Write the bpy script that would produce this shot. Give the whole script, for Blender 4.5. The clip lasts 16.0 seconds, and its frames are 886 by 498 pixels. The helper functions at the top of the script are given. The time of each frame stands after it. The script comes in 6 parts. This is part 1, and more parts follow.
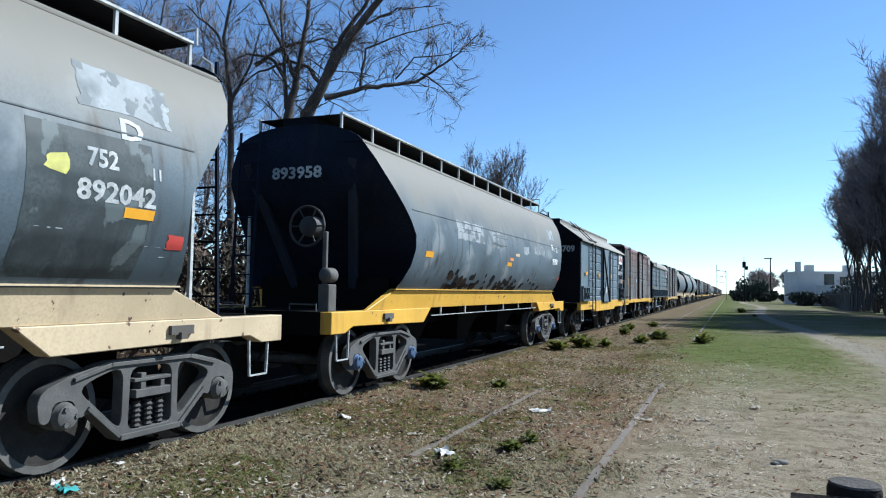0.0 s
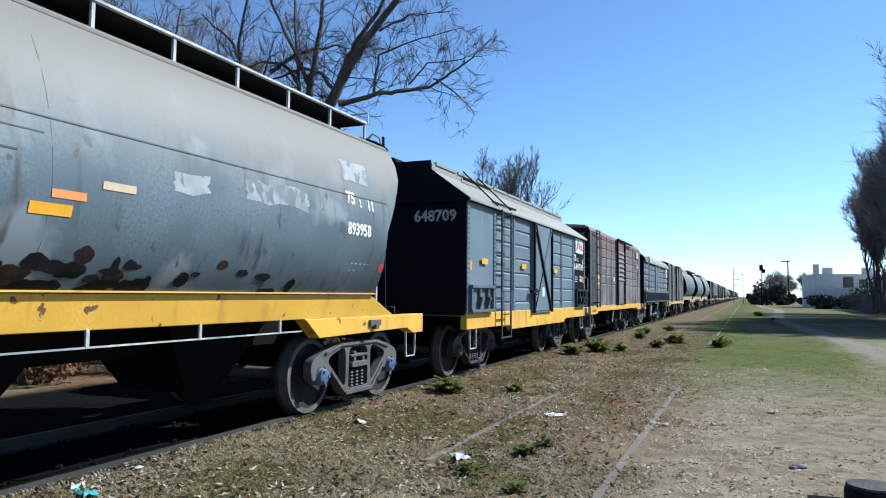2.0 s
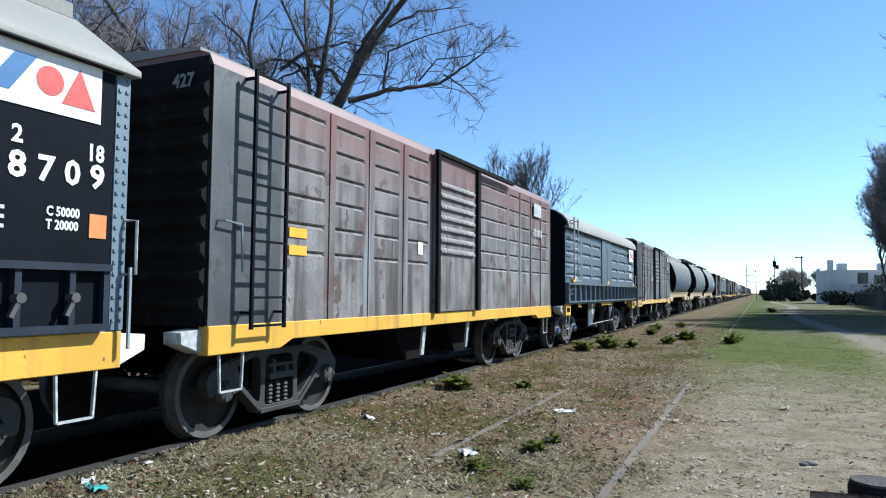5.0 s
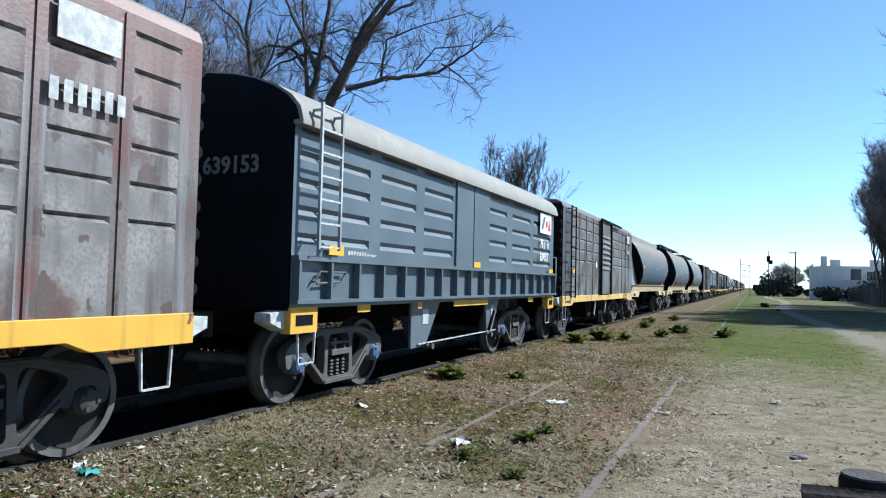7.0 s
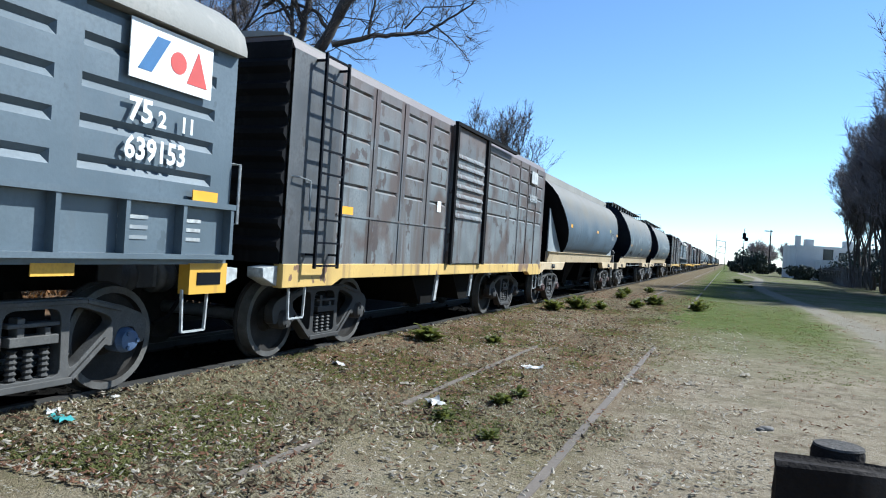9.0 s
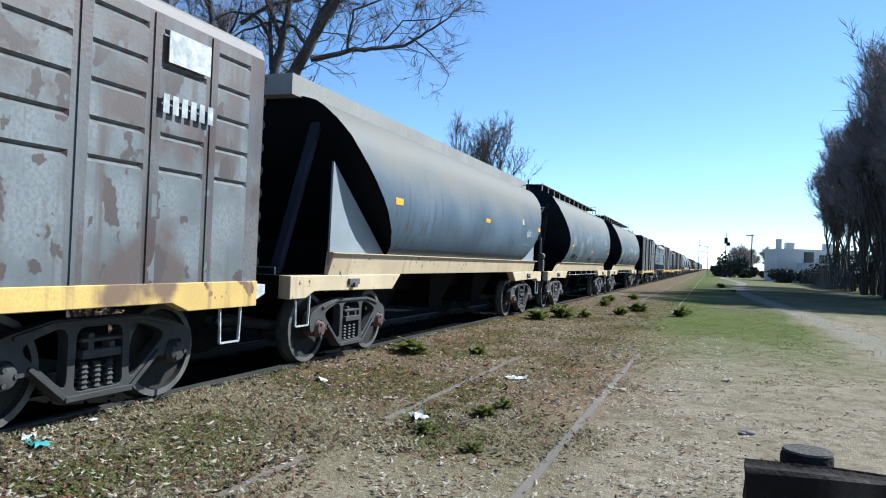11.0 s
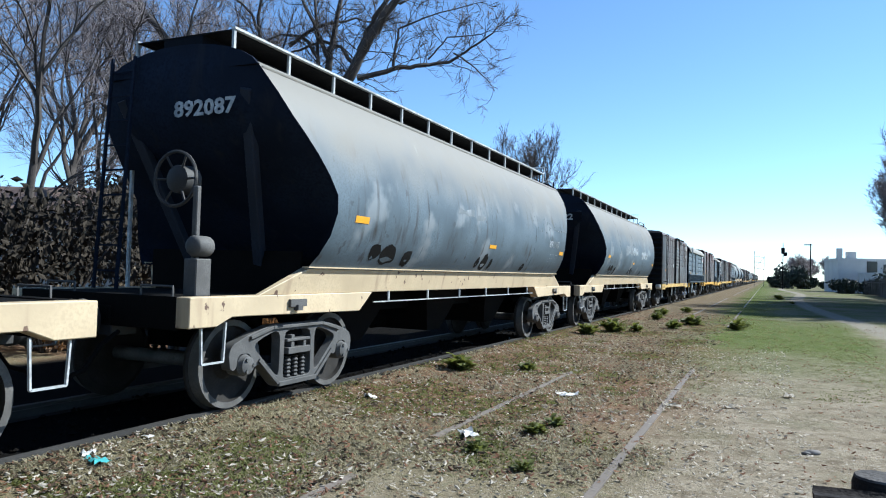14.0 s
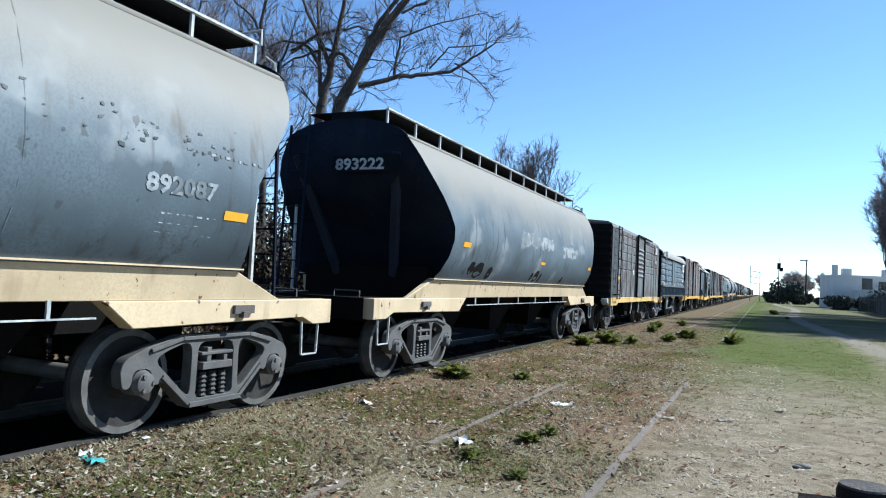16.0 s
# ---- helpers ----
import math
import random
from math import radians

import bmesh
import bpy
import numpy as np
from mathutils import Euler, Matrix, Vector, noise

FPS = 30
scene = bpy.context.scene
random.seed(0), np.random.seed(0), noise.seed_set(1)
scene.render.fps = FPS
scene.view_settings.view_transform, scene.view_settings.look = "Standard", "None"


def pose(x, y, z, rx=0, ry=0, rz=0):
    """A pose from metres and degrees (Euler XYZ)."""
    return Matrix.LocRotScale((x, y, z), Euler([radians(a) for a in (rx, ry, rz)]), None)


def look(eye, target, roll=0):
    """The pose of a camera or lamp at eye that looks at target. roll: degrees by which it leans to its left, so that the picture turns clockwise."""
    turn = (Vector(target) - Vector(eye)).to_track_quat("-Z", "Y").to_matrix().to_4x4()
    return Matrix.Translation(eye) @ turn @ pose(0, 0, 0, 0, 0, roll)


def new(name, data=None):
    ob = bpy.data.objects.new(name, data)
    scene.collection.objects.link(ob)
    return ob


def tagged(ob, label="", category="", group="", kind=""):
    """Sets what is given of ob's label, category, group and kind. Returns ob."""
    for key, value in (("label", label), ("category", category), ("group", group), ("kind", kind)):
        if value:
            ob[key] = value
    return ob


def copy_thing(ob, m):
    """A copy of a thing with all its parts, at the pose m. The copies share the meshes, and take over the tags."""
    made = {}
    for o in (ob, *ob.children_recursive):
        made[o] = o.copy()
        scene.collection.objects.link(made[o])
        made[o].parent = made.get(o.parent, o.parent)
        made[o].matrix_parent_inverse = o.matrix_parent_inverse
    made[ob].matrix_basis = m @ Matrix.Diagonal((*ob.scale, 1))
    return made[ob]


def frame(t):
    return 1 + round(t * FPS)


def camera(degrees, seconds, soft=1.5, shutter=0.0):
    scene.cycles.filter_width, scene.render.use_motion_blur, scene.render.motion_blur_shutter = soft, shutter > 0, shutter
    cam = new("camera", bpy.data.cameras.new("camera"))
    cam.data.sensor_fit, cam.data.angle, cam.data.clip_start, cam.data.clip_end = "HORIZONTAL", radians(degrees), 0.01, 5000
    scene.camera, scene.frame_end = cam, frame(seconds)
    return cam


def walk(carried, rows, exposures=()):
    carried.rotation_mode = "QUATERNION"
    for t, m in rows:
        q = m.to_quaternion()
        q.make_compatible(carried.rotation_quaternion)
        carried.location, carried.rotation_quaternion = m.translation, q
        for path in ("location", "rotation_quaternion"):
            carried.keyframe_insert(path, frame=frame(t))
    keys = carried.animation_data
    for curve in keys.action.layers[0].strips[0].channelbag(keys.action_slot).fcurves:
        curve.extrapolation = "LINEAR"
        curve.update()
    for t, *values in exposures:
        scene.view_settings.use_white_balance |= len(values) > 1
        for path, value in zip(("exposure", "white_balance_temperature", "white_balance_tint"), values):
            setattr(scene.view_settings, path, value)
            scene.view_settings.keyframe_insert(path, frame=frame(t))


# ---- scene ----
# ---- camera ----
cam = camera(64.76, 16.0, soft=1.1)
walk(cam, [
    (0.0, pose(-0.025, -0.015, 1.569, 93.29, -0.83, 22.22)),
    (0.5, pose(-0.025, -0.016, 1.561, 93.06, -0.78, 22.60)),
    (1.0, pose(-0.018, -0.026, 1.561, 93.27, -0.50, 22.48)),
    (1.5, pose(-0.014, -0.032, 1.563, 93.63, -0.57, 22.95)),
    (2.0, pose(-0.017, -0.030, 1.564, 93.68, -0.53, 23.40)),
    (2.5, pose(-0.013, -0.039, 1.560, 93.35, -0.10, 24.44)),
    (3.0, pose(-0.015, -0.041, 1.556, 93.26, -0.17, 25.10)),
    (3.5, pose(-0.008, -0.033, 1.553, 93.11, -0.16, 24.96)),
    (4.0, pose(-0.007, -0.037, 1.564, 93.06, 0.49, 24.42)),
    (4.5, pose(-0.005, -0.020, 1.574, 93.41, 0.13, 23.89)),
    (5.0, pose(0.013, -0.011, 1.558, 93.40, -0.45, 24.32)),
    (5.2, pose(0.012, -0.007, 1.549, 93.12, -0.35, 24.15)),
    (7.5, pose(0.003, 0.002, 1.553, 92.28, -1.94, 23.29)),
    (8.0, pose(-0.007, 0.009, 1.550, 91.76, -2.34, 21.97)),
    (8.5, pose(-0.012, -0.015, 1.542, 91.23, -2.71, 22.45)),
    (9.0, pose(-0.027, 0.003, 1.535, 89.71, -3.71, 22.17)),
    (9.5, pose(-0.017, -0.007, 1.542, 90.44, -2.57, 21.41)),
    (9.7, pose(-0.006, 0.002, 1.536, 90.07, -2.37, 20.71)),
    (11.8, pose(0.024, 0.024, 1.555, 91.28, -1.97, 21.77)),
    (12.0, pose(0.023, 0.016, 1.548, 91.34, -1.99, 22.29)),
    (12.5, pose(0.006, 0.089, 1.562, 91.43, -2.49, 23.36)),
    (13.0, pose(0.015, 0.057, 1.559, 91.47, -2.03, 24.67)),
    (13.5, pose(0.015, 0.065, 1.558, 91.62, -1.51, 24.76)),
    (14.0, pose(0.012, 0.051, 1.564, 91.76, -1.64, 24.86)),
    (14.5, pose(0.007, 0.051, 1.555, 92.09, -2.25, 24.71)),
    (15.0, pose(0.030, -0.016, 1.557, 92.31, -2.21, 24.83)),
    (15.5, pose(0.029, -0.010, 1.552, 92.48, -2.72, 24.41)),
    (16.0, pose(0.027, -0.013, 1.558, 92.48, -2.77, 24.56)),
], [(0.0, 0.89, 5470, 4), (0.6, 1.05, 5470, 4), (1.0, 1.05, 5470, 4), (1.6, 0.95, 5470, 4), (2.5, 0.96, 5470, 4), (4.0, 1.00, 5470, 4), (8.0, 1.03, 5470, 4), (12.0, 1.07, 5470, 4), (12.8, 0.98, 5470, 4), (13.4, 1.09, 5470, 4), (14.0, 1.17, 5470, 4), (16.0, 1.15, 5470, 4)])

# ---- world, sun, exposure ----
SUN_TO = Vector((0.55, 0.51, 0.66)).normalized()
world = bpy.data.worlds.new("sky")
scene.world = world
world.use_nodes = True
wn = world.node_tree.nodes
sky = wn.new("ShaderNodeTexSky")
sky.sky_type = "NISHITA"
sky.sun_disc = False
sky.sun_elevation = math.asin(SUN_TO.z)
sky.sun_rotation = math.atan2(SUN_TO.x, SUN_TO.y)
sky.air_density = 0.88
sky.dust_density = 0.0
sky.ozone_density = 2.7
sky.altitude = 600.0
wn["Background"].inputs["Strength"].default_value = 0.087
world.node_tree.links.new(sky.outputs[0], wn["Background"].inputs["Color"])
sun = new("sun", bpy.data.lights.new("sun", "SUN"))
sun.data.energy = 5.0
sun.data.angle = radians(0.5)
sun.data.color = (1.0, 0.94, 0.85)
sun.matrix_world = look(SUN_TO * 60, (0, 0, 0))


# ---- materials ----
def mat(name, col, rough=0.6, metal=0.0, var=0.25, scale=2.5, bump=0.15, fine=45.0,
        streak=None, amount=0.0, dust=None, dust_z=(2.2, 3.2), patch=None, patch_amount=0.0, spec=0.5, random_tint=0.0, thin=0.0, flake=None, flake_at=0.6, flake_scale=4.2):
    """A worn surface: two scales of noise on the colour, vertical streaks, settled dust and patches."""
    m = bpy.data.materials.new(name)
    m.use_nodes = True
    nt = m.node_tree
    b = nt.nodes["Principled BSDF"]
    L = nt.links.new

    def node(kind, **kw):
        n = nt.nodes.new(kind)
        for k, v in kw.items():
            n.inputs[k].default_value = v
        return n

    def mix(fac, a, c, mode="MIX"):
        n = nt.nodes.new("ShaderNodeMix")
        n.data_type, n.blend_type = "RGBA", mode
        if hasattr(fac, "links"):
            L(fac, n.inputs[0])
        else:
            n.inputs[0].default_value = fac
        for s, v in ((6, a), (7, c)):
            if hasattr(v, "links"):
                L(v, n.inputs[s])
            else:
                n.inputs[s].default_value = (*v, 1)
        return n.outputs[2]

    def ramp(src, lo, hi):
        n = nt.nodes.new("ShaderNodeMapRange")
        n.inputs[1].default_value, n.inputs[2].default_value = lo, hi
        n.interpolation_type = "SMOOTHSTEP"
        L(src, n.inputs[0])
        return n.outputs[0]

    co = nt.nodes.new("ShaderNodeTexCoord").outputs["Object"]

    def noise_tex(sc, stretch=None, detail=4.0, w=0.0):
        n = node("ShaderNodeTexNoise", Scale=sc, Detail=detail)
        if stretch:
            mp = nt.nodes.new("ShaderNodeMapping")
            mp.inputs["Scale"].default_value = stretch
            mp.inputs["Location"].default_value = (w, w * 2, w)
            L(co, mp.inputs[0])
            L(mp.outputs[0], n.inputs[0])
        else:
            L(co, n.inputs[0])
        return n.outputs[0]

    big, small = noise_tex(scale), noise_tex(fine, detail=3.0)
    dark = tuple(c * (1 - var) for c in col)
    lite = tuple(min(1, c * (1 + var)) for c in col)
    out = mix(ramp(big, 0.3, 0.7), dark, lite)
    out = mix(ramp(small, 0.35, 0.75), out, tuple(c * (1 - 0.6 * var) for c in col))
    if patch:
        out = mix(ramp(noise_tex(1.1, (1, 1, 1), 6.0, 7.3), 0.62 - 0.3 * patch_amount, 0.70 - 0.2 * patch_amount), out, patch)
    if flake:
        out = mix(ramp(noise_tex(flake_scale, (1, 1, 0.8), 8.0, 5.7), flake_at, flake_at + 0.025), out, flake)
    if streak:
        s = noise_tex(2.2, (3.0, 3.0, 0.22), 5.0, 3.1)
        out = mix(ramp(s, 0.62 - 0.35 * amount, 0.85 - 0.3 * amount), out, streak)
    if dust:
        sep = nt.nodes.new("ShaderNodeSeparateXYZ")
        L(co, sep.inputs[0])
        ad = nt.nodes.new("ShaderNodeMath")
        ad.operation = "MULTIPLY_ADD"
        L(big, ad.inputs[0])
        ad.inputs[1].default_value = 0.9
        L(sep.outputs[2], ad.inputs[2])
        out = mix(ramp(ad.outputs[0], dust_z[0] + 0.45, dust_z[1] + 0.45), out, dust)
    if random_tint:
        info = nt.nodes.new("ShaderNodeObjectInfo")
        out = mix(ramp(info.outputs["Random"], 0.0, 1.0), out, tuple(c * (1 - random_tint) for c in col))
    L(out, b.inputs["Base Color"])
    b.inputs["Metallic"].default_value = metal
    b.inputs["Specular IOR Level"].default_value = spec
    rr = nt.nodes.new("ShaderNodeMapRange")
    rr.inputs[3].default_value, rr.inputs[4].default_value = max(0.05, rough - 0.12), min(1, rough + 0.15)
    L(big, rr.inputs[0])
    L(rr.outputs[0], b.inputs["Roughness"])
    if bump:
        bp = node("ShaderNodeBump", Strength=bump, Distance=0.02)
        L(small, bp.inputs["Height"])
        L(bp.outputs[0], b.inputs["Normal"])
    if thin:
        tr = nt.nodes.new("ShaderNodeBsdfTranslucent")
        L(out, tr.inputs["Color"])
        ms = nt.nodes.new("ShaderNodeMixShader")
        ms.inputs[0].default_value = thin
        L(b.outputs[0], ms.inputs[1])
        L(tr.outputs[0], ms.inputs[2])
        L(ms.outputs[0], nt.nodes["Material Output"].inputs["Surface"])
    return m


M = {}
M["tank"] = mat("tank paint", (0.088, 0.113, 0.131), 0.55, 0.0, 0.28, 1.2, 0.03, 45, streak=(0.04, 0.036, 0.033), amount=0.22, flake=(0.06, 0.072, 0.08), flake_at=0.66,
                dust=(0.155, 0.144, 0.12), dust_z=(2.3, 3.3), patch=(0.17, 0.19, 0.20), patch_amount=0.2, spec=0.22)
M["tank_b"] = mat("tank paint dusty", (0.076, 0.106, 0.136), 0.56, 0.0, 0.26, 0.9, 0.03, 45, streak=(0.045, 0.052, 0.06), amount=0.3,
                  dust=(0.142, 0.131, 0.108), dust_z=(2.1, 3.1), spec=0.2)
# Tank ends face away from the sun; their shade is in this colour.
M["tank_end"] = mat("tank end with shade", (0.010, 0.0145, 0.026), 0.8, 0.0, 0.3, 1.5, 0.1, 30, spec=0.05, streak=(0.018, 0.02, 0.026), amount=0.2)
M["gusset"] = mat("pale grey paint", (0.34, 0.38, 0.40), 0.6, 0.0, 0.15, 1.5, 0.08, 30)
M["cream"] = mat("faded yellow paint", (0.45, 0.35, 0.215), 0.6, 0.0, 0.14, 1.5, 0.05, 40, streak=(0.27, 0.19, 0.115), amount=0.22, flake=(0.1, 0.055, 0.035), flake_at=0.655, flake_scale=9.0)
M["yellow"] = mat("yellow paint", (0.56, 0.315, 0.03), 0.55, 0.0, 0.12, 1.5, 0.05, 40, streak=(0.34, 0.19, 0.035), amount=0.25, flake=(0.12, 0.06, 0.03), flake_at=0.665, flake_scale=7.0)
M["grey_box"] = mat("blue grey paint", (0.115, 0.150, 0.178), 0.42, 0.0, 0.12, 1.5, 0.06, 35, streak=(0.15, 0.18, 0.20), amount=0.15)
M["slate"] = mat("slate grey paint", (0.0864, 0.11, 0.128), 0.4, 0.0, 0.14, 1.5, 0.06, 35, streak=(0.09, 0.108, 0.122), amount=0.15, flake=(0.0675, 0.0855, 0.099), flake_at=0.68)
M["brace"] = mat("blue-black brace paint", (0.016, 0.021, 0.032), 0.6, 0.0, 0.3, 2.5, 0.06, 35, spec=0.2)
# Near-black grey: shade on the ends is put into the paint colour.
M["grey_dark"] = mat("dark and shaded grey paint", (0.006, 0.0075, 0.011), 0.75, 0.0, 0.2, 1.5, 0.06, 35, spec=0.05)
# Real black paint; on end sheets the same black stands for shade.
M["black_and_shade"] = mat("black and shaded paint", (0.006, 0.0075, 0.011), 0.7, 0.0, 0.3, 1.5, 0.05, 35, spec=0.05)
M["roof"] = mat("dusty roof sheet", (0.213, 0.205, 0.184), 0.8, 0.0, 0.15, 1.2, 0.1, 30, streak=(0.246, 0.23, 0.205), amount=0.2)
M["rusty"] = mat("rusted brown paint", (0.112, 0.09, 0.08), 0.45, 0.0, 0.35, 1.4, 0.15, 30, streak=(0.19, 0.195, 0.20), amount=0.5, patch=(0.10, 0.043, 0.034), patch_amount=0.35, dust=(0.135, 0.058, 0.046), dust_z=(2.3, 3.6), flake=(0.06, 0.04, 0.034), flake_at=0.62)
M["grimy"] = mat("grimy grey brown paint", (0.0867, 0.0774, 0.0729), 0.47, 0.0, 0.35, 1.6, 0.15, 30, streak=(0.0952, 0.101, 0.104), amount=0.4, patch=(0.0533, 0.0337, 0.0269), patch_amount=0.45, dust=(0.0813, 0.0561, 0.0483), dust_z=(2.4, 3.5), flake=(0.115, 0.123, 0.126), flake_at=0.62)
M["panel_grey"] = mat("faded grey panel", (0.15, 0.165, 0.172), 0.65, 0.0, 0.15, 1.8, 0.1, 30, streak=(0.15, 0.12, 0.10), amount=0.3)
# Dark fittings; on the ribbed end sheets the near-black stands for shade.
M["end_dark"] = mat("dark fittings and shaded ends", (0.011, 0.011, 0.012), 0.8, 0.0, 0.3, 1.5, 0.15, 30, spec=0.05, streak=(0.02, 0.019, 0.018), amount=0.25)
M["iron"] = mat("grimy cast iron", (0.076, 0.0728, 0.068), 0.75, 0.1, 0.35, 5, 0.1, 60, patch=(0.072, 0.06, 0.0496), patch_amount=0.2)
# Darker copy of the iron: shade under the bodies put into its colour.
M["iron_dark"] = mat("dark and shaded cast iron", (0.034, 0.032, 0.03), 0.7, 0.1, 0.4, 5, 0.1, 60, patch=(0.12, 0.112, 0.10), patch_amount=0.2)
M["corner"] = mat("dark grey repaint", (0.0496, 0.0512, 0.0536), 0.5, 0.0, 0.35, 1.6, 0.05, 30, streak=(0.072, 0.0704, 0.0688), amount=0.35, flake=(0.032, 0.0288, 0.0272), flake_at=0.62)
# Near-black so that the shade beneath the wagons sits in the colour.
M["underframe"] = mat("shade-dark underframe", (0.005, 0.0045, 0.004), 0.9, 0.0, 0.35, 4, 0.2, 40, spec=0.08)
M["wheel"] = mat("worn wheel steel", (0.10, 0.094, 0.085), 0.65, 0.1, 0.3, 6, 0.15, 60, spec=0.3, patch=(0.035, 0.03, 0.026), patch_amount=0.3)
M["white"] = mat("white paint", (0.675, 0.675, 0.648), 0.55, 0.0, 0.08, 4, 0.03, 40)
M["white_worn"] = mat("worn white paint", (0.378, 0.387, 0.378), 0.6, 0.0, 0.35, 14, 0.03, 60, patch=(0.198, 0.216, 0.225), patch_amount=0.35)
M["orange"] = mat("orange reflector", (0.72, 0.342, 0.018), 0.4, 0.0, 0.08, 6, 0.02, 40)
M["sienna"] = mat("orange plate", (0.55, 0.20, 0.05), 0.5, 0.0, 0.08, 6, 0.02, 40)
M["red"] = mat("red paint", (0.45, 0.05, 0.04), 0.5, 0.0, 0.1, 6, 0.02, 40)
M["blue"] = mat("blue paint", (0.02, 0.10, 0.24), 0.5, 0.0, 0.1, 6, 0.02, 40)
M["capblue"] = mat("blue axle cap", (0.06, 0.095, 0.17), 0.45, 0.0, 0.2, 9, 0.05, 60)
# Disc colour, darker than the rim.
M["wheel_disc"] = mat("dark wheel disc", (0.032, 0.029, 0.026), 0.8, 0.0, 0.3, 6, 0.15, 60, spec=0.1)
M["patch_white"] = mat("pale overpainted patch", (0.25, 0.27, 0.28), 0.6, 0.0, 0.2, 5, 0.03, 40, streak=(0.14, 0.155, 0.165), amount=0.35, patch=(0.13, 0.145, 0.15), patch_amount=0.3, flake=(0.12, 0.135, 0.14), flake_at=0.53, flake_scale=6.0, spec=0.2)
M["patch_dark"] = mat("dark overpainted patch", (0.05, 0.06, 0.062), 0.55, 0.0, 0.3, 4, 0.03, 40, spec=0.2, flake=(0.1, 0.118, 0.12), flake_at=0.6, flake_scale=3.0, streak=(0.03, 0.036, 0.038), amount=0.4)
M["oil"] = mat("brown oily stain", (0.010, 0.0095, 0.009), 0.7, 0.0, 0.4, 5, 0.05, 40, spec=0.1)
M["oil_rust"] = mat("rusty oil smear", (0.032, 0.02, 0.015), 0.7, 0.0, 0.45, 9, 0.05, 40, spec=0.1)
M["gusset_b"] = mat("pale end plate", (0.199, 0.222, 0.234), 0.6, 0.0, 0.15, 1.5, 0.08, 30)
M["chalk"] = mat("yellow paint blot", (0.44, 0.416, 0.096), 0.7, 0.0, 0.2, 9, 0.03, 40)
# Stone under the train: near-black, with the train's shade in the colour.
M["ballast"] = mat("shade-dark crushed stone", (0.010, 0.009, 0.008), 0.95, 0.0, 0.5, 9, 0.3, 60, spec=0.02)
M["capred"] = mat("rust red axle cap", (0.085, 0.042, 0.036), 0.6, 0.0, 0.3, 9, 0.05, 60)
M["fade_rusty"] = mat("faded grey paint on rust", (0.165, 0.152, 0.145), 0.5, 0.0, 0.4, 2.2, 0.12, 30, dust=(0.14, 0.07, 0.057), dust_z=(2.3, 3.7), streak=(0.05, 0.038, 0.033), amount=0.5, patch=(0.075, 0.042, 0.034), patch_amount=0.15, flake=(0.075, 0.05, 0.042), flake_at=0.6)
M["fade_grimy"] = mat("faded blue grey paint", (0.123, 0.134, 0.136), 0.52, 0.0, 0.3, 2.2, 0.08, 30, streak=(0.0748, 0.0581, 0.0502), amount=0.4, patch=(0.0748, 0.0546, 0.0458), patch_amount=0.4, dust=(0.101, 0.0774, 0.0678), dust_z=(2.6, 3.8), flake=(0.0528, 0.0396, 0.0352), flake_at=0.585)
M["dull_yellow"] = mat("dull yellow paint", (0.50, 0.33, 0.09), 0.65, 0.0, 0.15, 1.5, 0.1, 40, streak=(0.22, 0.14, 0.06), amount=0.3, patch=(0.15, 0.09, 0.05), patch_amount=0.1, flake=(0.14, 0.075, 0.04), flake_at=0.64)
M["rail"] = mat("rail steel", (0.05, 0.047, 0.043), 0.5, 0.1, 0.2, 3, 0.1, 30, spec=0.15)
M["rail_old"] = mat("old dusty rail", (0.125, 0.1, 0.078), 0.8, 0.0, 0.2, 1.2, 0.15, 30)
M["sleeper"] = mat("weathered sleeper wood", (0.018, 0.015, 0.013), 0.85, 0.0, 0.3, 4, 0.3, 50)
M["bark"] = mat("grey brown bark", (0.055, 0.045, 0.038), 0.9, 0.0, 0.35, 3, 0.5, 25)
M["twig"] = mat("bare twigs", (0.075, 0.058, 0.052), 0.9, 0.0, 0.25, 2, 0.0, 25)
# Paler than the limbs: sun on the twigs is put into this colour.
M["twig_main"] = mat("grey-brown twigs with sun in colour", (0.125, 0.1, 0.085), 0.9, 0.0, 0.25, 2, 0.0, 25)
M["twig_grey"] = mat("pale bare twigs", (0.168, 0.144, 0.148), 0.9, 0.0, 0.25, 2, 0.0, 25)
# Lighter than the other twigs: distance haze is put into this colour.
M["twig_far"] = mat("far twigs with haze in colour", (0.27, 0.23, 0.225), 0.9, 0.0, 0.2, 2, 0.0, 25)
M["leaf"] = mat("dock leaf", (0.125, 0.138, 0.026), 0.6, 0.0, 0.35, 8, 0.1, 40, thin=0.45)
M["hedge"] = mat("dark evergreen leaf", (0.022, 0.032, 0.02), 0.7, 0.0, 0.35, 1.2, 0.1, 30)
M["scrub"] = mat("brown scrub leaves", (0.04, 0.033, 0.025), 0.85, 0.0, 0.4, 1.2, 0.0, 30, spec=0.1)
M["dryscrub"] = mat("dry pale scrub", (0.24, 0.19, 0.125), 0.85, 0.0, 0.4, 1.2, 0.0, 30, thin=0.4)
M["rustscrub"] = mat("russet scrub leaves", (0.2, 0.1, 0.035), 0.85, 0.0, 0.4, 1.2, 0.0, 30, thin=0.4)
M["drygrass"] = mat("dry grass blades", (0.296, 0.257, 0.157), 0.85, 0.0, 0.3, 1.1, 0.0, 30, thin=0.45)
M["greengrass"] = mat("green grass blades", (0.146, 0.151, 0.041), 0.8, 0.0, 0.3, 0.8, 0.0, 30, thin=0.45)
M["litter"] = mat("dead leaves", (0.2, 0.1, 0.055), 0.85, 0.0, 0.45, 6, 0.0, 30, thin=0.45)
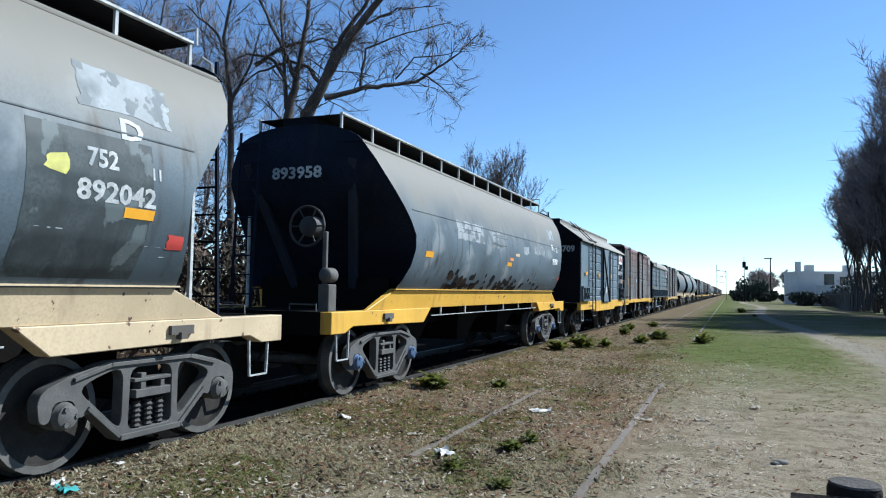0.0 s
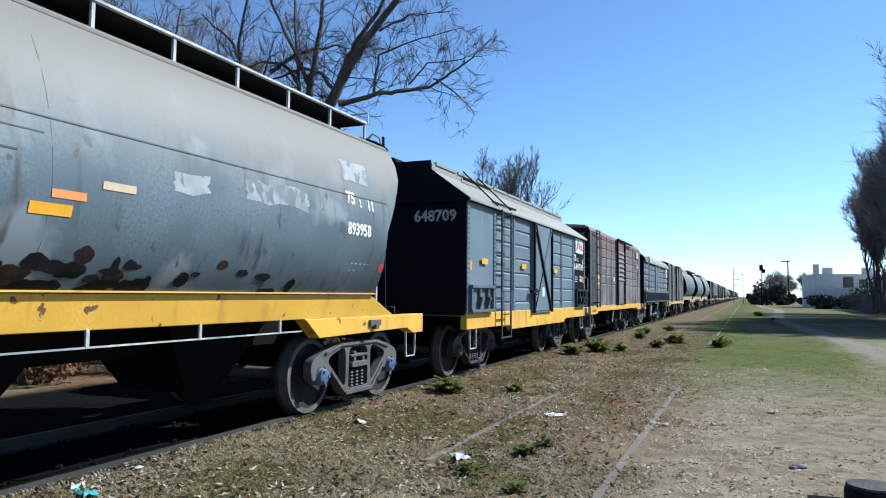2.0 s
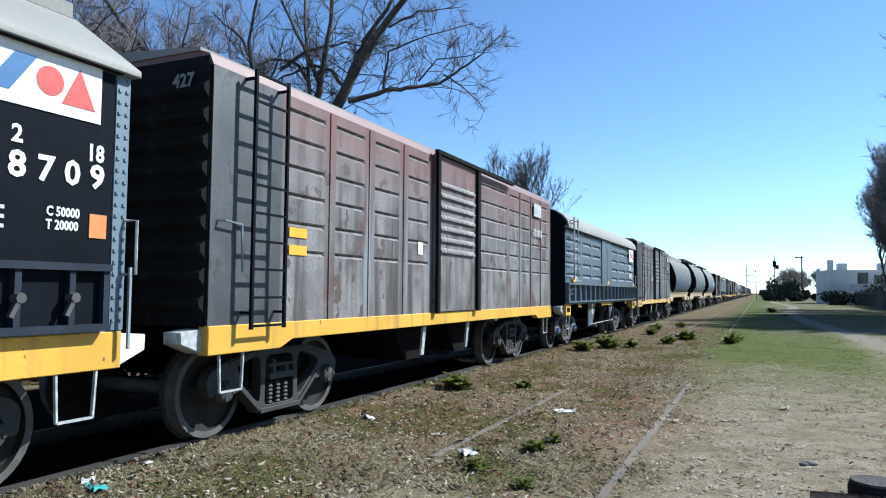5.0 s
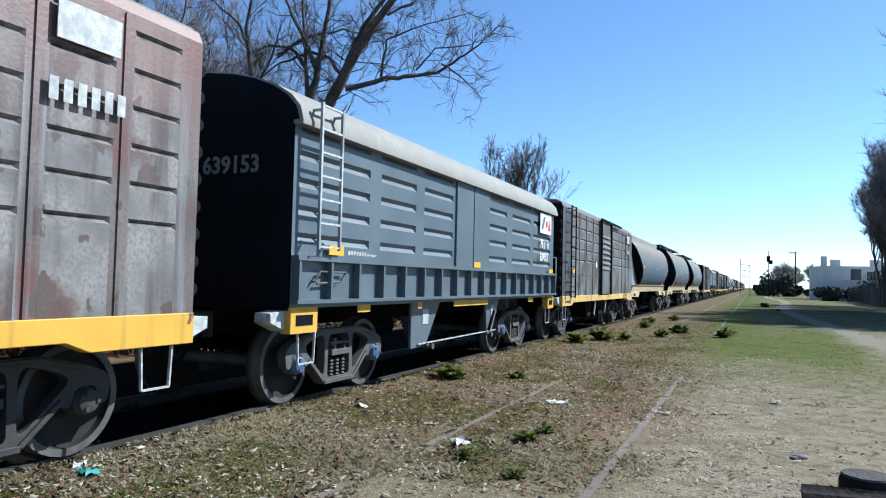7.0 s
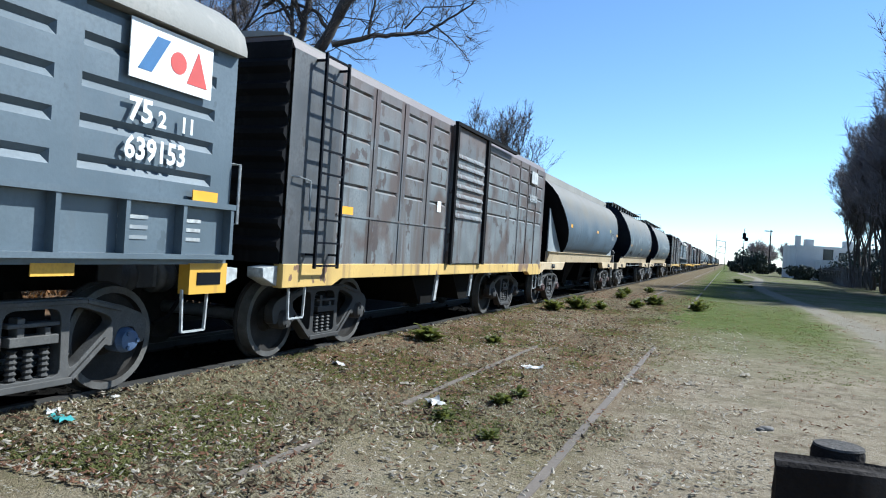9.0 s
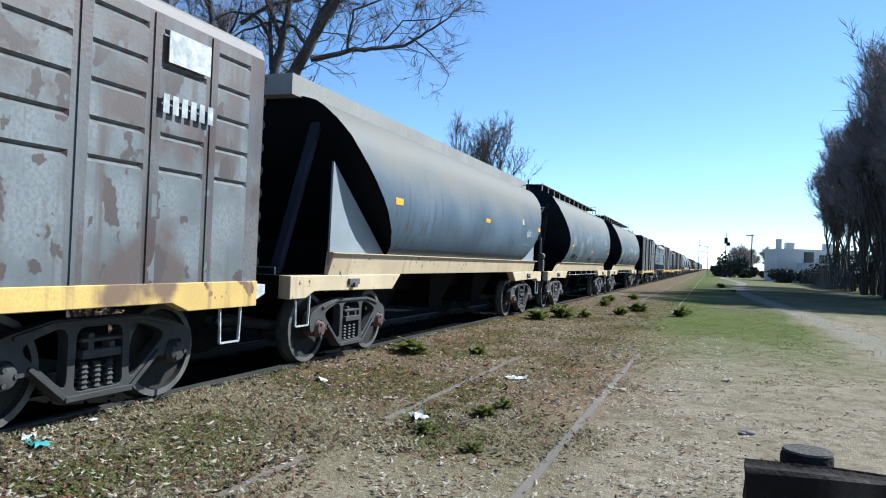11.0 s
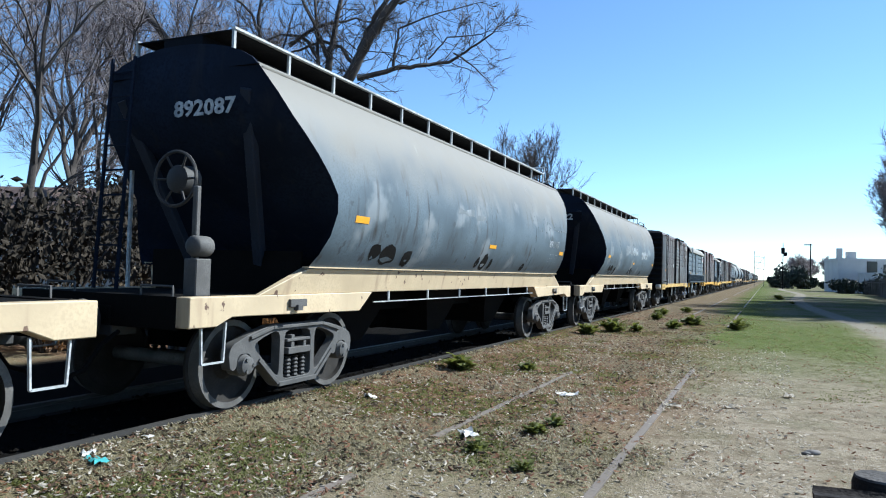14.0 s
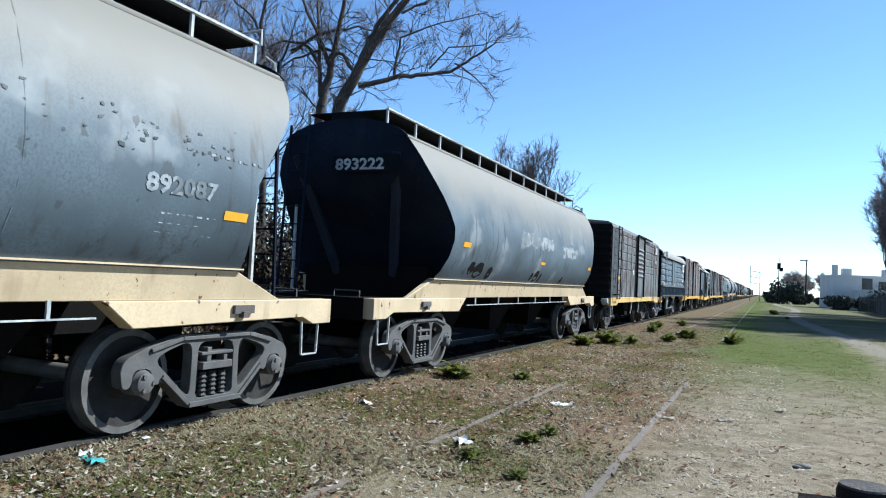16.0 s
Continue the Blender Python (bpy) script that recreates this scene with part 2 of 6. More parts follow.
M["pale_litter"] = mat("pale dry leaves", (0.486, 0.43, 0.347), 0.85, 0.0, 0.3, 6, 0.0, 30, thin=0.45)
M["dark_leaf"] = mat("rotted leaves", (0.0525, 0.0385, 0.0245), 0.9, 0.0, 0.4, 6, 0.0, 30, spec=0.1)
M["paper"] = mat("crumpled paper", (0.486, 0.473, 0.446), 0.8, 0.0, 0.15, 9, 0.1, 40)
M["teal"] = mat("teal plastic bag", (0.075, 0.315, 0.315), 0.4, 0.0, 0.2, 9, 0.1, 40)
M["stone"] = mat("grey stone", (0.152, 0.136, 0.12), 0.85, 0.0, 0.3, 9, 0.3, 60)
M["wood"] = mat("old dark timber", (0.02, 0.016, 0.014), 0.85, 0.0, 0.4, 3, 0.4, 50, spec=0.1, streak=(0.06, 0.05, 0.043), amount=0.3)
M["sawn"] = mat("weathered sawn timber", (0.075, 0.068, 0.062), 0.85, 0.0, 0.4, 18, 0.4, 70, spec=0.1)
M["plaster"] = mat("pale plaster", (0.48, 0.475, 0.46), 0.85, 0.0, 0.1, 0.7, 0.1, 12, streak=(0.5, 0.48, 0.45), amount=0.2)
M["tile_roof"] = mat("brown roof tiles", (0.13, 0.085, 0.065), 0.85, 0.0, 0.3, 1.5, 0.3, 12)
M["glass"] = mat("dark window glass", (0.02, 0.025, 0.03), 0.08, 0.0, 0.1, 2, 0.0, 30)
M["fence"] = mat("grey fence boards", (0.04, 0.034, 0.03), 0.85, 0.0, 0.35, 2.5, 0.3, 20)


def ground_material():
    m = bpy.data.materials.new("dry ground")
    m.use_nodes = True
    nt = m.node_tree
    L = nt.links.new
    b = nt.nodes["Principled BSDF"]
    b.inputs["Roughness"].default_value = 0.95
    b.inputs["Specular IOR Level"].default_value = 0.02
    co = nt.nodes.new("ShaderNodeTexCoord").outputs["Object"]
    sep = nt.nodes.new("ShaderNodeSeparateXYZ")
    L(co, sep.inputs[0])

    def tex(sc, detail=6.0, rough=0.6):
        n = nt.nodes.new("ShaderNodeTexNoise")
        n.inputs["Scale"].default_value, n.inputs["Detail"].default_value, n.inputs["Roughness"].default_value = sc, detail, rough
        L(co, n.inputs[0])
        return n.outputs[0]

    def math_node(op, a, c, d=None):
        n = nt.nodes.new("ShaderNodeMath")
        n.operation = op
        for i, v in enumerate((a, c, d)):
            if v is None:
                continue
            if hasattr(v, "links"):
                L(v, n.inputs[i])
            else:
                n.inputs[i].default_value = v
        return n.outputs[0]

    def ramp(src, lo, hi):
        n = nt.nodes.new("ShaderNodeMapRange")
        n.interpolation_type = "SMOOTHSTEP"
        n.inputs[1].default_value, n.inputs[2].default_value = lo, hi
        L(src, n.inputs[0])
        return n.outputs[0]

    def mix(fac, a, c):
        n = nt.nodes.new("ShaderNodeMix")
        n.data_type = "RGBA"
        if hasattr(fac, "links"):
            L(fac, n.inputs[0])
        else:
            n.inputs[0].default_value = fac
        for s, v in ((6, a), (7, c)):
            if hasattr(v, "links"):
                L(v, n.inputs[s])
            else:
                n.inputs[s].default_value = (*v, 1)
        return n.outputs[2]

    wob = math_node("MULTIPLY_ADD", tex(0.35), 3.2, -1.6)
    wob2 = math_node("MULTIPLY_ADD", tex(1.7), 1.0, -0.5)
    xw = math_node("ADD", math_node("ADD", sep.outputs[0], wob), wob2)
    yw = math_node("ADD", math_node("ADD", sep.outputs[1], math_node("MULTIPLY", wob, 3.4)), wob2)
    n_mid, n_fine, n_grit = tex(2.6), tex(14.0), tex(70.0)
    # brown litter and dry grass between the tracks
    brown = mix(ramp(n_mid, 0.35, 0.65), (0.144, 0.0999, 0.0629), (0.215, 0.155, 0.0999))
    brown = mix(ramp(n_fine, 0.45, 0.72), brown, (0.126, 0.111, 0.0518))
    near_band = mix(ramp(n_mid, 0.35, 0.65), (0.144, 0.133, 0.0777), (0.074, 0.0814, 0.0333))
    red_band = mix(ramp(n_mid, 0.3, 0.7), (0.0999, 0.0488, 0.0281), (0.167, 0.0918, 0.0518))
    brown = mix(ramp(yw, 5.6, 9.0), mix(0.5, brown, near_band), mix(0.75, brown, red_band))
    brown = mix(ramp(yw, 18.0, 32.0), brown, (0.126, 0.0962, 0.0592))
    # pale trodden earth to the right
    dirt = mix(ramp(n_mid, 0.3, 0.7), (0.2, 0.162, 0.112), (0.268, 0.226, 0.163))
    dirt = mix(ramp(n_fine, 0.52, 0.75), dirt, (0.141, 0.12, 0.074))
    dirt = mix(math_node("MULTIPLY", ramp(tex(0.9), 0.5, 0.68), 0.6), dirt, (0.126, 0.115, 0.0666))
    grass = mix(ramp(n_mid, 0.3, 0.7), (0.052, 0.08, 0.014), (0.095, 0.112, 0.028))
    grass = mix(ramp(n_fine, 0.5, 0.75), grass, (0.141, 0.115, 0.0555))
    dirt = mix(math_node("MULTIPLY", ramp(tex(4.5, 4.0), 0.48, 0.62), 0.55), dirt, (0.111, 0.0851, 0.0555))
    dirt = mix(math_node("MULTIPLY", ramp(tex(7.0, 3.0), 0.56, 0.66), 0.5), dirt, (0.311, 0.27, 0.207))
    is_dirt = ramp(xw, -1.9, -0.2)
    near = math_node("MULTIPLY", ramp(sep.outputs[1], 5.8, 3.2), ramp(xw, -4.4, -2.2))
    out = mix(math_node("MAXIMUM", is_dirt, near), brown, dirt)
    g = math_node("MULTIPLY", ramp(yw, 8.5, 20.0), math_node("MULTIPLY", ramp(xw, -2.8, -1.0), ramp(xw, 3.4, 2.0)))
    out = mix(g, out, grass)
    far = math_node("MULTIPLY", ramp(yw, 24.0, 34.0), ramp(xw, -1.0, 1.0))
    out = mix(math_node("MULTIPLY", far, 0.85), out, mix(ramp(tex(0.25), 0.4, 0.6), grass, (0.141, 0.124, 0.0829)))
    # winding footpath
    px = math_node("ADD", math_node("MULTIPLY", math_node("SINE", math_node("MULTIPLY", sep.outputs[1], 0.085), 0), 0.7), 2.8)
    dpath = math_node("ABSOLUTE", math_node("SUBTRACT", math_node("ADD", sep.outputs[0], math_node("MULTIPLY", wob2, 0.8)), px), 0)
    path = math_node("MULTIPLY", ramp(dpath, 0.62, 0.3), ramp(sep.outputs[1], 12.0, 16.0))
    out = mix(path, out, (0.215, 0.191, 0.148))
    out = mix(math_node("MULTIPLY", ramp(n_grit, 0.45, 0.7), 0.45), out, (0.074, 0.0629, 0.0444))
    out = mix(math_node("MULTIPLY", ramp(tex(30.0, 2.0), 0.60, 0.68), 0.6), out, (0.355, 0.326, 0.281))
    # near-black along the running track: the train's shade put into the colour
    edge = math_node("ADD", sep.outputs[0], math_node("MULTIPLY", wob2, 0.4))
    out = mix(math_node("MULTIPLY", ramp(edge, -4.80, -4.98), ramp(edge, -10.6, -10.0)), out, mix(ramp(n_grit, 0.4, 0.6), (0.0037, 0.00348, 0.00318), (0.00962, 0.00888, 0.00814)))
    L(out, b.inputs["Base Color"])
    bp = nt.nodes.new("ShaderNodeBump")
    bp.inputs["Strength"].default_value, bp.inputs["Distance"].default_value = 0.7, 0.05
    L(math_node("ADD", n_fine, math_node("MULTIPLY", n_grit, 0.5)), bp.inputs["Height"])
    L(bp.outputs[0], b.inputs["Normal"])
    return m


M["ground"] = ground_material()


# ---- building helpers ----
def part(name, bm, material, parent=None, label="", bev=0.0, at=None, sharp=35):
    if bev:
        es = [e for e in bm.edges if len(e.link_faces) == 2 and e.calc_face_angle(0) > 0.6]
        bmesh.ops.bevel(bm, geom=es, offset=bev, segments=1, affect="EDGES", profile=0.5, clamp_overlap=True)
    me = bpy.data.meshes.new(name)
    for f in bm.faces:
        f.smooth = True
    bm.to_mesh(me)
    bm.free()
    me.set_sharp_from_angle(angle=radians(sharp))
    for mm in material if isinstance(material, (list, tuple)) else [material]:
        me.materials.append(mm)
    ob = new(name, me)
    if parent:
        ob.parent = parent
    if at:
        ob.matrix_basis = at
    if label:
        tagged(ob, label)
    return ob


def share(name, src, parent, at, label=""):
    """Another object on the same mesh."""
    ob = new(name, src.data)
    ob.parent = parent
    ob.matrix_basis = at
    if label:
        tagged(ob, label)
    return ob


def box(bm, x0, x1, y0, y1, z0, z1):
    v = [bm.verts.new(p) for p in ((x0, y0, z0), (x1, y0, z0), (x1, y1, z0), (x0, y1, z0), (x0, y0, z1), (x1, y0, z1), (x1, y1, z1), (x0, y1, z1))]
    for q in ((3, 2, 1, 0), (4, 5, 6, 7), (0, 1, 5, 4), (1, 2, 6, 5), (2, 3, 7, 6), (3, 0, 4, 7)):
        bm.faces.new([v[i] for i in q])
    return bm


def boxm(*a):
    return box(bmesh.new(), *a)


def prism(bm, pts, lo, hi, axis):
    """Extrude a 2D outline along an axis. The outline is in (y, z) for x, (x, z) for y, (x, y) for z."""
    def place(p, w):
        return {"x": (w, p[0], p[1]), "y": (p[0], w, p[1]), "z": (p[0], p[1], w)}[axis]
    a = [bm.verts.new(place(p, lo)) for p in pts]
    b = [bm.verts.new(place(p, hi)) for p in pts]
    n = len(pts)
    fs = [bm.faces.new(a), bm.faces.new(b)]
    for i in range(n):
        fs.append(bm.faces.new((a[i], a[(i + 1) % n], b[(i + 1) % n], b[i])))
    bmesh.ops.recalc_face_normals(bm, faces=fs)
    return bm


def bar(bm, p, q, w, t, up=(1, 0, 0)):
    """A rectangular bar from p to q; t is its depth along up, w its other width."""
    p, q = Vector(p), Vector(q)
    d = (q - p).normalized()
    u = Vector(up)
    u = (u - d * u.dot(d)).normalized() * t / 2
    s = d.cross(u).normalized() * w / 2
    v = [bm.verts.new(e + i * u + j * s) for e in (p, q) for i, j in ((1, 1), (1, -1), (-1, -1), (-1, 1))]
    fs = [bm.faces.new([v[i] for i in k]) for k in ((0, 1, 2, 3), (7, 6, 5, 4), (0, 4, 5, 1), (1, 5, 6, 2), (2, 6, 7, 3), (3, 7, 4, 0))]
    bmesh.ops.recalc_face_normals(bm, faces=fs)
    return bm


def tube(bm, pts, r, n=6, r1=None):
    """A round bar along a polyline."""
    pts = [Vector(p) for p in pts]
    rings = []
    for i, p in enumerate(pts):
        d = (pts[min(i + 1, len(pts) - 1)] - pts[max(i - 1, 0)]).normalized()
        a = d.orthogonal().normalized() if abs(d.z) < 0.9 else Vector((1, 0, 0))
        a = (a - d * a.dot(d)).normalized()
        c = d.cross(a)
        rr = r if r1 is None else r + (r1 - r) * i / (len(pts) - 1)
        rings.append([bm.verts.new(p + rr * (math.cos(k * math.tau / n) * a + math.sin(k * math.tau / n) * c)) for k in range(n)])
    for s, e in zip(rings, rings[1:]):
        off = min(range(n), key=lambda o: sum((s[k].co - e[(k + o) % n].co).length for k in range(n)))
        for k in range(n):
            bm.faces.new((s[k], s[(k + 1) % n], e[(k + 1 + off) % n], e[(k + off) % n]))
    bm.faces.new(rings[0][::-1])
    bm.faces.new(rings[-1])
    return bm


def lathe(bm, prof, axis, centre, n=24):
    """Turn a profile of (along, radius) round an axis x, y or z through a centre."""
    c = Vector(centre)
    rings = []
    for h, r in prof:
        ring = []
        for k in range(n):
            a = k * math.tau / n
            u, v = r * math.cos(a), r * math.sin(a)
            ring.append(bm.verts.new(c + Vector({"x": (h, u, v), "y": (v, h, u), "z": (u, v, h)}[axis])))
        rings.append(ring)
    fs = []
    for s, e in zip(rings, rings[1:]):
        for k in range(n):
            fs.append(bm.faces.new((s[k], s[(k + 1) % n], e[(k + 1) % n], e[k])))
    fs += [bm.faces.new(rings[0]), bm.faces.new(rings[-1])]
    bmesh.ops.recalc_face_normals(bm, faces=fs)
    return bm


def thing(name, label, category, group="", at=None):
    ob = new(name)
    ob.empty_display_size = 0.2
    if at:
        ob.matrix_basis = at
    return tagged(ob, label, category, group)


def lettering(name, body, size, material, parent, place, facing, label="", squeeze=1.0):
    """Painted characters on the near side (facing "side") or on the front end (facing "end")."""
    cu = bpy.data.curves.new(name, "FONT")
    cu.body, cu.size, cu.extrude, cu.offset = body, size, 0.002, 0.028 * size
    cu.resolution_u = 2
    tmp = bpy.data.objects.new(name, cu)
    scene.collection.objects.link(tmp)
    bpy.context.view_layer.update()
    me = bpy.data.meshes.new_from_object(tmp.evaluated_get(bpy.context.evaluated_depsgraph_get()))
    bpy.data.objects.remove(tmp)
    bpy.data.curves.remove(cu)
    rotm = Matrix(((0, 0, 1), (1, 0, 0), (0, 1, 0))) if facing == "side" else Matrix(((1, 0, 0), (0, 0, -1), (0, 1, 0)))
    me.transform(Matrix.Translation(place) @ rotm.to_4x4() @ Matrix.Diagonal((squeeze, 1, 1, 1)))
    me.materials.clear()
    me.materials.append(material)
    ob = new(name, me)
    ob.parent = parent
    if label:
        tagged(ob, label)
    return ob


# ---- rolling stock: local x = 0 on the track's middle, y = 0 at the leading sill end, z = 0 on the rail ----
TRACK_X, RAIL_Z, SPEED, WHEEL_R = -5.82, 0.11, 5.47, 0.45
WHEELSETS = []


def mesh_of(name, bm, material, bev=0.0, sharp=35):
    """A mesh alone, for pieces that many objects share."""
    ob = part(name, bm, material, None, "", bev, None, sharp)
    me = ob.data
    bpy.data.objects.remove(ob)
    return me


def bogie_meshes():
    out = {}
    bm = boxm(-1.0, 1.0, -0.17, 0.17, 0.46, 0.74)
    box(bm, -0.35, 0.35, -0.3, 0.3, 0.70, 0.82)
    box(bm, -0.7, 0.7, -0.75, -0.65, 0.35, 0.5)
    box(bm, -0.7, 0.7, 0.65, 0.75, 0.35, 0.5)
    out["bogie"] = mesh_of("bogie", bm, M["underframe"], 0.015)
    bm = bmesh.new()
    half = [(1.10, 0.58), (1.05, 0.66), (0.84, 0.74), (0.46, 0.83)]
    jaw = [(-0.34, 0.16), (-0.64, 0.44), (-0.74, 0.40), (-0.79, 0.56), (-0.96, 0.56), (-0.985, 0.41), (-1.075, 0.41)]
    outer = half + [(-y, z) for y, z in half[::-1]] + [p for p in jaw[::-1]] + [(-y, z) for y, z in jaw]
    win = [(-0.74, 0.62), (-0.65, 0.685), (-0.38, 0.765), (-0.315, 0.72), (-0.32, 0.30), (-0.355, 0.275), (-0.64, 0.53)]
    mid = [(-0.235, 0.70), (-0.19, 0.755), (0.19, 0.755), (0.235, 0.70), (0.245, 0.235), (-0.245, 0.235)]
    edges = []

    def rounded(pts, d):
        out_pts = []
        for i, p in enumerate(pts):
            p, a, b = Vector(p), Vector(pts[i - 1]), Vector(pts[(i + 1) % len(pts)])
            u, v = (a - p), (b - p)
            u, v = u.normalized() * min(d, 0.45 * u.length), v.normalized() * min(d, 0.45 * v.length)
            out_pts += [tuple(p + u), tuple(p + 0.3 * (u + v)), tuple(p + v)]
        return out_pts

    for loop in (rounded(outer, 0.04), rounded(win, 0.07), rounded([(-y, z) for y, z in win], 0.07), rounded(mid, 0.05)):
        vs = [bm.verts.new((0.985, y, z)) for y, z in loop]
        edges += [bm.edges.new((vs[i], vs[(i + 1) % len(vs)])) for i in range(len(vs))]
    bmesh.ops.triangle_fill(bm, use_beauty=True, use_dissolve=False, edges=edges)
    ext = bmesh.ops.extrude_face_region(bm, geom=bm.faces[:])
    for g in ext["geom"]:
        if isinstance(g, bmesh.types.BMVert):
            g.co.x = 1.10
    bmesh.ops.recalc_face_normals(bm, faces=bm.faces[:])
    rim = [(-0.80, 0.715), (-0.45, 0.80), (0.45, 0.80), (0.80, 0.715)]
    for (p, q), (r, s) in zip(rim, rim[1:]):
        bar(bm, (1.10, p, q), (1.10, r, s), 0.035, 0.05)
    bar(bm, (1.10, -0.34, 0.19), (1.10, 0.34, 0.19), 0.05, 0.06)
    for s in (-1, 1):
        bar(bm, (1.10, s * 0.66, 0.48), (1.10, s * 0.34, 0.20), 0.04, 0.05)
    bar(bm, (1.05, -0.20, 0.53), (1.05, 0.20, 0.53), 0.07, 0.16)
    bar(bm, (1.05, -0.21, 0.645), (1.05, 0.21, 0.645), 0.03, 0.14)
    bar(bm, (1.06, -0.10, 0.70), (1.06, -0.10, 0.53), 0.06, 0.10)
    bar(bm, (1.06, 0.12, 0.62), (1.06, 0.12, 0.53), 0.05, 0.10)
    out["side_frame"] = mesh_of("side_frame", bm.copy(), M["iron"], 0.012)
    # Copy in the darker iron, with the body's shade painted in.
    out["side_frame_dark"] = mesh_of("side_frame", bm, M["iron_dark"], 0.012)
    bm = bmesh.new()
    prof = [(k * 0.021, 0.044 if k % 2 else 0.028) for k in range(12)]
    lathe(bm, prof, "z", (1.06, 0, 0.23), 8)
    out["coil_spring"] = mesh_of("coil_spring", bm, M["iron_dark"])
    for nm, mm in (("iron", M["iron"]), ("dark", M["iron_dark"]), ("blue", M["capblue"]), ("red", M["capred"])):
        bm = bmesh.new()
        lathe(bm, [(0.95, 0.11), (1.10, 0.11), (1.12, 0.095), (1.15, 0.09), (1.165, 0.06)], "x", (0, 0, 0), 14)
        for k in range(3):
            a = k * math.tau / 3
            lathe(bm, [(1.13, 0.02), (1.175, 0.02)], "x", (0, 0.065 * math.cos(a), 0.065 * math.sin(a)), 6)
        out["cap_" + nm] = mesh_of("axle_box", bm, mm)
    bm = bmesh.new()
    for s in (-1, 1):
        prof = [(0.68, 0.10), (0.70, 0.15), (0.74, 0.34), (0.715, 0.40), (0.76, 0.478), (0.79, 0.478), (0.80, WHEEL_R), (0.925, WHEEL_R - 0.006),
                (0.925, 0.385), (0.87, 0.375), (0.845, 0.16), (0.90, 0.13), (0.90, 0.09)]
        n0 = len(bm.faces)
        lathe(bm, [(s * h, r) for h, r in prof], "x", (0, 0, 0), 32)
        bm.faces.ensure_lookup_table()
        for f in bm.faces[n0:]:
            rad = max(math.hypot(v.co.y, v.co.z) for v in f.verts)
            low = min(math.hypot(v.co.y, v.co.z) for v in f.verts)
            f.material_index = 0 if low > 0.384 and rad < 0.452 and len(f.verts) == 4 else 1
    lathe(bm, [(-0.95, 0.075), (0.95, 0.075)], "x", (0, 0, 0), 12)
    out["wheelset"] = mesh_of("wheelset", bm, [M["wheel"], M["wheel_disc"]])
    return out


BM = bogie_meshes()


def child(name, mesh, parent, at=None, label=""):
    ob = new(name, mesh)
    ob.parent = parent
    if at:
        ob.matrix_basis = at
    if label:
        tagged(ob, label)
    return ob


def bogie(wagon, y, caps="iron"):
    """A three-piece truck: cast side frames, bolster, coil springs, two wheelsets."""
    b = child("bogie", BM["bogie"], wagon, pose(0, y, 0), "three-piece cast bogie with coil springs")
    for rz in (0, 180):
        child("side_frame", BM["side_frame_dark" if caps in ("dark", "red") else "side_frame"], b, pose(0, 0, 0, 0, 0, rz), "dusty grey cast steel side frame")
        for yy in (-0.13, 0.0, 0.13):
            child("coil_spring", BM["coil_spring"], b, pose(0, yy, 0, 0, 0, rz))
        for s in (-0.87, 0.87):
            child("axle_box", BM["cap_" + caps], b, pose(0, s, WHEEL_R, 0, 0, rz), "round bolted axle bearing cap")
    for s in (-0.87, 0.87):
        child("wheelset", BM["wheelset"], b, pose(0, s, WHEEL_R), "worn steel wheels on one axle")


def coupler_mesh():
    bm = boxm(-0.07, 0.07, -0.30, 0.4, 0.83, 0.97)
    box(bm, -0.16, 0.12, -0.50, -0.26, 0.78, 1.02)
    box(bm, 0.03, 0.15, -0.56, -0.40, 0.79, 1.01)
    box(bm, -0.25, 0.25, 0.0, 0.3, 0.75, 1.05)
    lathe(bm, [(-0.30, 0.17), (-0.24, 0.20), (-0.18, 0.17), (-0.12, 0.20), (-0.04, 0.17)], "y", (0, 0, 0.90), 14)
    return mesh_of("coupler", bm, M["iron_dark"], 0.01)


def hose_mesh():
    bm = bmesh.new()
    tube(bm, [(0.35, 0.0, 0.80), (0.38, -0.2, 0.70), (0.36, -0.36, 0.48), (0.30, -0.5, 0.42)], 0.022, 6)
    return mesh_of("brake_hose", bm, M["underframe"])


def stirrup_mesh():
    bm = bmesh.new()
    for a, b in (((1.17, -0.16, 0.90), (1.17, -0.14, 0.53)), ((1.17, -0.14, 0.53), (1.17, 0.14, 0.53)), ((1.17, 0.14, 0.53), (1.17, 0.16, 0.90))):
        bar(bm, a, b, 0.016, 0.025)
    return mesh_of("step_stirrup", bm, M["white_worn"])


COUPLER, HOSE, STIRRUP = coupler_mesh(), hose_mesh(), stirrup_mesh()


def running_gear(w, length, inset, caps="iron", step_x=0.0):
    bogie(w, inset, caps)
    bogie(w, length - inset, caps)
    for y, rz in ((0, 0), (length, 180)):
        child("coupler", COUPLER, w, pose(0, y, 0, 0, 0, rz), "dark steel knuckle coupler")
        child("brake_hose", HOSE, w, pose(0, y, 0, 0, 0, rz))
        for s in (-1, 1):
            child("step_stirrup", STIRRUP, w, pose(s * step_x, y + (0.35 if rz == 0 else -0.35), 0, 0, 0, 0 if s > 0 else 180), "thin pale steel step")
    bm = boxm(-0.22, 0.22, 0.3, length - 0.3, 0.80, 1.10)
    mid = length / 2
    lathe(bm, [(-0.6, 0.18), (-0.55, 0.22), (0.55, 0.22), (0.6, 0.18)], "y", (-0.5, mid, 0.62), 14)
    part("centre_sill", bm, M["underframe"], w, "shade-darkened steel centre sill with brake cylinder")


def plate(name, y0, y1, z0, z1, x, material, w, label=""):
    return part(name, boxm(x - 0.003, x + 0.006, y0, y1, z0, z1), material, w, label)


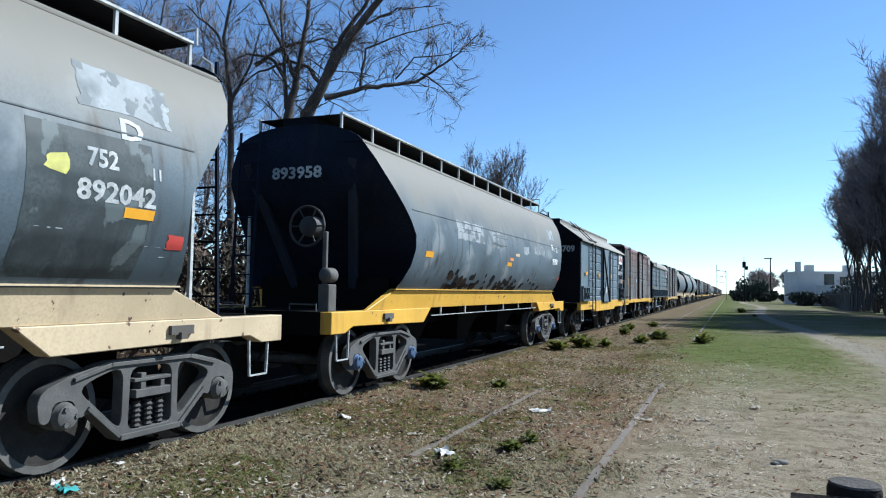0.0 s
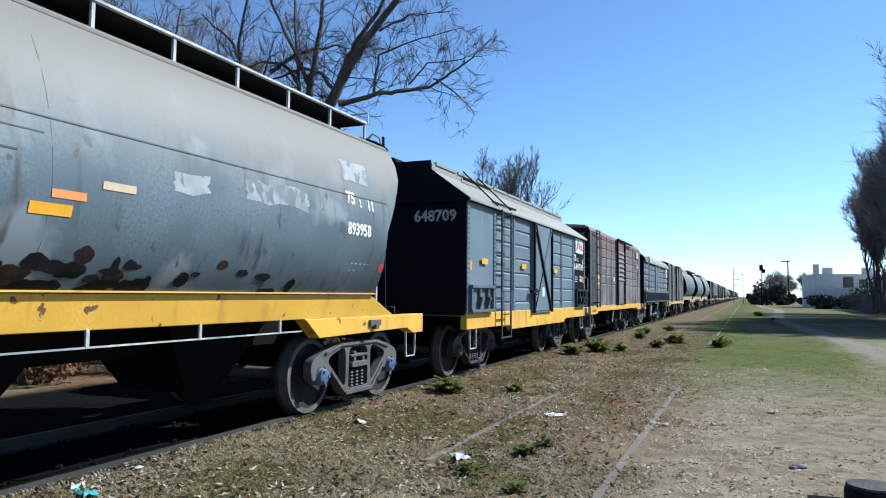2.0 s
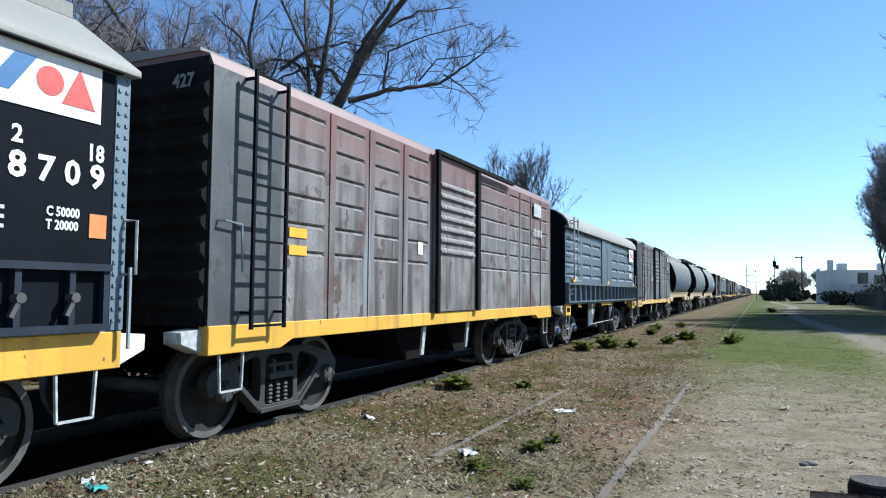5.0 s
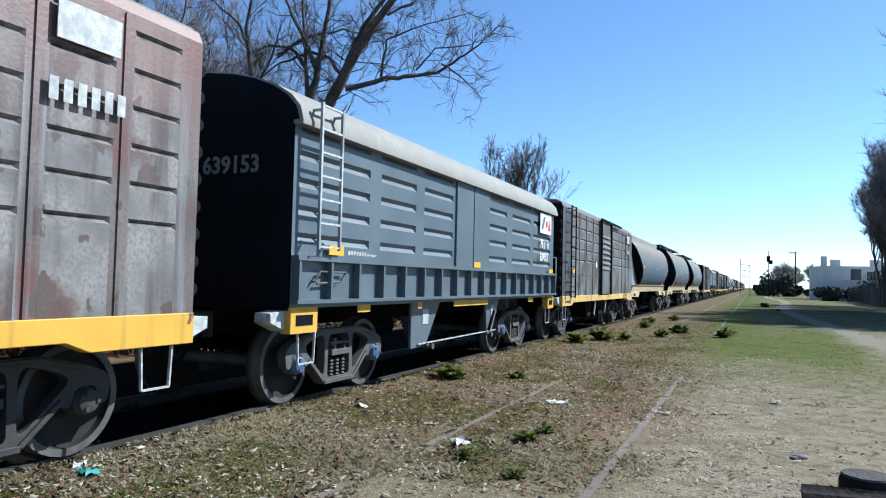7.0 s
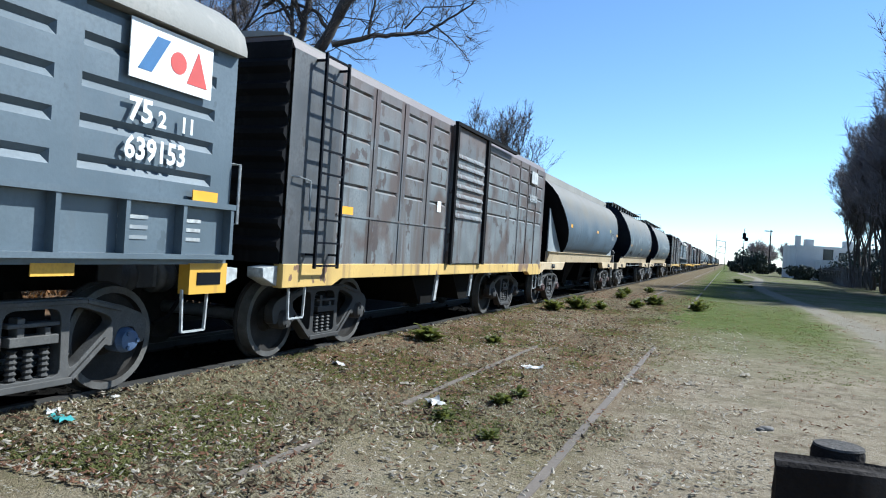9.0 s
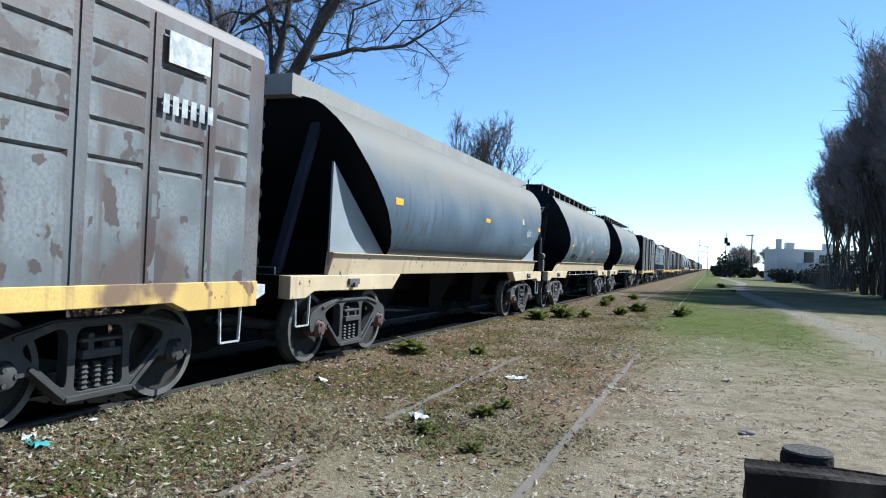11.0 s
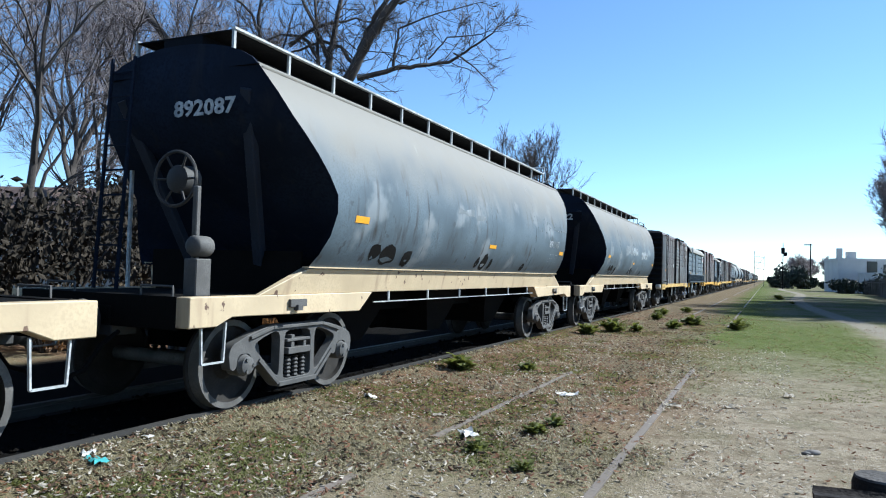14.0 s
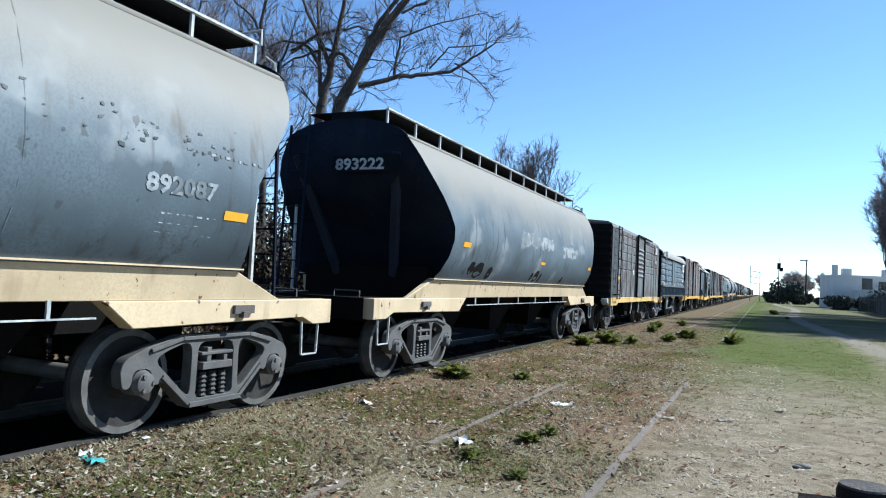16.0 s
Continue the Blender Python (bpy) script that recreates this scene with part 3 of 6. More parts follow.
def ladder(w, y0, y1, z0, z1, x, n, material, label, stand=0.10):
    """Two stiles on wall brackets, and each rung a piece of its own."""
    bm = bmesh.new()
    for y in (y0, y1):
        bar(bm, (x + stand, y, z0), (x + stand, y, z1), 0.03, 0.03)
        for z in (z0 + 0.15, z1 - 0.08):
            bar(bm, (x, y, z), (x + stand, y, z), 0.025, 0.025, (0, 0, 1))
    ob = part("side_ladder", bm, material, w, label)
    rung = mesh_of("rung", bar(bmesh.new(), (x + stand, y0, 0), (x + stand, y1, 0), 0.022, 0.022), material)
    for k in range(n):
        child("rung", rung, ob, pose(0, 0, z0 + 0.03 + (z1 - z0 - 0.06) * k / (n - 1)))


# tank levels: height, half width, end of the side sheet, end of the middle of the end sheet
TANK_A = ((1.42, 1.24, 1.66, 3.0), (1.58, 1.36, 1.72, 2.75), (1.80, 1.47, 1.78, 2.45), (2.05, 1.53, 1.82, 2.1), (2.25, 1.54, 1.80, 1.85), (2.45, 1.52, 1.66, 1.6),
          (2.65, 1.48, 1.50, 1.36), (2.85, 1.42, 1.33, 1.14), (3.02, 1.36, 1.18, 1.0), (3.25, 1.25, 1.06, 0.95), (3.48, 1.10, 0.98, 0.92), (3.56, 1.03, 0.97, 0.92), (3.66, 0.80, 0.96, 0.92))
TANK_B = ((1.42, 1.22, 2.55, 3.1), (1.58, 1.36, 2.42, 2.85), (1.80, 1.47, 2.20, 2.5), (2.05, 1.53, 1.95, 2.15), (2.25, 1.54, 1.75, 1.9), (2.45, 1.52, 1.56, 1.65),
          (2.65, 1.48, 1.38, 1.42), (2.85, 1.42, 1.20, 1.2), (3.02, 1.36, 1.06, 1.02), (3.22, 1.22, 0.92, 0.86), (3.36, 1.08, 0.82, 0.74), (3.43, 0.98, 0.77, 0.72), (3.47, 0.82, 0.72, 0.70))


def tank_bm(levels, length):
    bm = bmesh.new()
    rings = []
    for z, hw, d, e in levels:
        i = 0.56 * hw
        ys = [d, length * 0.3, length * 0.5, length * 0.7, length - d]
        ring = [(hw, y, z) for y in ys] + [(i, length - e, z), (-i, length - e, z)] + [(-hw, y, z) for y in ys[::-1]] + [(-i, e, z), (i, e, z)]
        rings.append([bm.verts.new(p) for p in ring])
    n = len(rings[0])
    for a, b in zip(rings, rings[1:]):
        for k in range(n):
            f = bm.faces.new((a[k], a[(k + 1) % n], b[(k + 1) % n], b[k]))
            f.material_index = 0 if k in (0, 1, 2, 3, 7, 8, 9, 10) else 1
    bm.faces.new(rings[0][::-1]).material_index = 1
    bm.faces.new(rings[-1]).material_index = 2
    return bm


def hopper(length=13.2, style="A", paint="cream", tank="tank", caps="iron", brake=True):
    w = thing("hopper_wagon", "grey covered hopper wagon with %s sill" % ("faded yellow" if paint == "cream" else "bright yellow"), "freight wagon", "wagons of the train")
    lv = TANK_A if style == "A" else TANK_B
    part("tank", tank_bm(lv, length), [M[tank], M["tank_end"] if style == "A" else M["grey_dark"], M["roof"]], w, "dusty grey steel tank, shade painted on sloped ends", 0, None, 50)
    sill = M[paint]
    for s in (1, -1):
        # sloping skirt between tank and sill
        prism_bm = bmesh.new()
        y0, y1 = ((0.95, 1.75) if s > 0 else (1.78, 1.8)) if style == "A" else (0.9, 0.95)
        v = [(1.19 * s, y0, 1.15), (1.19 * s, length - y0, 1.15), (1.25 * s, length - y1, 1.45), (1.25 * s, y1, 1.45)]
        u = [(1.13 * s, p[1], p[2]) for p in v]
        a, b = [prism_bm.verts.new(p) for p in v], [prism_bm.verts.new(p) for p in u]
        fs = [prism_bm.faces.new(a), prism_bm.faces.new(b)] + [prism_bm.faces.new((a[i], a[(i + 1) % 4], b[(i + 1) % 4], b[i])) for i in range(4)]
        bmesh.ops.recalc_face_normals(prism_bm, faces=fs)
        part("skirt", prism_bm, sill, w, "%s painted side skirt" % paint, 0.006)
        bm = bmesh.new()
        box(bm, min(1.20 * s, 1.29 * s), max(1.20 * s, 1.29 * s), y1 - 0.1, length - y1 + 0.1, 1.44, 1.455)
        part("tank_ledge", bm, sill, w)
        # end sills over the bogies
        for e in (0, 1):
            o = [(0.0, 0.87), (0.35, 0.87), (0.55, 0.95), (0.75, 0.95), (2.85, 0.92), (3.15, 1.15), (0.0, 1.15)]
            o = [(y if e == 0 else length - y, z) for y, z in o]
            part("end_sill", prism(bmesh.new(), o, 1.05 * s, 1.215 * s, "x"), sill, w, "worn %s end sill" % paint, 0.008)
            yc = 1.55 if e == 0 else length - 1.55
            bm = boxm(min(1.2 * s, 1.25 * s), max(1.2 * s, 1.25 * s), yc - 0.14, yc + 0.14, 1.02, 1.10)
            box(bm, min(1.2 * s, 1.28 * s), max(1.2 * s, 1.28 * s), yc - 0.05, yc + 0.03, 0.98, 1.04)
            part("jacking_bracket", bm, M["iron"], w, "small rusty bracket", 0.006)
        if style == "A":
            bm = bmesh.new()
            bar(bm, (1.2 * s, 3.2, 1.02), (1.2 * s, length - 3.2, 1.02), 0.014, 0.014)
            for k in range(6):
                y = 3.6 + (length - 7.2) * k / 5
                bar(bm, (1.2 * s, y, 1.02), (1.2 * s, y, 1.16), 0.03, 0.02)
            part("side_pipe", bm, M["white_worn"], w, "thin pale pipe on brackets")
    for e, rz in ((0, 0), (length, 180)):
        at = pose(0, e, 0, 0, 0, rz)
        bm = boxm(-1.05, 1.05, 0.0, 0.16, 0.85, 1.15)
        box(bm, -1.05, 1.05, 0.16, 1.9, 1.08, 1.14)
        part("headstock", bm, M["underframe"], w, "shade-darkened end platform", 0.008, at)
        # Added near-black plate fills the shaded gap below the tank end.
        part("end_bulkhead", boxm(-1.12, 1.12, 1.72, 1.76, 1.14, 1.62), M["underframe"], w, "near-black filler plate in the shaded end gap", 0, at)
        bm = bmesh.new()
        for s in (1, -1):
            bar(bm, (0.90 * s, 1.0, 3.3), (0.62 * s, 0.55, 1.15) if style == "B" else (0.45 * s, 1.9, 1.15), 0.13, 0.10, (0, 1, 0))
        part("end_brace", bm, M["brace"], w, "slanting dark end brace", 0.01, at)
        for s in (1, -1) if e else (-1,):
            bm = bmesh.new()
            bar(bm, (1.12 * s, 1.35, 1.15), (1.12 * s, 1.35, 2.55), 0.035, 0.035)
            part("corner_post", bm, M["white_worn"], w, "thin white corner post", 0, at)
        part("end_ladder", end_ladder_bm(), M["tank_end"], w, "dark end ladder", 0, at)
        for x0, x1 in ((0.55, 0.95), (-0.75, -0.35)):
            bm = bmesh.new()
            tube(bm, [(x0, 0.06, 1.14), (x0, 0.06, 1.24), (x1, 0.06, 1.24), (x1, 0.06, 1.14)], 0.012, 5)
            part("grab_iron", bm, M["iron"], w, "", 0, at)
    # roof hatch trough with a walkway and pale edge rails
    if style == "A":
        for y in (0.93, length - 0.97):
            arch = [(1.12 * math.cos(t), 3.42 + 0.40 * math.sin(t)) for t in np.linspace(0.25, math.pi - 0.25, 13)]
            part("end_arch", prism(bmesh.new(), arch, y, y + 0.04, "y"), M["tank_end"], w, "dark arched end plate")
        # Trough near-black: the shade below the walkway is put into its colour.
        bm = boxm(-0.28, 0.28, 0.98, length - 0.98, 3.64, 3.915)
        part("hatch_trough", bm, M["black_and_shade"], w, "dark roof hatch trough", 0.01)
        post = mesh_of("walkway_post", bar(bmesh.new(), (0.70, 0, 3.62), (0.70, 0, 3.95), 0.035, 0.03), M["white_worn"])
        n = int((length - 2.0) / 0.875)
        for s in (0, 180):
            for k in range(n + 1):
                child("walkway_post", post, w, pose(0, 1.0 + (length - 2.0) * k / n, 0, 0, 0, s))
        bm = bmesh.new()
        for s in (1, -1):
            part("edge_rail", boxm(min(0.68 * s, 0.73 * s), max(0.68 * s, 0.73 * s), 0.98, length - 0.98, 3.935, 3.96), M["white_worn"], w, "pale walkway edge rail")
        part("walkway", boxm(-0.68, 0.68, 0.98, length - 0.98, 3.92, 3.935), M["end_dark"], w, "dark steel roof walkway")
        for y in (length - 0.9,):
            bm = bmesh.new()
            tube(bm, [(0.2, y, 3.95), (0.2, y, 4.12), (0.7, y, 4.12), (0.7, y, 3.95)], 0.014, 6)
            part("roof_grab", bm, M["white_worn"], w, "pale bent grab rail")
            bm = bmesh.new()
            tube(bm, [(0.95, y - 0.02, 3.50), (0.92, y - 0.02, 3.72), (0.80, y - 0.02, 3.80), (0.70, y - 0.02, 3.72)], 0.018, 6)
            part("roof_grab", bm, M["white_worn"], w, "pale bent grab rail")
    else:
        bm = boxm(-0.79, 0.79, 0.5, length - 0.5, 3.45, 3.72)
        part("hatch_trough", bm, M["roof"], w, "dusty roof hatch trough", 0.02)
        for e, rz in ((0, 0), (length, 180)):
            for s in (1, -1):
                o = [(0.92, 1.15), (2.75, 1.15), (2.55, 1.45), (0.94, 2.65)]
                o = [(y if e == 0 else length - y, z) for y, z in o]
                part("end_gusset", prism(bmesh.new(), o, 1.16 * s, 1.19 * s, "x"), M["gusset_b"], w, "pale grey triangular end plate")
    # discharge hoppers under the floor
    for k in range(3):
        yc = length / 2 + (k - 1) * 2.7
        bm = bmesh.new()
        a = [bm.verts.new(p) for p in ((-0.75, yc - 0.95, 1.40), (0.75, yc - 0.95, 1.40), (0.75, yc + 0.95, 1.40), (-0.75, yc + 0.95, 1.40))]
        b = [bm.verts.new(p) for p in ((-0.45, yc - 0.25, 0.40), (0.45, yc - 0.25, 0.40), (0.45, yc + 0.25, 0.40), (-0.45, yc + 0.25, 0.40))]
        bm.faces.new(a[::-1]), bm.faces.new(b)
        for i in range(4):
            bm.faces.new((a[i], a[(i + 1) % 4], b[(i + 1) % 4], b[i]))
        bmesh.ops.recalc_face_normals(bm, faces=bm.faces[:])
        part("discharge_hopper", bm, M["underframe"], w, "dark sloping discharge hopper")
    if brake:
        bm = bmesh.new()
        n = 28
        ring = [(0.55 + 0.27 * math.cos(k * math.tau / n), 0.42, 2.28 + 0.27 * math.sin(k * math.tau / n)) for k in range(n + 1)]
        tube(bm, ring, 0.018, 6)
        rim = part("hand_brake_wheel", bm, M["iron_dark"], w, "spoked iron hand brake wheel")
        spoke = mesh_of("spoke", tube(bmesh.new(), [(0, 0.04, 0), (0.27, 0, 0)], 0.012, 5), M["iron_dark"])
        for k in range(6):
            child("spoke", spoke, rim, pose(0.55, 0.42, 2.28, 0, 60 * k, 0))
        part("hub", lathe(bmesh.new(), [(0.40, 0.06), (0.44, 0.14), (0.62, 0.15), (0.66, 0.06)], "y", (0.55, 0, 2.28), 14), M["iron_dark"], rim, "round gear housing")
        bm = boxm(0.82, 0.88, 0.38, 0.44, 1.14, 2.2)
        box(bm, 0.82, 0.98, 0.3, 0.5, 1.14, 1.50)
        lathe(bm, [(0.3, 0.05), (0.33, 0.10), (0.52, 0.10), (0.55, 0.05)], "y", (0.90, 0, 1.62), 14)
        part("brake_gear", bm, M["iron"], w, "grey brake gear housing", 0.01)
    running_gear(w, length, 1.75, caps)
    return w


def end_ladder_bm():
    bm = bmesh.new()
    for x in (-0.95, -0.60):
        bar(bm, (x, 0.75, 1.15), (x, 0.88, 3.75), 0.03, 0.03)
    for k in range(9):
        z = 1.35 + k * 0.28
        y = 0.75 + 0.13 * (z - 1.15) / 2.6
        bar(bm, (-0.95, y, z), (-0.60, y, z), 0.02, 0.02, (0, 1, 0))
    return bm


def groove_bm(ln, h, deep):
    """One groove pressed into a side sheet, open to +x, with tapered ends."""
    bm = bmesh.new()
    t = 0.04
    a = [bm.verts.new(p) for p in ((0, 0, -h), (0, ln, -h), (0, ln, h), (0, 0, h))]
    b = [bm.verts.new((-deep, t, 0.15 * h)), bm.verts.new((-deep, ln - t, 0.15 * h))]
    bm.faces.new((a[0], a[1], b[1], b[0]))
    bm.faces.new((b[0], b[1], a[2], a[3]))
    bm.faces.new((a[0], b[0], a[3]))
    bm.faces.new((a[1], a[2], b[1]))
    return bm


def grooved_side(w, panels, zs, x, length, z0, z1, material, h=0.030, deep=0.032):
    """A side sheet with rows of pressed grooves; panels are (y0, y1, material)."""
    bm = bmesh.new()
    fade_mats = [material] + [m for m in {p[2].name: p[2] for p in panels}.values() if m is not material]

    def quad(y0, y1, za, zb, m):
        f = bm.faces.new([bm.verts.new(p) for p in ((x, y0, za), (x, y1, za), (x, y1, zb), (x, y0, zb))])
        f.material_index = fade_mats.index(m)
    y = 0.0
    zs = sorted(zs)
    cuts = [z0] + [c for z in zs for c in (z - h, z + h)] + [z1]
    for y0, y1, m in panels:
        if y0 > y + 1e-4:
            for za, zb in zip(cuts, cuts[1:]):
                quad(y, y0, za, zb, material)
        for za, zb in list(zip(cuts, cuts[1:]))[::2]:
            quad(y0, y1, za, zb, m)
        me = mesh_of("side_rib", groove_bm(y1 - y0, h, deep), m)
        for z in zs:
            child("side_rib", me, w, pose(x, y0, z))
        y = y1
    if y < length - 1e-4:
        for za, zb in zip(cuts, cuts[1:]):
            quad(y, length, za, zb, material)
    bmesh.ops.remove_doubles(bm, verts=bm.verts[:], dist=0.0005)
    part("side_sheet", bm, fade_mats, w, "pressed steel side sheet with short grooves")


def gable_boxcar():
    """Blue-grey boxcar with a pitched roof, braced door and yellow sill."""
    length, X = 9.3, 1.51
    w = thing("boxcar", "blue-grey steel boxcar with pitched roof and yellow sill", "freight wagon", "wagons of the train")
    part("body", boxm(-X, X - 0.05, 0.0, length, 1.08, 3.06), [M["grey_box"]], w, "blue-grey riveted steel body")
    part("end_sheet", boxm(-X + 0.02, X - 0.02, -0.015, 0.0, 1.10, 3.06), M["grey_dark"], w, "end sheet darkened for shade")
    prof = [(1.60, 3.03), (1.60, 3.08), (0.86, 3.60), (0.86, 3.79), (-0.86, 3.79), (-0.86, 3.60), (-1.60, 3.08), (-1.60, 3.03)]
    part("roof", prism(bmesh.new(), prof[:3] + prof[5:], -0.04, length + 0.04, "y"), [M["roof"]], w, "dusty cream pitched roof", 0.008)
    # Covers the pale roof section with the end's painted-in shade.
    part("roof_end", prism(bmesh.new(), [(1.575, 3.015), (1.575, 3.075), (0.865, 3.605), (0.865, 3.755), (-0.865, 3.755), (-0.865, 3.605), (-1.575, 3.075), (-1.575, 3.015)], -0.062, -0.045, "y"), M["black_and_shade"], w, "roof end darkened for shade")
    bm = boxm(-0.86, 0.86, 0.0, length, 3.602, 3.72)
    part("hatch_trough", bm, M["roof"], w, "raised roof hatch trough", 0.01)
    part("roof_hatch", prism(bmesh.new(), [(-0.52, 3.74), (-0.44, 3.86), (0.12, 3.86), (0.22, 3.74)], -0.03, 0.5, "y"), M["black_and_shade"], w, "dark raised roof hatch", 0.01)
    cover = mesh_of("hatch_cover", boxm(-0.84, 0.88, -0.46, 0.46, 3.70, 3.75), M["roof"], 0.015)
    for k in range(9):
        child("hatch_cover", cover, w, pose(0, 0.62 + k * 1.007, 0))
    bm = bmesh.new()
    for y in (1.35, 2.15):
        bar(bm, (1.6, y, 3.10), (0.86, y + 0.1, 3.80), 0.025, 0.025, (0, 1, 0))
    bar(bm, (1.55, 1.2, 3.16), (1.55, 2.6, 3.16), 0.03, 0.03)
    bar(bm, (0.98, 1.2, 3.62), (0.98, 2.6, 3.62), 0.04, 0.04)
    part("roof_step", bm, M["end_dark"], w, "dark roof step frame")
    for s in (1, -1):
        o = [(0, 0.86), (2.3, 0.86), (2.5, 0.77), (6.8, 0.77), (7.0, 0.86), (length, 0.86), (length, 1.13), (0, 1.13)]
        part("sill", prism(bmesh.new(), o, (X - 0.1) * s, (X + 0.015) * s, "x"), M["yellow"], w, "bright yellow side sill", 0.006)
    for y in (1.42, 2.60, 6.57, 7.90, 9.24, 0.06):
        part("rivet_strip", boxm(-X - 0.02, -X, y - 0.06, y + 0.06, 1.14, 3.04), M["grey_box"], w, "riveted vertical strip")
        bm = boxm(X, X + 0.02, y - 0.06, y + 0.06, 1.14, 3.04)
        for k in range(22):
            z = 1.2 + k * 0.085
            box(bm, X + 0.02, X + 0.03, y - 0.045, y - 0.02, z, z + 0.022)
            box(bm, X + 0.02, X + 0.03, y + 0.02, y + 0.045, z, z + 0.022)
        part("rivet_strip", bm, M["grey_box"], w, "riveted vertical strip")
    zs = [1.30 + 0.291 * k for k in range(6)]
    grooved_side(w, [(y0, y1, M["grey_box"]) for y0, y1 in ((1.50, 2.52), (2.70, 3.78), (5.50, 6.48), (6.66, 7.82))], zs, X, length, 1.08, 3.05, M["grey_box"])
    door = part("door", boxm(X, X + 0.06, 3.86, 5.40, 1.06, 3.02), M["grey_box"], w, "flat sliding door with crossed braces", 0.008)
    bm = bmesh.new()
    bar(bm, (X + 0.078, 3.98, 2.98), (X + 0.078, 5.30, 1.10), 0.065, 0.04)
    part("brace", bm, M["end_dark"], door, "dark slanting door brace")
    bm = bar(bmesh.new(), (X + 0.066, 3.95, 1.10), (X + 0.066, 4.68, 2.08), 0.028, 0.02)
    part("brace", bm, M["end_dark"], door, "thin dark door brace")
    bm = bar(bmesh.new(), (X + 0.066, 4.70, 2.10), (X + 0.066, 5.28, 2.94), 0.06, 0.012)
    for k in range(16):
        y, z = 4.73 + k * 0.0355, 2.13 + k * 0.0515
        box(bm, X + 0.07, X + 0.082, y - 0.01, y + 0.01, z - 0.01, z + 0.01)
    part("brace", bm, M["grey_box"], door, "riveted grey brace")
    bm = bmesh.new()
    for k in range(26):
        y = 3.98 + k * 0.052
        box(bm, X + 0.058, X + 0.07, y, y + 0.02, 1.085, 1.105)
    part("rivet_row", bm, M["grey_box"], door)
    for y in (4.02, 5.28):
        bm = boxm(X + 0.06, X + 0.085, y - 0.035, y + 0.035, 2.84, 3.0)
        box(bm, X + 0.085, X + 0.095, y - 0.012, y + 0.012, 2.88, 2.96)
        part("door_hanger", bm, M["grey_box"], door, "small door hanger plate", 0.008)
    for z in (1.45, 1.56):
        part("catch", boxm(X + 0.06, X + 0.09, 3.98, 4.08, z, z + 0.025), M["end_dark"], door)
    for y0, y1 in ((3.84, 3.92), (5.34, 5.40)):
        part("edge_bar", boxm(X + 0.06, X + 0.10, y0, y1, 1.06, 3.02), M["black_and_shade"], door, "black door edge")
    bm = boxm(X + 0.02, X + 0.075, 0.1, 9.2, 3.025, 3.05)
    part("door_rail", bm, M["end_dark"], w, "dark door track")
    ladder(w, 1.55, 2.10, 0.62, 3.05, X + 0.01, 12, M["iron_dark"], "dark steel side ladder")
    for y0, y1 in ((0.10, 1.20), (8.06, 9.10)):
        # Rear hatch near-black: shadows about its frame are put into the colour.
        dark = M["slate"] if y0 < 5 else M["grey_dark"]
        hatch = part("grain_hatch", boxm(X, X + 0.03, y0, y1, 1.16, 1.60), dark, w, "small framed loading hatch", 0.006)
        bm = bmesh.new()
        for z in (1.17, 1.59):
            bar(bm, (X + 0.05, y0 - 0.03, z), (X + 0.05, y1 + 0.03, z), 0.05, 0.10)
        for y in (y0, y1, y0 + 0.37 * (y1 - y0), y0 + 0.74 * (y1 - y0)):
            bar(bm, (X + 0.05, y, 1.15), (X + 0.05, y, 1.6), 0.045, 0.06)
        part("hatch_frame", bm, M["slate"] if y0 < 5 else M["brace"], hatch)
        for k in (0.37, 0.74):
            y = y0 + k * (y1 - y0)
            bm = bmesh.new()
            lathe(bm, [(X + 0.05, 0.035), (X + 0.12, 0.035)], "x", (0, y, 1.38), 8)
            bar(bm, (X + 0.1, y, 1.38), (X + 0.1, y - 0.06, 1.26), 0.03, 0.03)
            part("latch", bm, M["iron"], hatch)
    part("door_latch", boxm(X + 0.06, X + 0.13, 3.6, 4.0, 1.50, 1.55), M["end_dark"], w)
    # markings
    plate("black_panel", 7.97, 9.17, 1.62, 3.02, X + 0.004, M["black_and_shade"], w, "black number panel")
    logo = plate("emblem_panel", 8.15, 9.05, 2.62, 3.03, X + 0.012, M["white"], w, "white emblem panel with blue and red shapes")
    bm = prism(bmesh.new(), [(8.22, 2.70), (8.37, 2.70), (8.55, 2.96), (8.40, 2.96)], X + 0.018, X + 0.021, "x")
    part("blue_shape", bm, M["blue"], logo)
    bm = bmesh.new()
    lathe(bm, [(X + 0.018, 0.10), (X + 0.021, 0.10)], "x", (0, 8.65, 2.83), 20)
    prism(bm, [(8.74, 2.70), (9.00, 2.70), (8.87, 2.97)], X + 0.0185, X + 0.0215, "x")
    part("red_shape", bm, M["red"], logo)
    lettering("painted_number", "75", 0.23, M["white"], w, (X + 0.014, 8.0, 2.40), "side")
    lettering("painted_number", "2", 0.16, M["white"], w, (X + 0.014, 8.40, 2.38), "side")
    lettering("painted_number", "18", 0.17, M["white"], w, (X + 0.014, 8.95, 2.35), "side", squeeze=0.85)
    for k, digit in enumerate("648709"):
        lettering("painted_number", digit, 0.235, M["white"], w, (X + 0.014, 7.99 + k * 0.198, 2.16), "side", squeeze=1.05)
    lettering("painted_number", "C 50000", 0.09, M["white"], w, (X + 0.014, 8.66, 1.93), "side", squeeze=0.8)
    lettering("painted_number", "T 20000", 0.09, M["white"], w, (X + 0.014, 8.66, 1.84), "side", squeeze=0.8)
    bm = bmesh.new()
    for k in range(3):
        box(bm, X + 0.008, X + 0.012, 8.08, 8.38, 1.82 + k * 0.06, 1.845 + k * 0.06)
    part("stencil_marking", bm, M["white_worn"], w)
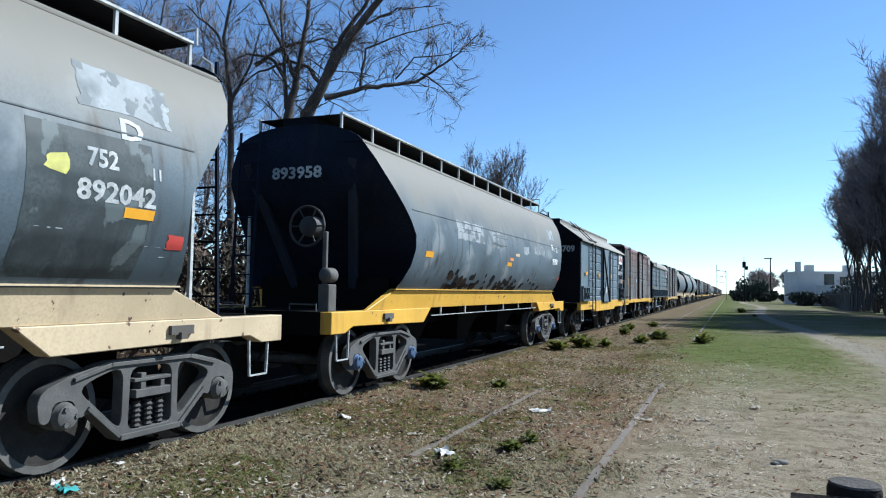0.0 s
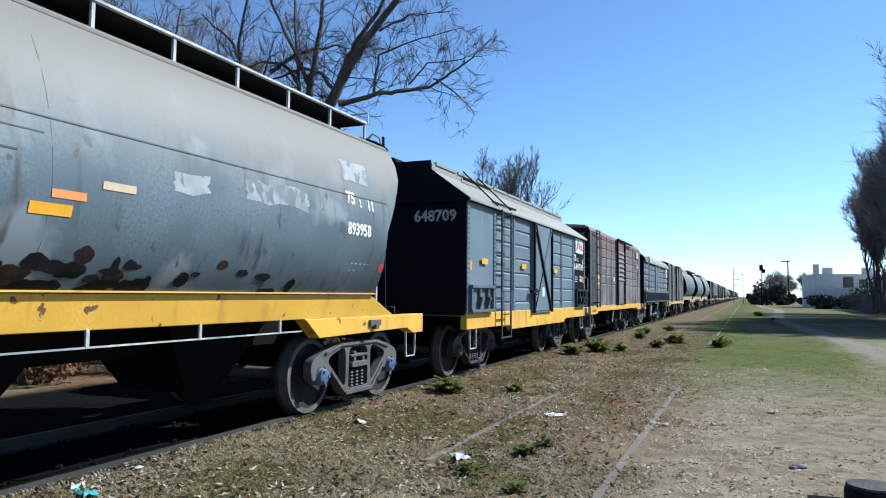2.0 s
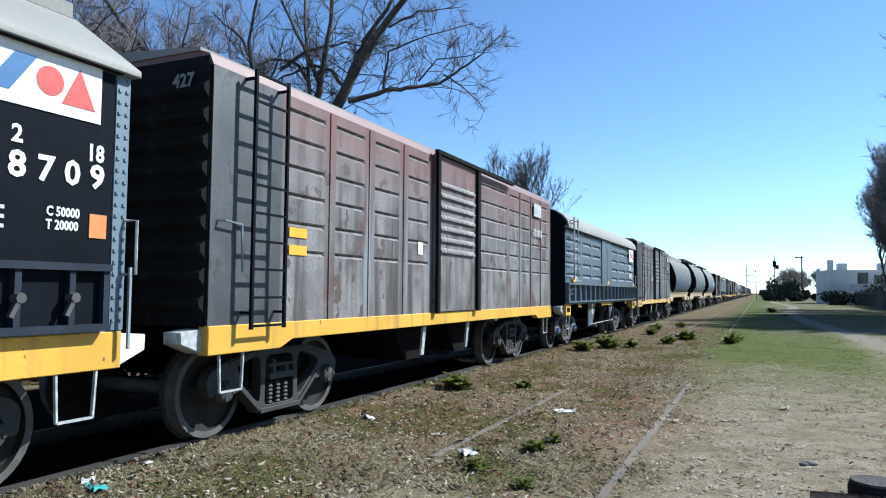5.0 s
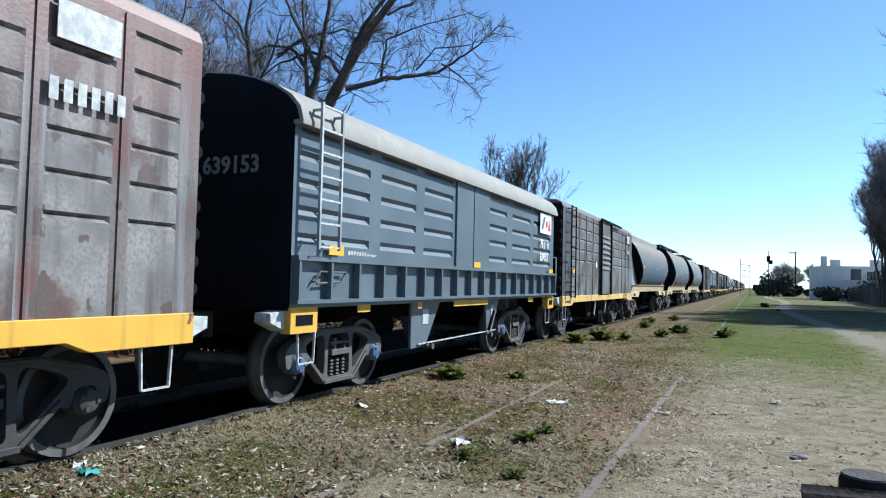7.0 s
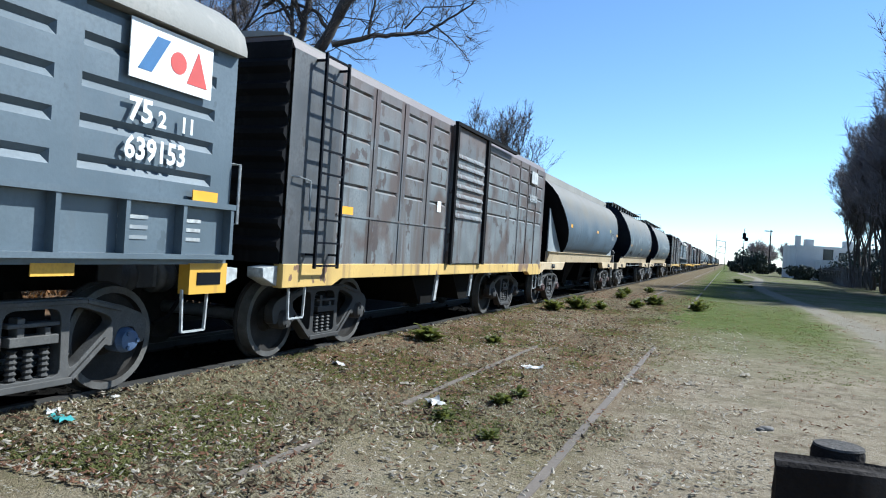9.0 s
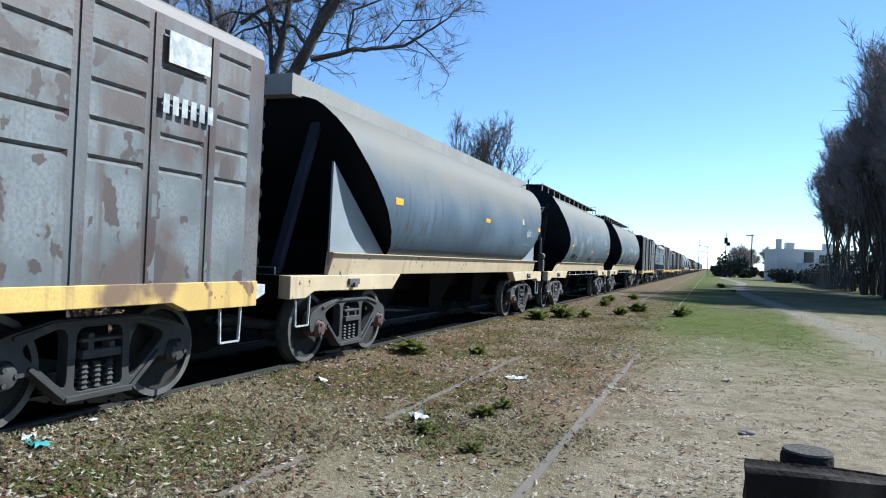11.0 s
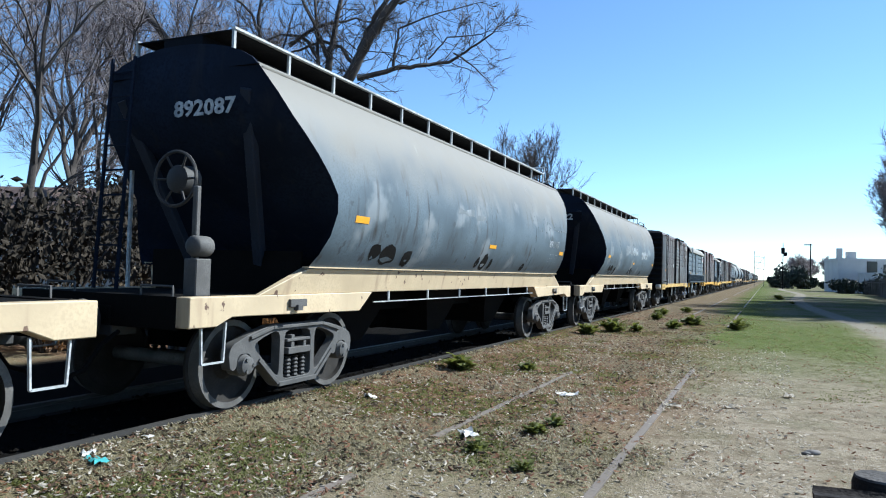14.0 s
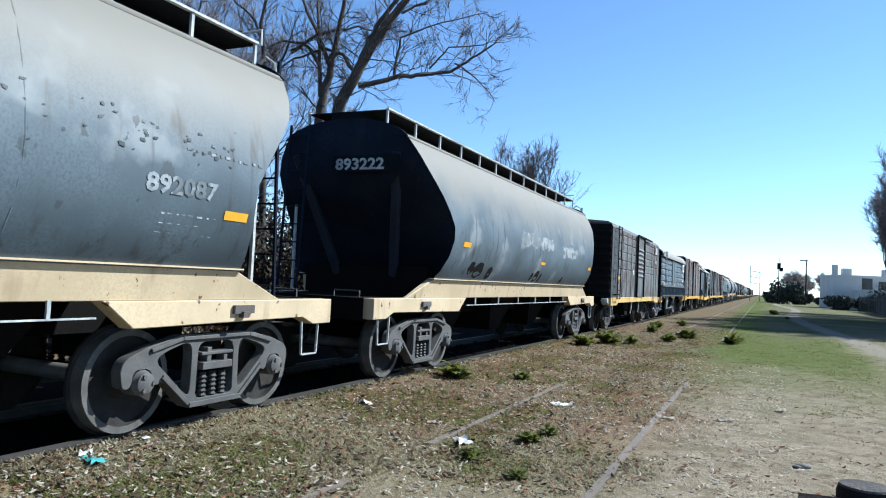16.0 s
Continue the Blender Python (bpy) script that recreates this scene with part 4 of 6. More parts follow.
    plate("orange_plate", 8.99, 9.13, 1.80, 1.97, X + 0.012, M["sienna"], w, "orange marker plate")
    plate("orange_plate", 0.06, 0.24, 1.86, 2.02, X + 0.004, M["sienna"], w, "orange marker plate")
    for y in (0.66, 3.06, 5.72):
        plate("reflector", y, y + 0.30, 1.99, 2.09, X + 0.036, M["orange"], w, "yellow reflector")
    plate("paper_notice", 4.55, 4.72, 1.42, 1.62, X + 0.062, M["white"], w, "white paper notice")
    lettering("painted_number", "648709", 0.27, M["white_worn"], w, (0.54, -0.022, 2.70), "end", squeeze=0.98)
    bm = bmesh.new()
    bar(bm, (X + 0.08, 9.30, 1.0), (X + 0.08, 9.30, 1.6), 0.02, 0.02)
    tube(bm, [(X + 0.02, 9.28, 1.55), (X + 0.1, 9.33, 1.55), (X + 0.1, 9.33, 1.95), (X + 0.02, 9.28, 1.95)], 0.012, 5)
    part("grab_iron", bm, M["white_worn"], w, "pale grab iron")
    for y, s in ((length + 0.02, -1),):
        o = [(y, 0.95), (y + 0.26, 0.86), (y + 0.26, 1.10), (y, 1.08)] if s > 0 else [(y, 0.86), (y + 0.26, 0.97), (y + 0.26, 1.09), (y, 1.10)]
        part("corner_step", prism(bmesh.new(), o, X - 0.3, X - 0.05, "x"), M["white"], w, "white painted corner bracket", 0.006)
    running_gear(w, length, 1.55, "dark", 0.33)
    return w


def ribbed_boxcar(paint="rusty", number="", reflectors=((1.12, 1.98), (1.12, 1.80))):
    """Boxcar with short pressed ribs, a louvred door and rounded roof edges."""
    length, X = 10.85, 1.50
    tint = "rust-brown and grey" if paint == "rusty" else "grimy grey-brown"
    w = thing("boxcar", "%s ribbed steel boxcar with thin yellow sill" % tint, "freight wagon", "wagons of the train")
    top = 3.58 if paint == "rusty" else 3.54
    prof = [(-X, 1.12), (X - 0.06, 1.12), (X - 0.06, top - 0.16), (X, top - 0.155), (X - 0.05, top - 0.05), (X - 0.2, top), (0.5, top + 0.06), (-0.5, top + 0.06), (-X + 0.2, top), (-X + 0.05, top - 0.05), (-X, top - 0.16)]
    part("body", prism(bmesh.new(), prof, 0.0, length, "y"), M[paint], w, "%s steel body" % tint)
    part("roof", prism(bmesh.new(), [(1.36, top - 0.02), (1.36, top + 0.01), (0.5, top + 0.075), (-0.5, top + 0.075), (-1.36, top + 0.01), (-1.36, top - 0.02)], -0.02, length + 0.02, "y"), M["roof"], w, "dusty roof sheet")
    end = part("end_sheet", boxm(-X + 0.03, X - 0.03, -0.02, -0.001, 1.12, top - 0.08), M["end_dark"], w, "corrugated end sheet darkened for shade")
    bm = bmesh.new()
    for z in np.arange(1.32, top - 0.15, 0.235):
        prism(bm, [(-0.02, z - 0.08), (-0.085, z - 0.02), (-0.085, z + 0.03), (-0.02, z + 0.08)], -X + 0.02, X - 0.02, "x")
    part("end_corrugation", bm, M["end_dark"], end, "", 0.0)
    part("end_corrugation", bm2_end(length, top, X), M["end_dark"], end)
    for s in (1, -1):
        o = [(0, 0.87), (1.0, 0.87), (1.2, 0.95), (length - 1.2, 0.95), (length - 1.0, 0.87), (length, 0.87), (length, 1.125), (0, 1.125)]
        part("sill", prism(bmesh.new(), o, (X - 0.1) * s, (X + 0.02) * s, "x"), M["yellow" if paint == "rusty" else "dull_yellow"], w, "yellow side sill", 0.006)
    fade = M["fade_rusty"] if paint == "rusty" else M["fade_grimy"]
    zt = top - 0.30
    zs = [zt - 0.29 * k for k in range(6 if paint == "rusty" else 5)]
    sides = [(y0, y1, fade) for y0, y1 in ((1.05, 1.76), (1.97, 2.60), (2.85, 3.50), (3.76, 4.40), (6.28, 7.85), (8.0, 8.55), (8.72, 9.27), (9.44, 9.98), (10.14, 10.62))]
    grooved_side(w, sides, zs, X, length, 1.12, top - 0.155, M[paint], 0.028, 0.032)
    part("corner_sheet", boxm(X, X + 0.008, 0.0, 0.98, 1.125, top - 0.16), M["corner"], w, "dark repainted corner sheet", 0.003)
    for y in (1.86, 2.72, 3.63, 8.63, 9.35, 10.06):
        part("panel_seam", boxm(X, X + 0.012, y - 0.02, y + 0.02, 1.125, top - 0.17), M[paint], w)
    if paint != "rusty":
        part("panel_seam", boxm(X, X + 0.014, 1.02, 4.5, 1.70, 1.725), fade, w, "raised seam over plain lower panel")
    door = part("door", boxm(X, X + 0.05, 4.56, 6.20, 1.14, top - 0.12), fade, w, "grey sliding door with louvres above a flat panel", 0.006)
    slat = mesh_of("slat", prism(bmesh.new(), [(X + 0.05, -0.05), (X + 0.085, -0.045), (X + 0.085, -0.02), (X + 0.05, 0.03)], 4.68, 6.02, "y"), fade)
    for kk in range(7):
        child("slat", slat, door, pose(0, 0, 2.05 + kk * 0.165 - (0.1 if paint != "rusty" else 0)))
    bm = boxm(X + 0.05, X + 0.10, 4.54, 4.62, 1.12, top - 0.08)
    box(bm, X + 0.05, X + 0.10, 6.12, 6.24, 1.12, top - 0.08)
    box(bm, X + 0.05, X + 0.11, 4.5, 7.95, top - 0.13, top - 0.07)
    part("door_frame", bm, M["end_dark"], door, "dark door frame")
    ladder(w, 0.42, 0.90, 1.08, top - 0.1, X, 10, M["black_and_shade"], "black side ladder", 0.13)
    bm = bmesh.new()
    tube(bm, [(X, 0.08, 2.05), (X + 0.07, 0.12, 2.05), (X + 0.07, 0.34, 2.03), (X + 0.07, 0.36, 1.6)], 0.012, 5)
    part("grab_iron", bm, M["white_worn"], w, "bent grab iron")
    bm = boxm(-0.4, 0.5, 0.15, 0.9, top + 0.06, top + 0.12)
    part("roof_platform", bm, M["end_dark"], w, "small roof platform", 0.008)
    for y in (-0.24, length - 0.02):
        o = [(y, 0.98), (y + 0.26, 0.88), (y + 0.26, 1.10), (y, 1.08)] if y < 0 else [(y, 0.88), (y + 0.26, 0.98), (y + 0.26, 1.08), (y, 1.10)]
        part("corner_step", prism(bmesh.new(), o, X - 0.25, X - 0.05, "x"), M["white_worn"], w, "white painted corner bracket", 0.006)
    for y, z in reflectors:
        plate("reflector", y, y + 0.30, z, z + 0.10, X + 0.006, M["orange"], w, "yellow reflector")
    if number:
        lettering("painted_number", number, 0.17, M["panel_grey"], w, (1.12, -0.092, top - 0.36), "end", squeeze=0.95)
    plate("white_tag", 4.05, 4.2, 1.95, 2.12, X + 0.006, M["white"], w)
    plate("emblem_panel", 9.46, 9.98, top - 0.55, top - 0.28, X + 0.036, M["white_worn"], w, "worn pale emblem panel")
    bm = bmesh.new()
    for kk in range(6):
        box(bm, X + 0.034, X + 0.040, 9.42 + kk * 0.11, 9.49 + kk * 0.11, top - 0.98, top - 0.82)
    part("stencil_marking", bm, M["white_worn"], w)
    for yc in (length / 2 - 0.9, length / 2 + 0.9):
        bm = prism(bmesh.new(), [(yc - 0.75, 1.1), (yc + 0.75, 1.1), (yc + 0.25, 0.45), (yc - 0.25, 0.45)], -1.2, 1.2, "x")
        part("discharge_chute", bm, M["underframe"], w, "dark floor chute")
    for yc in (4.45, 6.1):
        bm = bmesh.new()
        bar(bm, (X - 0.08, yc, 0.93), (X - 0.12, yc, 0.52), 0.09, 0.03)
        part("door_stop", bm, M["white_worn"], w, "pale hanging bracket")
    running_gear(w, length, 1.55, "dark", 0.30)
    return w


def bm2_end(length, top, X):
    bm = bmesh.new()
    for z in np.arange(1.32, top - 0.15, 0.235):
        prism(bm, [(length, z - 0.08), (length + 0.065, z - 0.02), (length + 0.065, z + 0.03), (length, z + 0.08)], -X + 0.02, X - 0.02, "x")
    return bm


def arched_boxcar():
    """Grey boxcar with an arched roof, long ribs and a stiffened lower ledge."""
    length, X = 10.27, 1.50
    w = thing("boxcar", "slate-grey boxcar with arched pale roof and stiffened lower ledge", "freight wagon", "wagons of the train")
    part("body", boxm(-X, X - 0.08, 0.0, length, 1.12, 3.12), M["slate"], w, "slate-grey steel body")
    part("end_sheet", boxm(-X + 0.02, X - 0.02, -0.015, -0.001, 1.1, 3.1), M["black_and_shade"], w, "flat end sheet with shade in its black")
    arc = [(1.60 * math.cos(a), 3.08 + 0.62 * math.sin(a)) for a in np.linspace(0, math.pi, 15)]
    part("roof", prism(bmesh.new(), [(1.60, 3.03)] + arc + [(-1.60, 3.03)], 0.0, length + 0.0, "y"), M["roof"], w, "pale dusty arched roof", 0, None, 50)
    part("roof_end", prism(bmesh.new(), [(0.97 * x, 0.98 * z + 0.06) for x, z in arc], -0.02, -0.003, "y"), M["black_and_shade"], w)
    zs = [1.86 + 0.29 * k for k in range(5)]
    grooved_side(w, [(y0, y1, M["slate"]) for y0, y1 in ((0.10, 1.58), (1.86, 2.88), (3.14, 4.20), (5.86, 6.84), (7.18, 8.4), (8.62, 10.0))], zs, X, length, 1.12, 3.10, M["slate"], 0.052, 0.044)
    part("door", boxm(X, X + 0.03, 4.30, 5.80, 1.64, 3.05), M["slate"], w, "plain flush door", 0.006)
    part("door_seam", boxm(X + 0.03, X + 0.036, 5.02, 5.04, 1.66, 3.03), M["end_dark"], w)
    for s in (1, -1):
        lo, hi = (X, X + 0.10) if s > 0 else (-X - 0.10, -X)
        bm = boxm(lo, hi, 0.0, length - 0.02, 1.62, 1.67)
        box(bm, lo, hi, 0.0, length - 0.02, 1.17, 1.21)
        part("side_ledge", bm, M["slate"], w, "grey pressed ledge", 0.006)
        me = mesh_of("stiffener", boxm(min(X * s, (X + 0.09) * s), max(X * s, (X + 0.09) * s), -0.02, 0.02, 1.21, 1.62), M["slate"])
        for k in range(18):
            child("stiffener", me, w, pose(0, 0.05 + k * 0.598, 0))
        for y0 in (0.0, length - 0.48):
            bm = boxm(min((X - 0.1) * s, (X + 0.02) * s), max((X - 0.1) * s, (X + 0.02) * s), y0, y0 + 0.48, 0.86, 1.13)
            part("end_box", bm, M["yellow"], w, "yellow end box with dark slot", 0.008)
            part("end_slot", boxm(min(X * s, (X + 0.026) * s), max(X * s, (X + 0.026) * s), y0 + 0.09, y0 + 0.39, 0.94, 1.05), M["black_and_shade"], w)
        for y0, y1 in ((3.0, 3.12), (4.3, 5.85), (1.35, 1.65), (8.31, 8.65)):
            plate("yellow_strip", y0, y1, 1.04, 1.13, X * s if s > 0 else -X, M["yellow"], w, "yellow strip")
        for o in ([(3.0, 1.12), (4.0, 1.12), (3.5, 0.48), (3.0, 0.46)], [(6.0, 1.12), (6.75, 1.12), (6.35, 0.5), (6.1, 0.5)]):
            # Far-side plates take the underframe's near-black shade colour.
            part("chute_plate", prism(bmesh.new(), o, 1.36 * s, 1.40 * s, "x"), M["slate"] if s > 0 else M["underframe"], w, "grey discharge chute plate", 0.005)
    bm = bmesh.new()
    bar(bm, (1.42, 3.2, 0.52), (1.42, 6.5, 0.55), 0.018, 0.018)
    part("operating_rod", bm, M["white_worn"], w, "pale operating rod")
    for y in (3.36, 6.28):
        plate("paper_notice", y, y + 0.2, 0.80, 1.02, 1.404, M["white_worn"], w, "pale paper notice")
    for y, z in ((3.55, 0.47), (6.12, 0.49)):
        bm = bmesh.new()
        lathe(bm, [(1.36, 0.03), (1.46, 0.03), (1.48, 0.045), (1.50, 0.045)], "x", (0, y, z), 10)
        bar(bm, (1.42, y - 0.1, z + 0.04), (1.42, y + 0.16, z - 0.03), 0.04, 0.04)
        part("rod_crank", bm, M["iron"], w, "small iron rod crank")
    bm = tube(bmesh.new(), [(X + 0.01, 0.36, 1.40), (X + 0.05, 0.36, 1.40), (X + 0.05, 0.46, 1.51), (X + 0.05, 0.98, 1.51), (X + 0.05, 0.86, 1.40), (X + 0.05, 0.40, 1.38)], 0.013, 5)
    part("bent_handle", bm, M["iron"], w, "bent grey steel handle")
    for k in range(11):
        part("stencil_marking", boxm(X + 0.001, X + 0.004, 1.10 + k * 0.062, 1.145 + k * 0.062, 1.715 + 0.004 * (k % 3), 1.765 - (0.02 if k > 6 else 0)), M["white_worn"], w)
    bar_bm = bar(bmesh.new(), (1.42, 6.15, 0.56), (1.42, 6.42, 0.92), 0.05, 0.04)
    part("lever", bar_bm, M["underframe"], w, "dark slanting lever")
    ladder(w, 0.24, 0.64, 1.74, 3.30, X + 0.04, 7, M["white_worn"], "pale side ladder", 0.13)
    plate("reflector", 0.62, 0.92, 1.70, 1.81, X + 0.05, M["orange"], w, "yellow reflector")
    plate("reflector", 5.05, 5.35, 1.68, 1.77, X + 0.034, M["orange"], w, "yellow reflector")
    plate("reflector", 9.73, 10.04, 1.67, 1.76, X + 0.05, M["orange"], w, "yellow reflector")
    logo = plate("emblem_panel", 8.98, 9.88, 2.55, 3.00, X + 0.044, M["white"], w, "white emblem panel with blue and red shapes")
    bm = prism(bmesh.new(), [(9.06, 2.63), (9.20, 2.63), (9.38, 2.92), (9.24, 2.92)], X + 0.050, X + 0.053, "x")
    part("blue_shape", bm, M["blue"], logo)
    bm = bmesh.new()
    lathe(bm, [(X + 0.050, 0.09), (X + 0.053, 0.09)], "x", (0, 9.48, 2.77), 20)
    prism(bm, [(9.58, 2.63), (9.82, 2.63), (9.70, 2.92)], X + 0.0505, X + 0.0535, "x")
    part("red_shape", bm, M["red"], logo)
    lettering("painted_number", "75", 0.25, M["white"], w, (X + 0.046, 9.00, 2.23), "side")
    lettering("painted_number", "2", 0.18, M["white"], w, (X + 0.046, 9.30, 2.22), "side")
    lettering("painted_number", "11", 0.18, M["white"], w, (X + 0.046, 9.54, 2.22), "side")
    lettering("painted_number", "639153", 0.24, M["white"], w, (X + 0.046, 8.98, 1.94), "side", squeeze=0.9)
    bm = bmesh.new()
    for y in (9.0, 9.6):
        for k in range(3):
            box(bm, X + 0.004, X + 0.008, y, y + 0.3, 1.32 + k * 0.08, 1.35 + k * 0.08)
    part("stencil_marking", bm, M["white_worn"], w)
    lettering("painted_number", "639153", 0.26, M["panel_grey"], w, (0.3, -0.022, 2.55), "end")
    bm = bmesh.new()
    tube(bm, [(X - 0.02, length + 0.02, 1.5), (X + 0.06, length + 0.05, 1.5), (X + 0.06, length + 0.05, 2.05), (X - 0.02, length + 0.02, 2.05)], 0.014, 5)
    part("grab_iron", bm, M["white_worn"], w, "bent grab iron")
    for y in (-0.24, length - 0.02):
        o = [(y, 0.98), (y + 0.26, 0.88), (y + 0.26, 1.10), (y, 1.08)] if y < 0 else [(y, 0.88), (y + 0.26, 0.98), (y + 0.26, 1.08), (y, 1.10)]
        part("corner_step", prism(bmesh.new(), o, X - 0.25, X - 0.05, "x"), M["white_worn"], w, "white painted corner bracket", 0.006)
    running_gear(w, length, 1.60, "blue", 0.30)
    return w


# ---- the train ----
WAGONS = []


def put(w, y):
    w.matrix_basis = pose(TRACK_X, y, RAIL_Z)
    WAGONS.append((w, y))
    return w


def tank_x(z, levels=TANK_A):
    return float(np.interp(z, [l[0] for l in levels], [l[1] for l in levels]))


def tank_patch(w, name, y0, y1, z0, z1, material, label="", lift=0.002, slant=0.0, rough_edge=0.0, seed=0):
    """A painted patch that follows the tank's curve."""
    rng = random.Random(seed)
    bm = bmesh.new()
    ny, nz = max(1, int((y1 - y0) / 0.15)) if rough_edge else 1, max(1, int((z1 - z0) / 0.03))
    rows = []
    for j in range(nz + 1):
        row = []
        for i in range(ny + 1):
            y, z = y0 + (y1 - y0) * i / ny, z0 + (z1 - z0) * j / nz
            if rough_edge and j in (0, nz):
                z += rng.uniform(-1, 1) * rough_edge
            if rough_edge and i in (0, ny):
                y += rng.uniform(-1, 1) * rough_edge
            y += slant * (z - z0)
            row.append(bm.verts.new((tank_x(z) + lift, y, z)))
        rows.append(row)
    for r0, r1 in zip(rows, rows[1:]):
        for i in range(ny):
            bm.faces.new((r0[i], r0[i + 1], r1[i + 1], r1[i]))
    return part(name, bm, material, w, label)


def oil_blot(w, y, z, h, wd, seed, lift=0.003, ink="oil"):
    rng = random.Random(seed)
    n = 20
    bm = bmesh.new()
    pts = []
    for k in range(n):
        a = k * math.tau / n
        r = 0.9 + 0.25 * noise.noise((math.cos(a) * 1.5 + seed, math.sin(a) * 1.5, 0)) + rng.uniform(-0.04, 0.04)
        zz = max(1.44, z + h * r * math.sin(a))
        pts.append(bm.verts.new((tank_x(zz) + lift, y + wd * r * math.cos(a), zz)))
    c = bm.verts.new((tank_x(z) + lift, y, z))
    for k in range(n):
        bm.faces.new((c, pts[k], pts[(k + 1) % n]))
    part("oil_stain", bm, M[ink], w, "dark oily stain")


def side_text(w, body, y, z, size, ink, squeeze=1.0):
    ob = lettering("painted_number", body, size, ink, w, (0, y, z), "side", squeeze=squeeze)
    for v in ob.data.vertices:
        v.co.x = tank_x(v.co.z) + 0.005 + 0.25 * v.co.x
    return ob


def worn_marks(w, y0, z0, n, ln, seed, gap=0.075):
    """Faded stencil lines that nobody can read."""
    rng = random.Random(seed)
    for k in range(n):
        bm = bmesh.new()
        y = y0
        while y < y0 + ln:
            d = rng.uniform(0.03, 0.09)
            z = z0 - k * gap
            box(bm, tank_x(z) - 0.004, tank_x(z) + 0.004, y, y + d * 0.7, z + rng.uniform(0, 0.012), z + rng.uniform(0.018, 0.036))
            y += d + rng.uniform(0.015, 0.05)
        part("stencil_marking", bm, M["patch_white"], w, "faded stencil line")


def seams(w, length):
    """Weld seams along and round the tank."""
    for z in (2.62,) if w in (base, w1) else ():
        part("weld_seam", boxm(tank_x(z) - 0.01, tank_x(z) + 0.006, 1.75, length - 1.75, z, z + 0.012), M["tank"], w)
    for y in (length * 0.31, length * 0.5, length * 0.69):
        bm = bmesh.new()
        zs = np.linspace(1.45, 3.54, 14)
        a = [[bm.verts.new((tank_x(z) + o, y + s, z)) for o, s in ((0.0, -0.008), (0.003, 0.0), (0.0, 0.008))] for z in zs]
        for r0, r1 in zip(a, a[1:]):
            for i in range(2):
                bm.faces.new((r0[i], r0[i + 1], r1[i + 1], r1[i]))
        part("weld_seam", bm, M["tank"], w)
    bm = bmesh.new()
    bar(bm, (tank_x(3.50) + 0.005, 1.0, 3.50), (tank_x(3.50) + 0.005, length - 1.0, 3.50), 0.02, 0.02)
    part("roof_seam", bm, M["tank_b"], w, "raised roof seam")


base = hopper(13.2, "A", "cream", "tank", "iron", True)
put(base, 6.5 - 13.2)
w1 = put(hopper(13.2, "A", "yellow", "tank", "blue", True), 7.54)
w2 = put(gable_boxcar(), 21.8)
w3 = put(ribbed_boxcar("rusty", "427"), 32.0)
w4 = put(arched_boxcar(), 44.2)
w5 = put(ribbed_boxcar("grimy", reflectors=((1.1, 1.72),)), 55.35)
w6 = put(hopper(13.1, "B", "cream", "tank_b", "red", False), 67.27)
w7 = put(copy_thing(base, Matrix()), 81.3)
w8 = put(hopper(13.2, "A", "cream", "tank", "iron", False), 95.5)
kinds = {"h": (w6, 13.1), "a": (w8, 13.2), "r": (w3, 10.85), "g": (w5, 10.85), "b": (w4, 10.27), "p": (w2, 9.3)}
# far wagons, without the painted numbers of the ones they repeat
y = 95.5 + 13.2 + 1.05
for k in "gbrpgrbaahgrprbahagrrbpgaahrgb":
    src, ln = kinds[k]
    put(copy_thing(src, Matrix()), y)
    y += ln + 1.05

for w, num, x in ((w1, "893958", -0.40), (w7, "892087", -0.02), (w8, "893222", -0.10)):
    if w is w8:
        part("number_plate", boxm(-0.14, 1.0, 0.895, 0.905, 2.99, 3.24), M["black_and_shade"], w, "black number panel")
    lettering("painted_number", num, 0.235, M["white_worn"], w, (x, 0.892 if w is w8 else 0.91, 3.03), "end", squeeze=1.2)

# leading hopper
tank_patch(base, "dark_patch", 9.85, 10.95, 1.50, 2.57, M["patch_dark"], "dark repainted patch")
tank_patch(base, "white_emblem", 10.30, 11.20, 2.78, 3.10, M["patch_white"], "worn white emblem panel", 0.003, 0.1, 0.03, 3)
side_text(base, "752", 10.32, 2.32, 0.19, M["white_worn"])
side_text(base, "11", 10.92, 2.30, 0.13, M["white_worn"])
side_text(base, "D", 10.64, 2.58, 0.23, M["white_worn"], 1.4)
side_text(base, "892042", 10.24, 2.07, 0.21, M["white_worn"], 1.18)
tank_patch(base, "reflector", 10.68, 10.98, 1.97, 2.05, M["orange"], "yellow reflector", 0.005)
tank_patch(base, "red_dot", 11.18, 11.36, 1.75, 1.87, M["red"], "faded red dot", 0.004, 0, 0.01, 5)
tank_patch(base, "chalk_blot", 10.0, 10.16, 2.22, 2.36, M["chalk"], "yellow chalk blot", 0.004, 0, 0.03, 6)
worn_marks(base, 9.9, 1.84, 3, 0.3, 1)
worn_marks(base, 10.66, 1.76, 2, 0.55, 2)
# second hopper
tank_patch(w1, "pale_patch", 3.55, 4.95, 2.33, 2.66, M["patch_white"], "pale scratched overpaint patch", 0.002, 0, 0.02, 7)
tank_patch(w1, "pale_patch", 5.32, 6.24, 2.30, 2.60, M["patch_white"], "pale scratched overpaint patch", 0.002, 0, 0.03, 8)
tank_patch(w1, "pale_patch", 7.7, 8.1, 2.28, 2.46, M["patch_white"], "pale scratched overpaint patch", 0.002, 0, 0.03, 9)
tank_patch(w1, "pale_patch", 8.6, 9.6, 2.32, 2.52, M["patch_white"], "pale scratched overpaint patch", 0.002, 0, 0.03, 10)
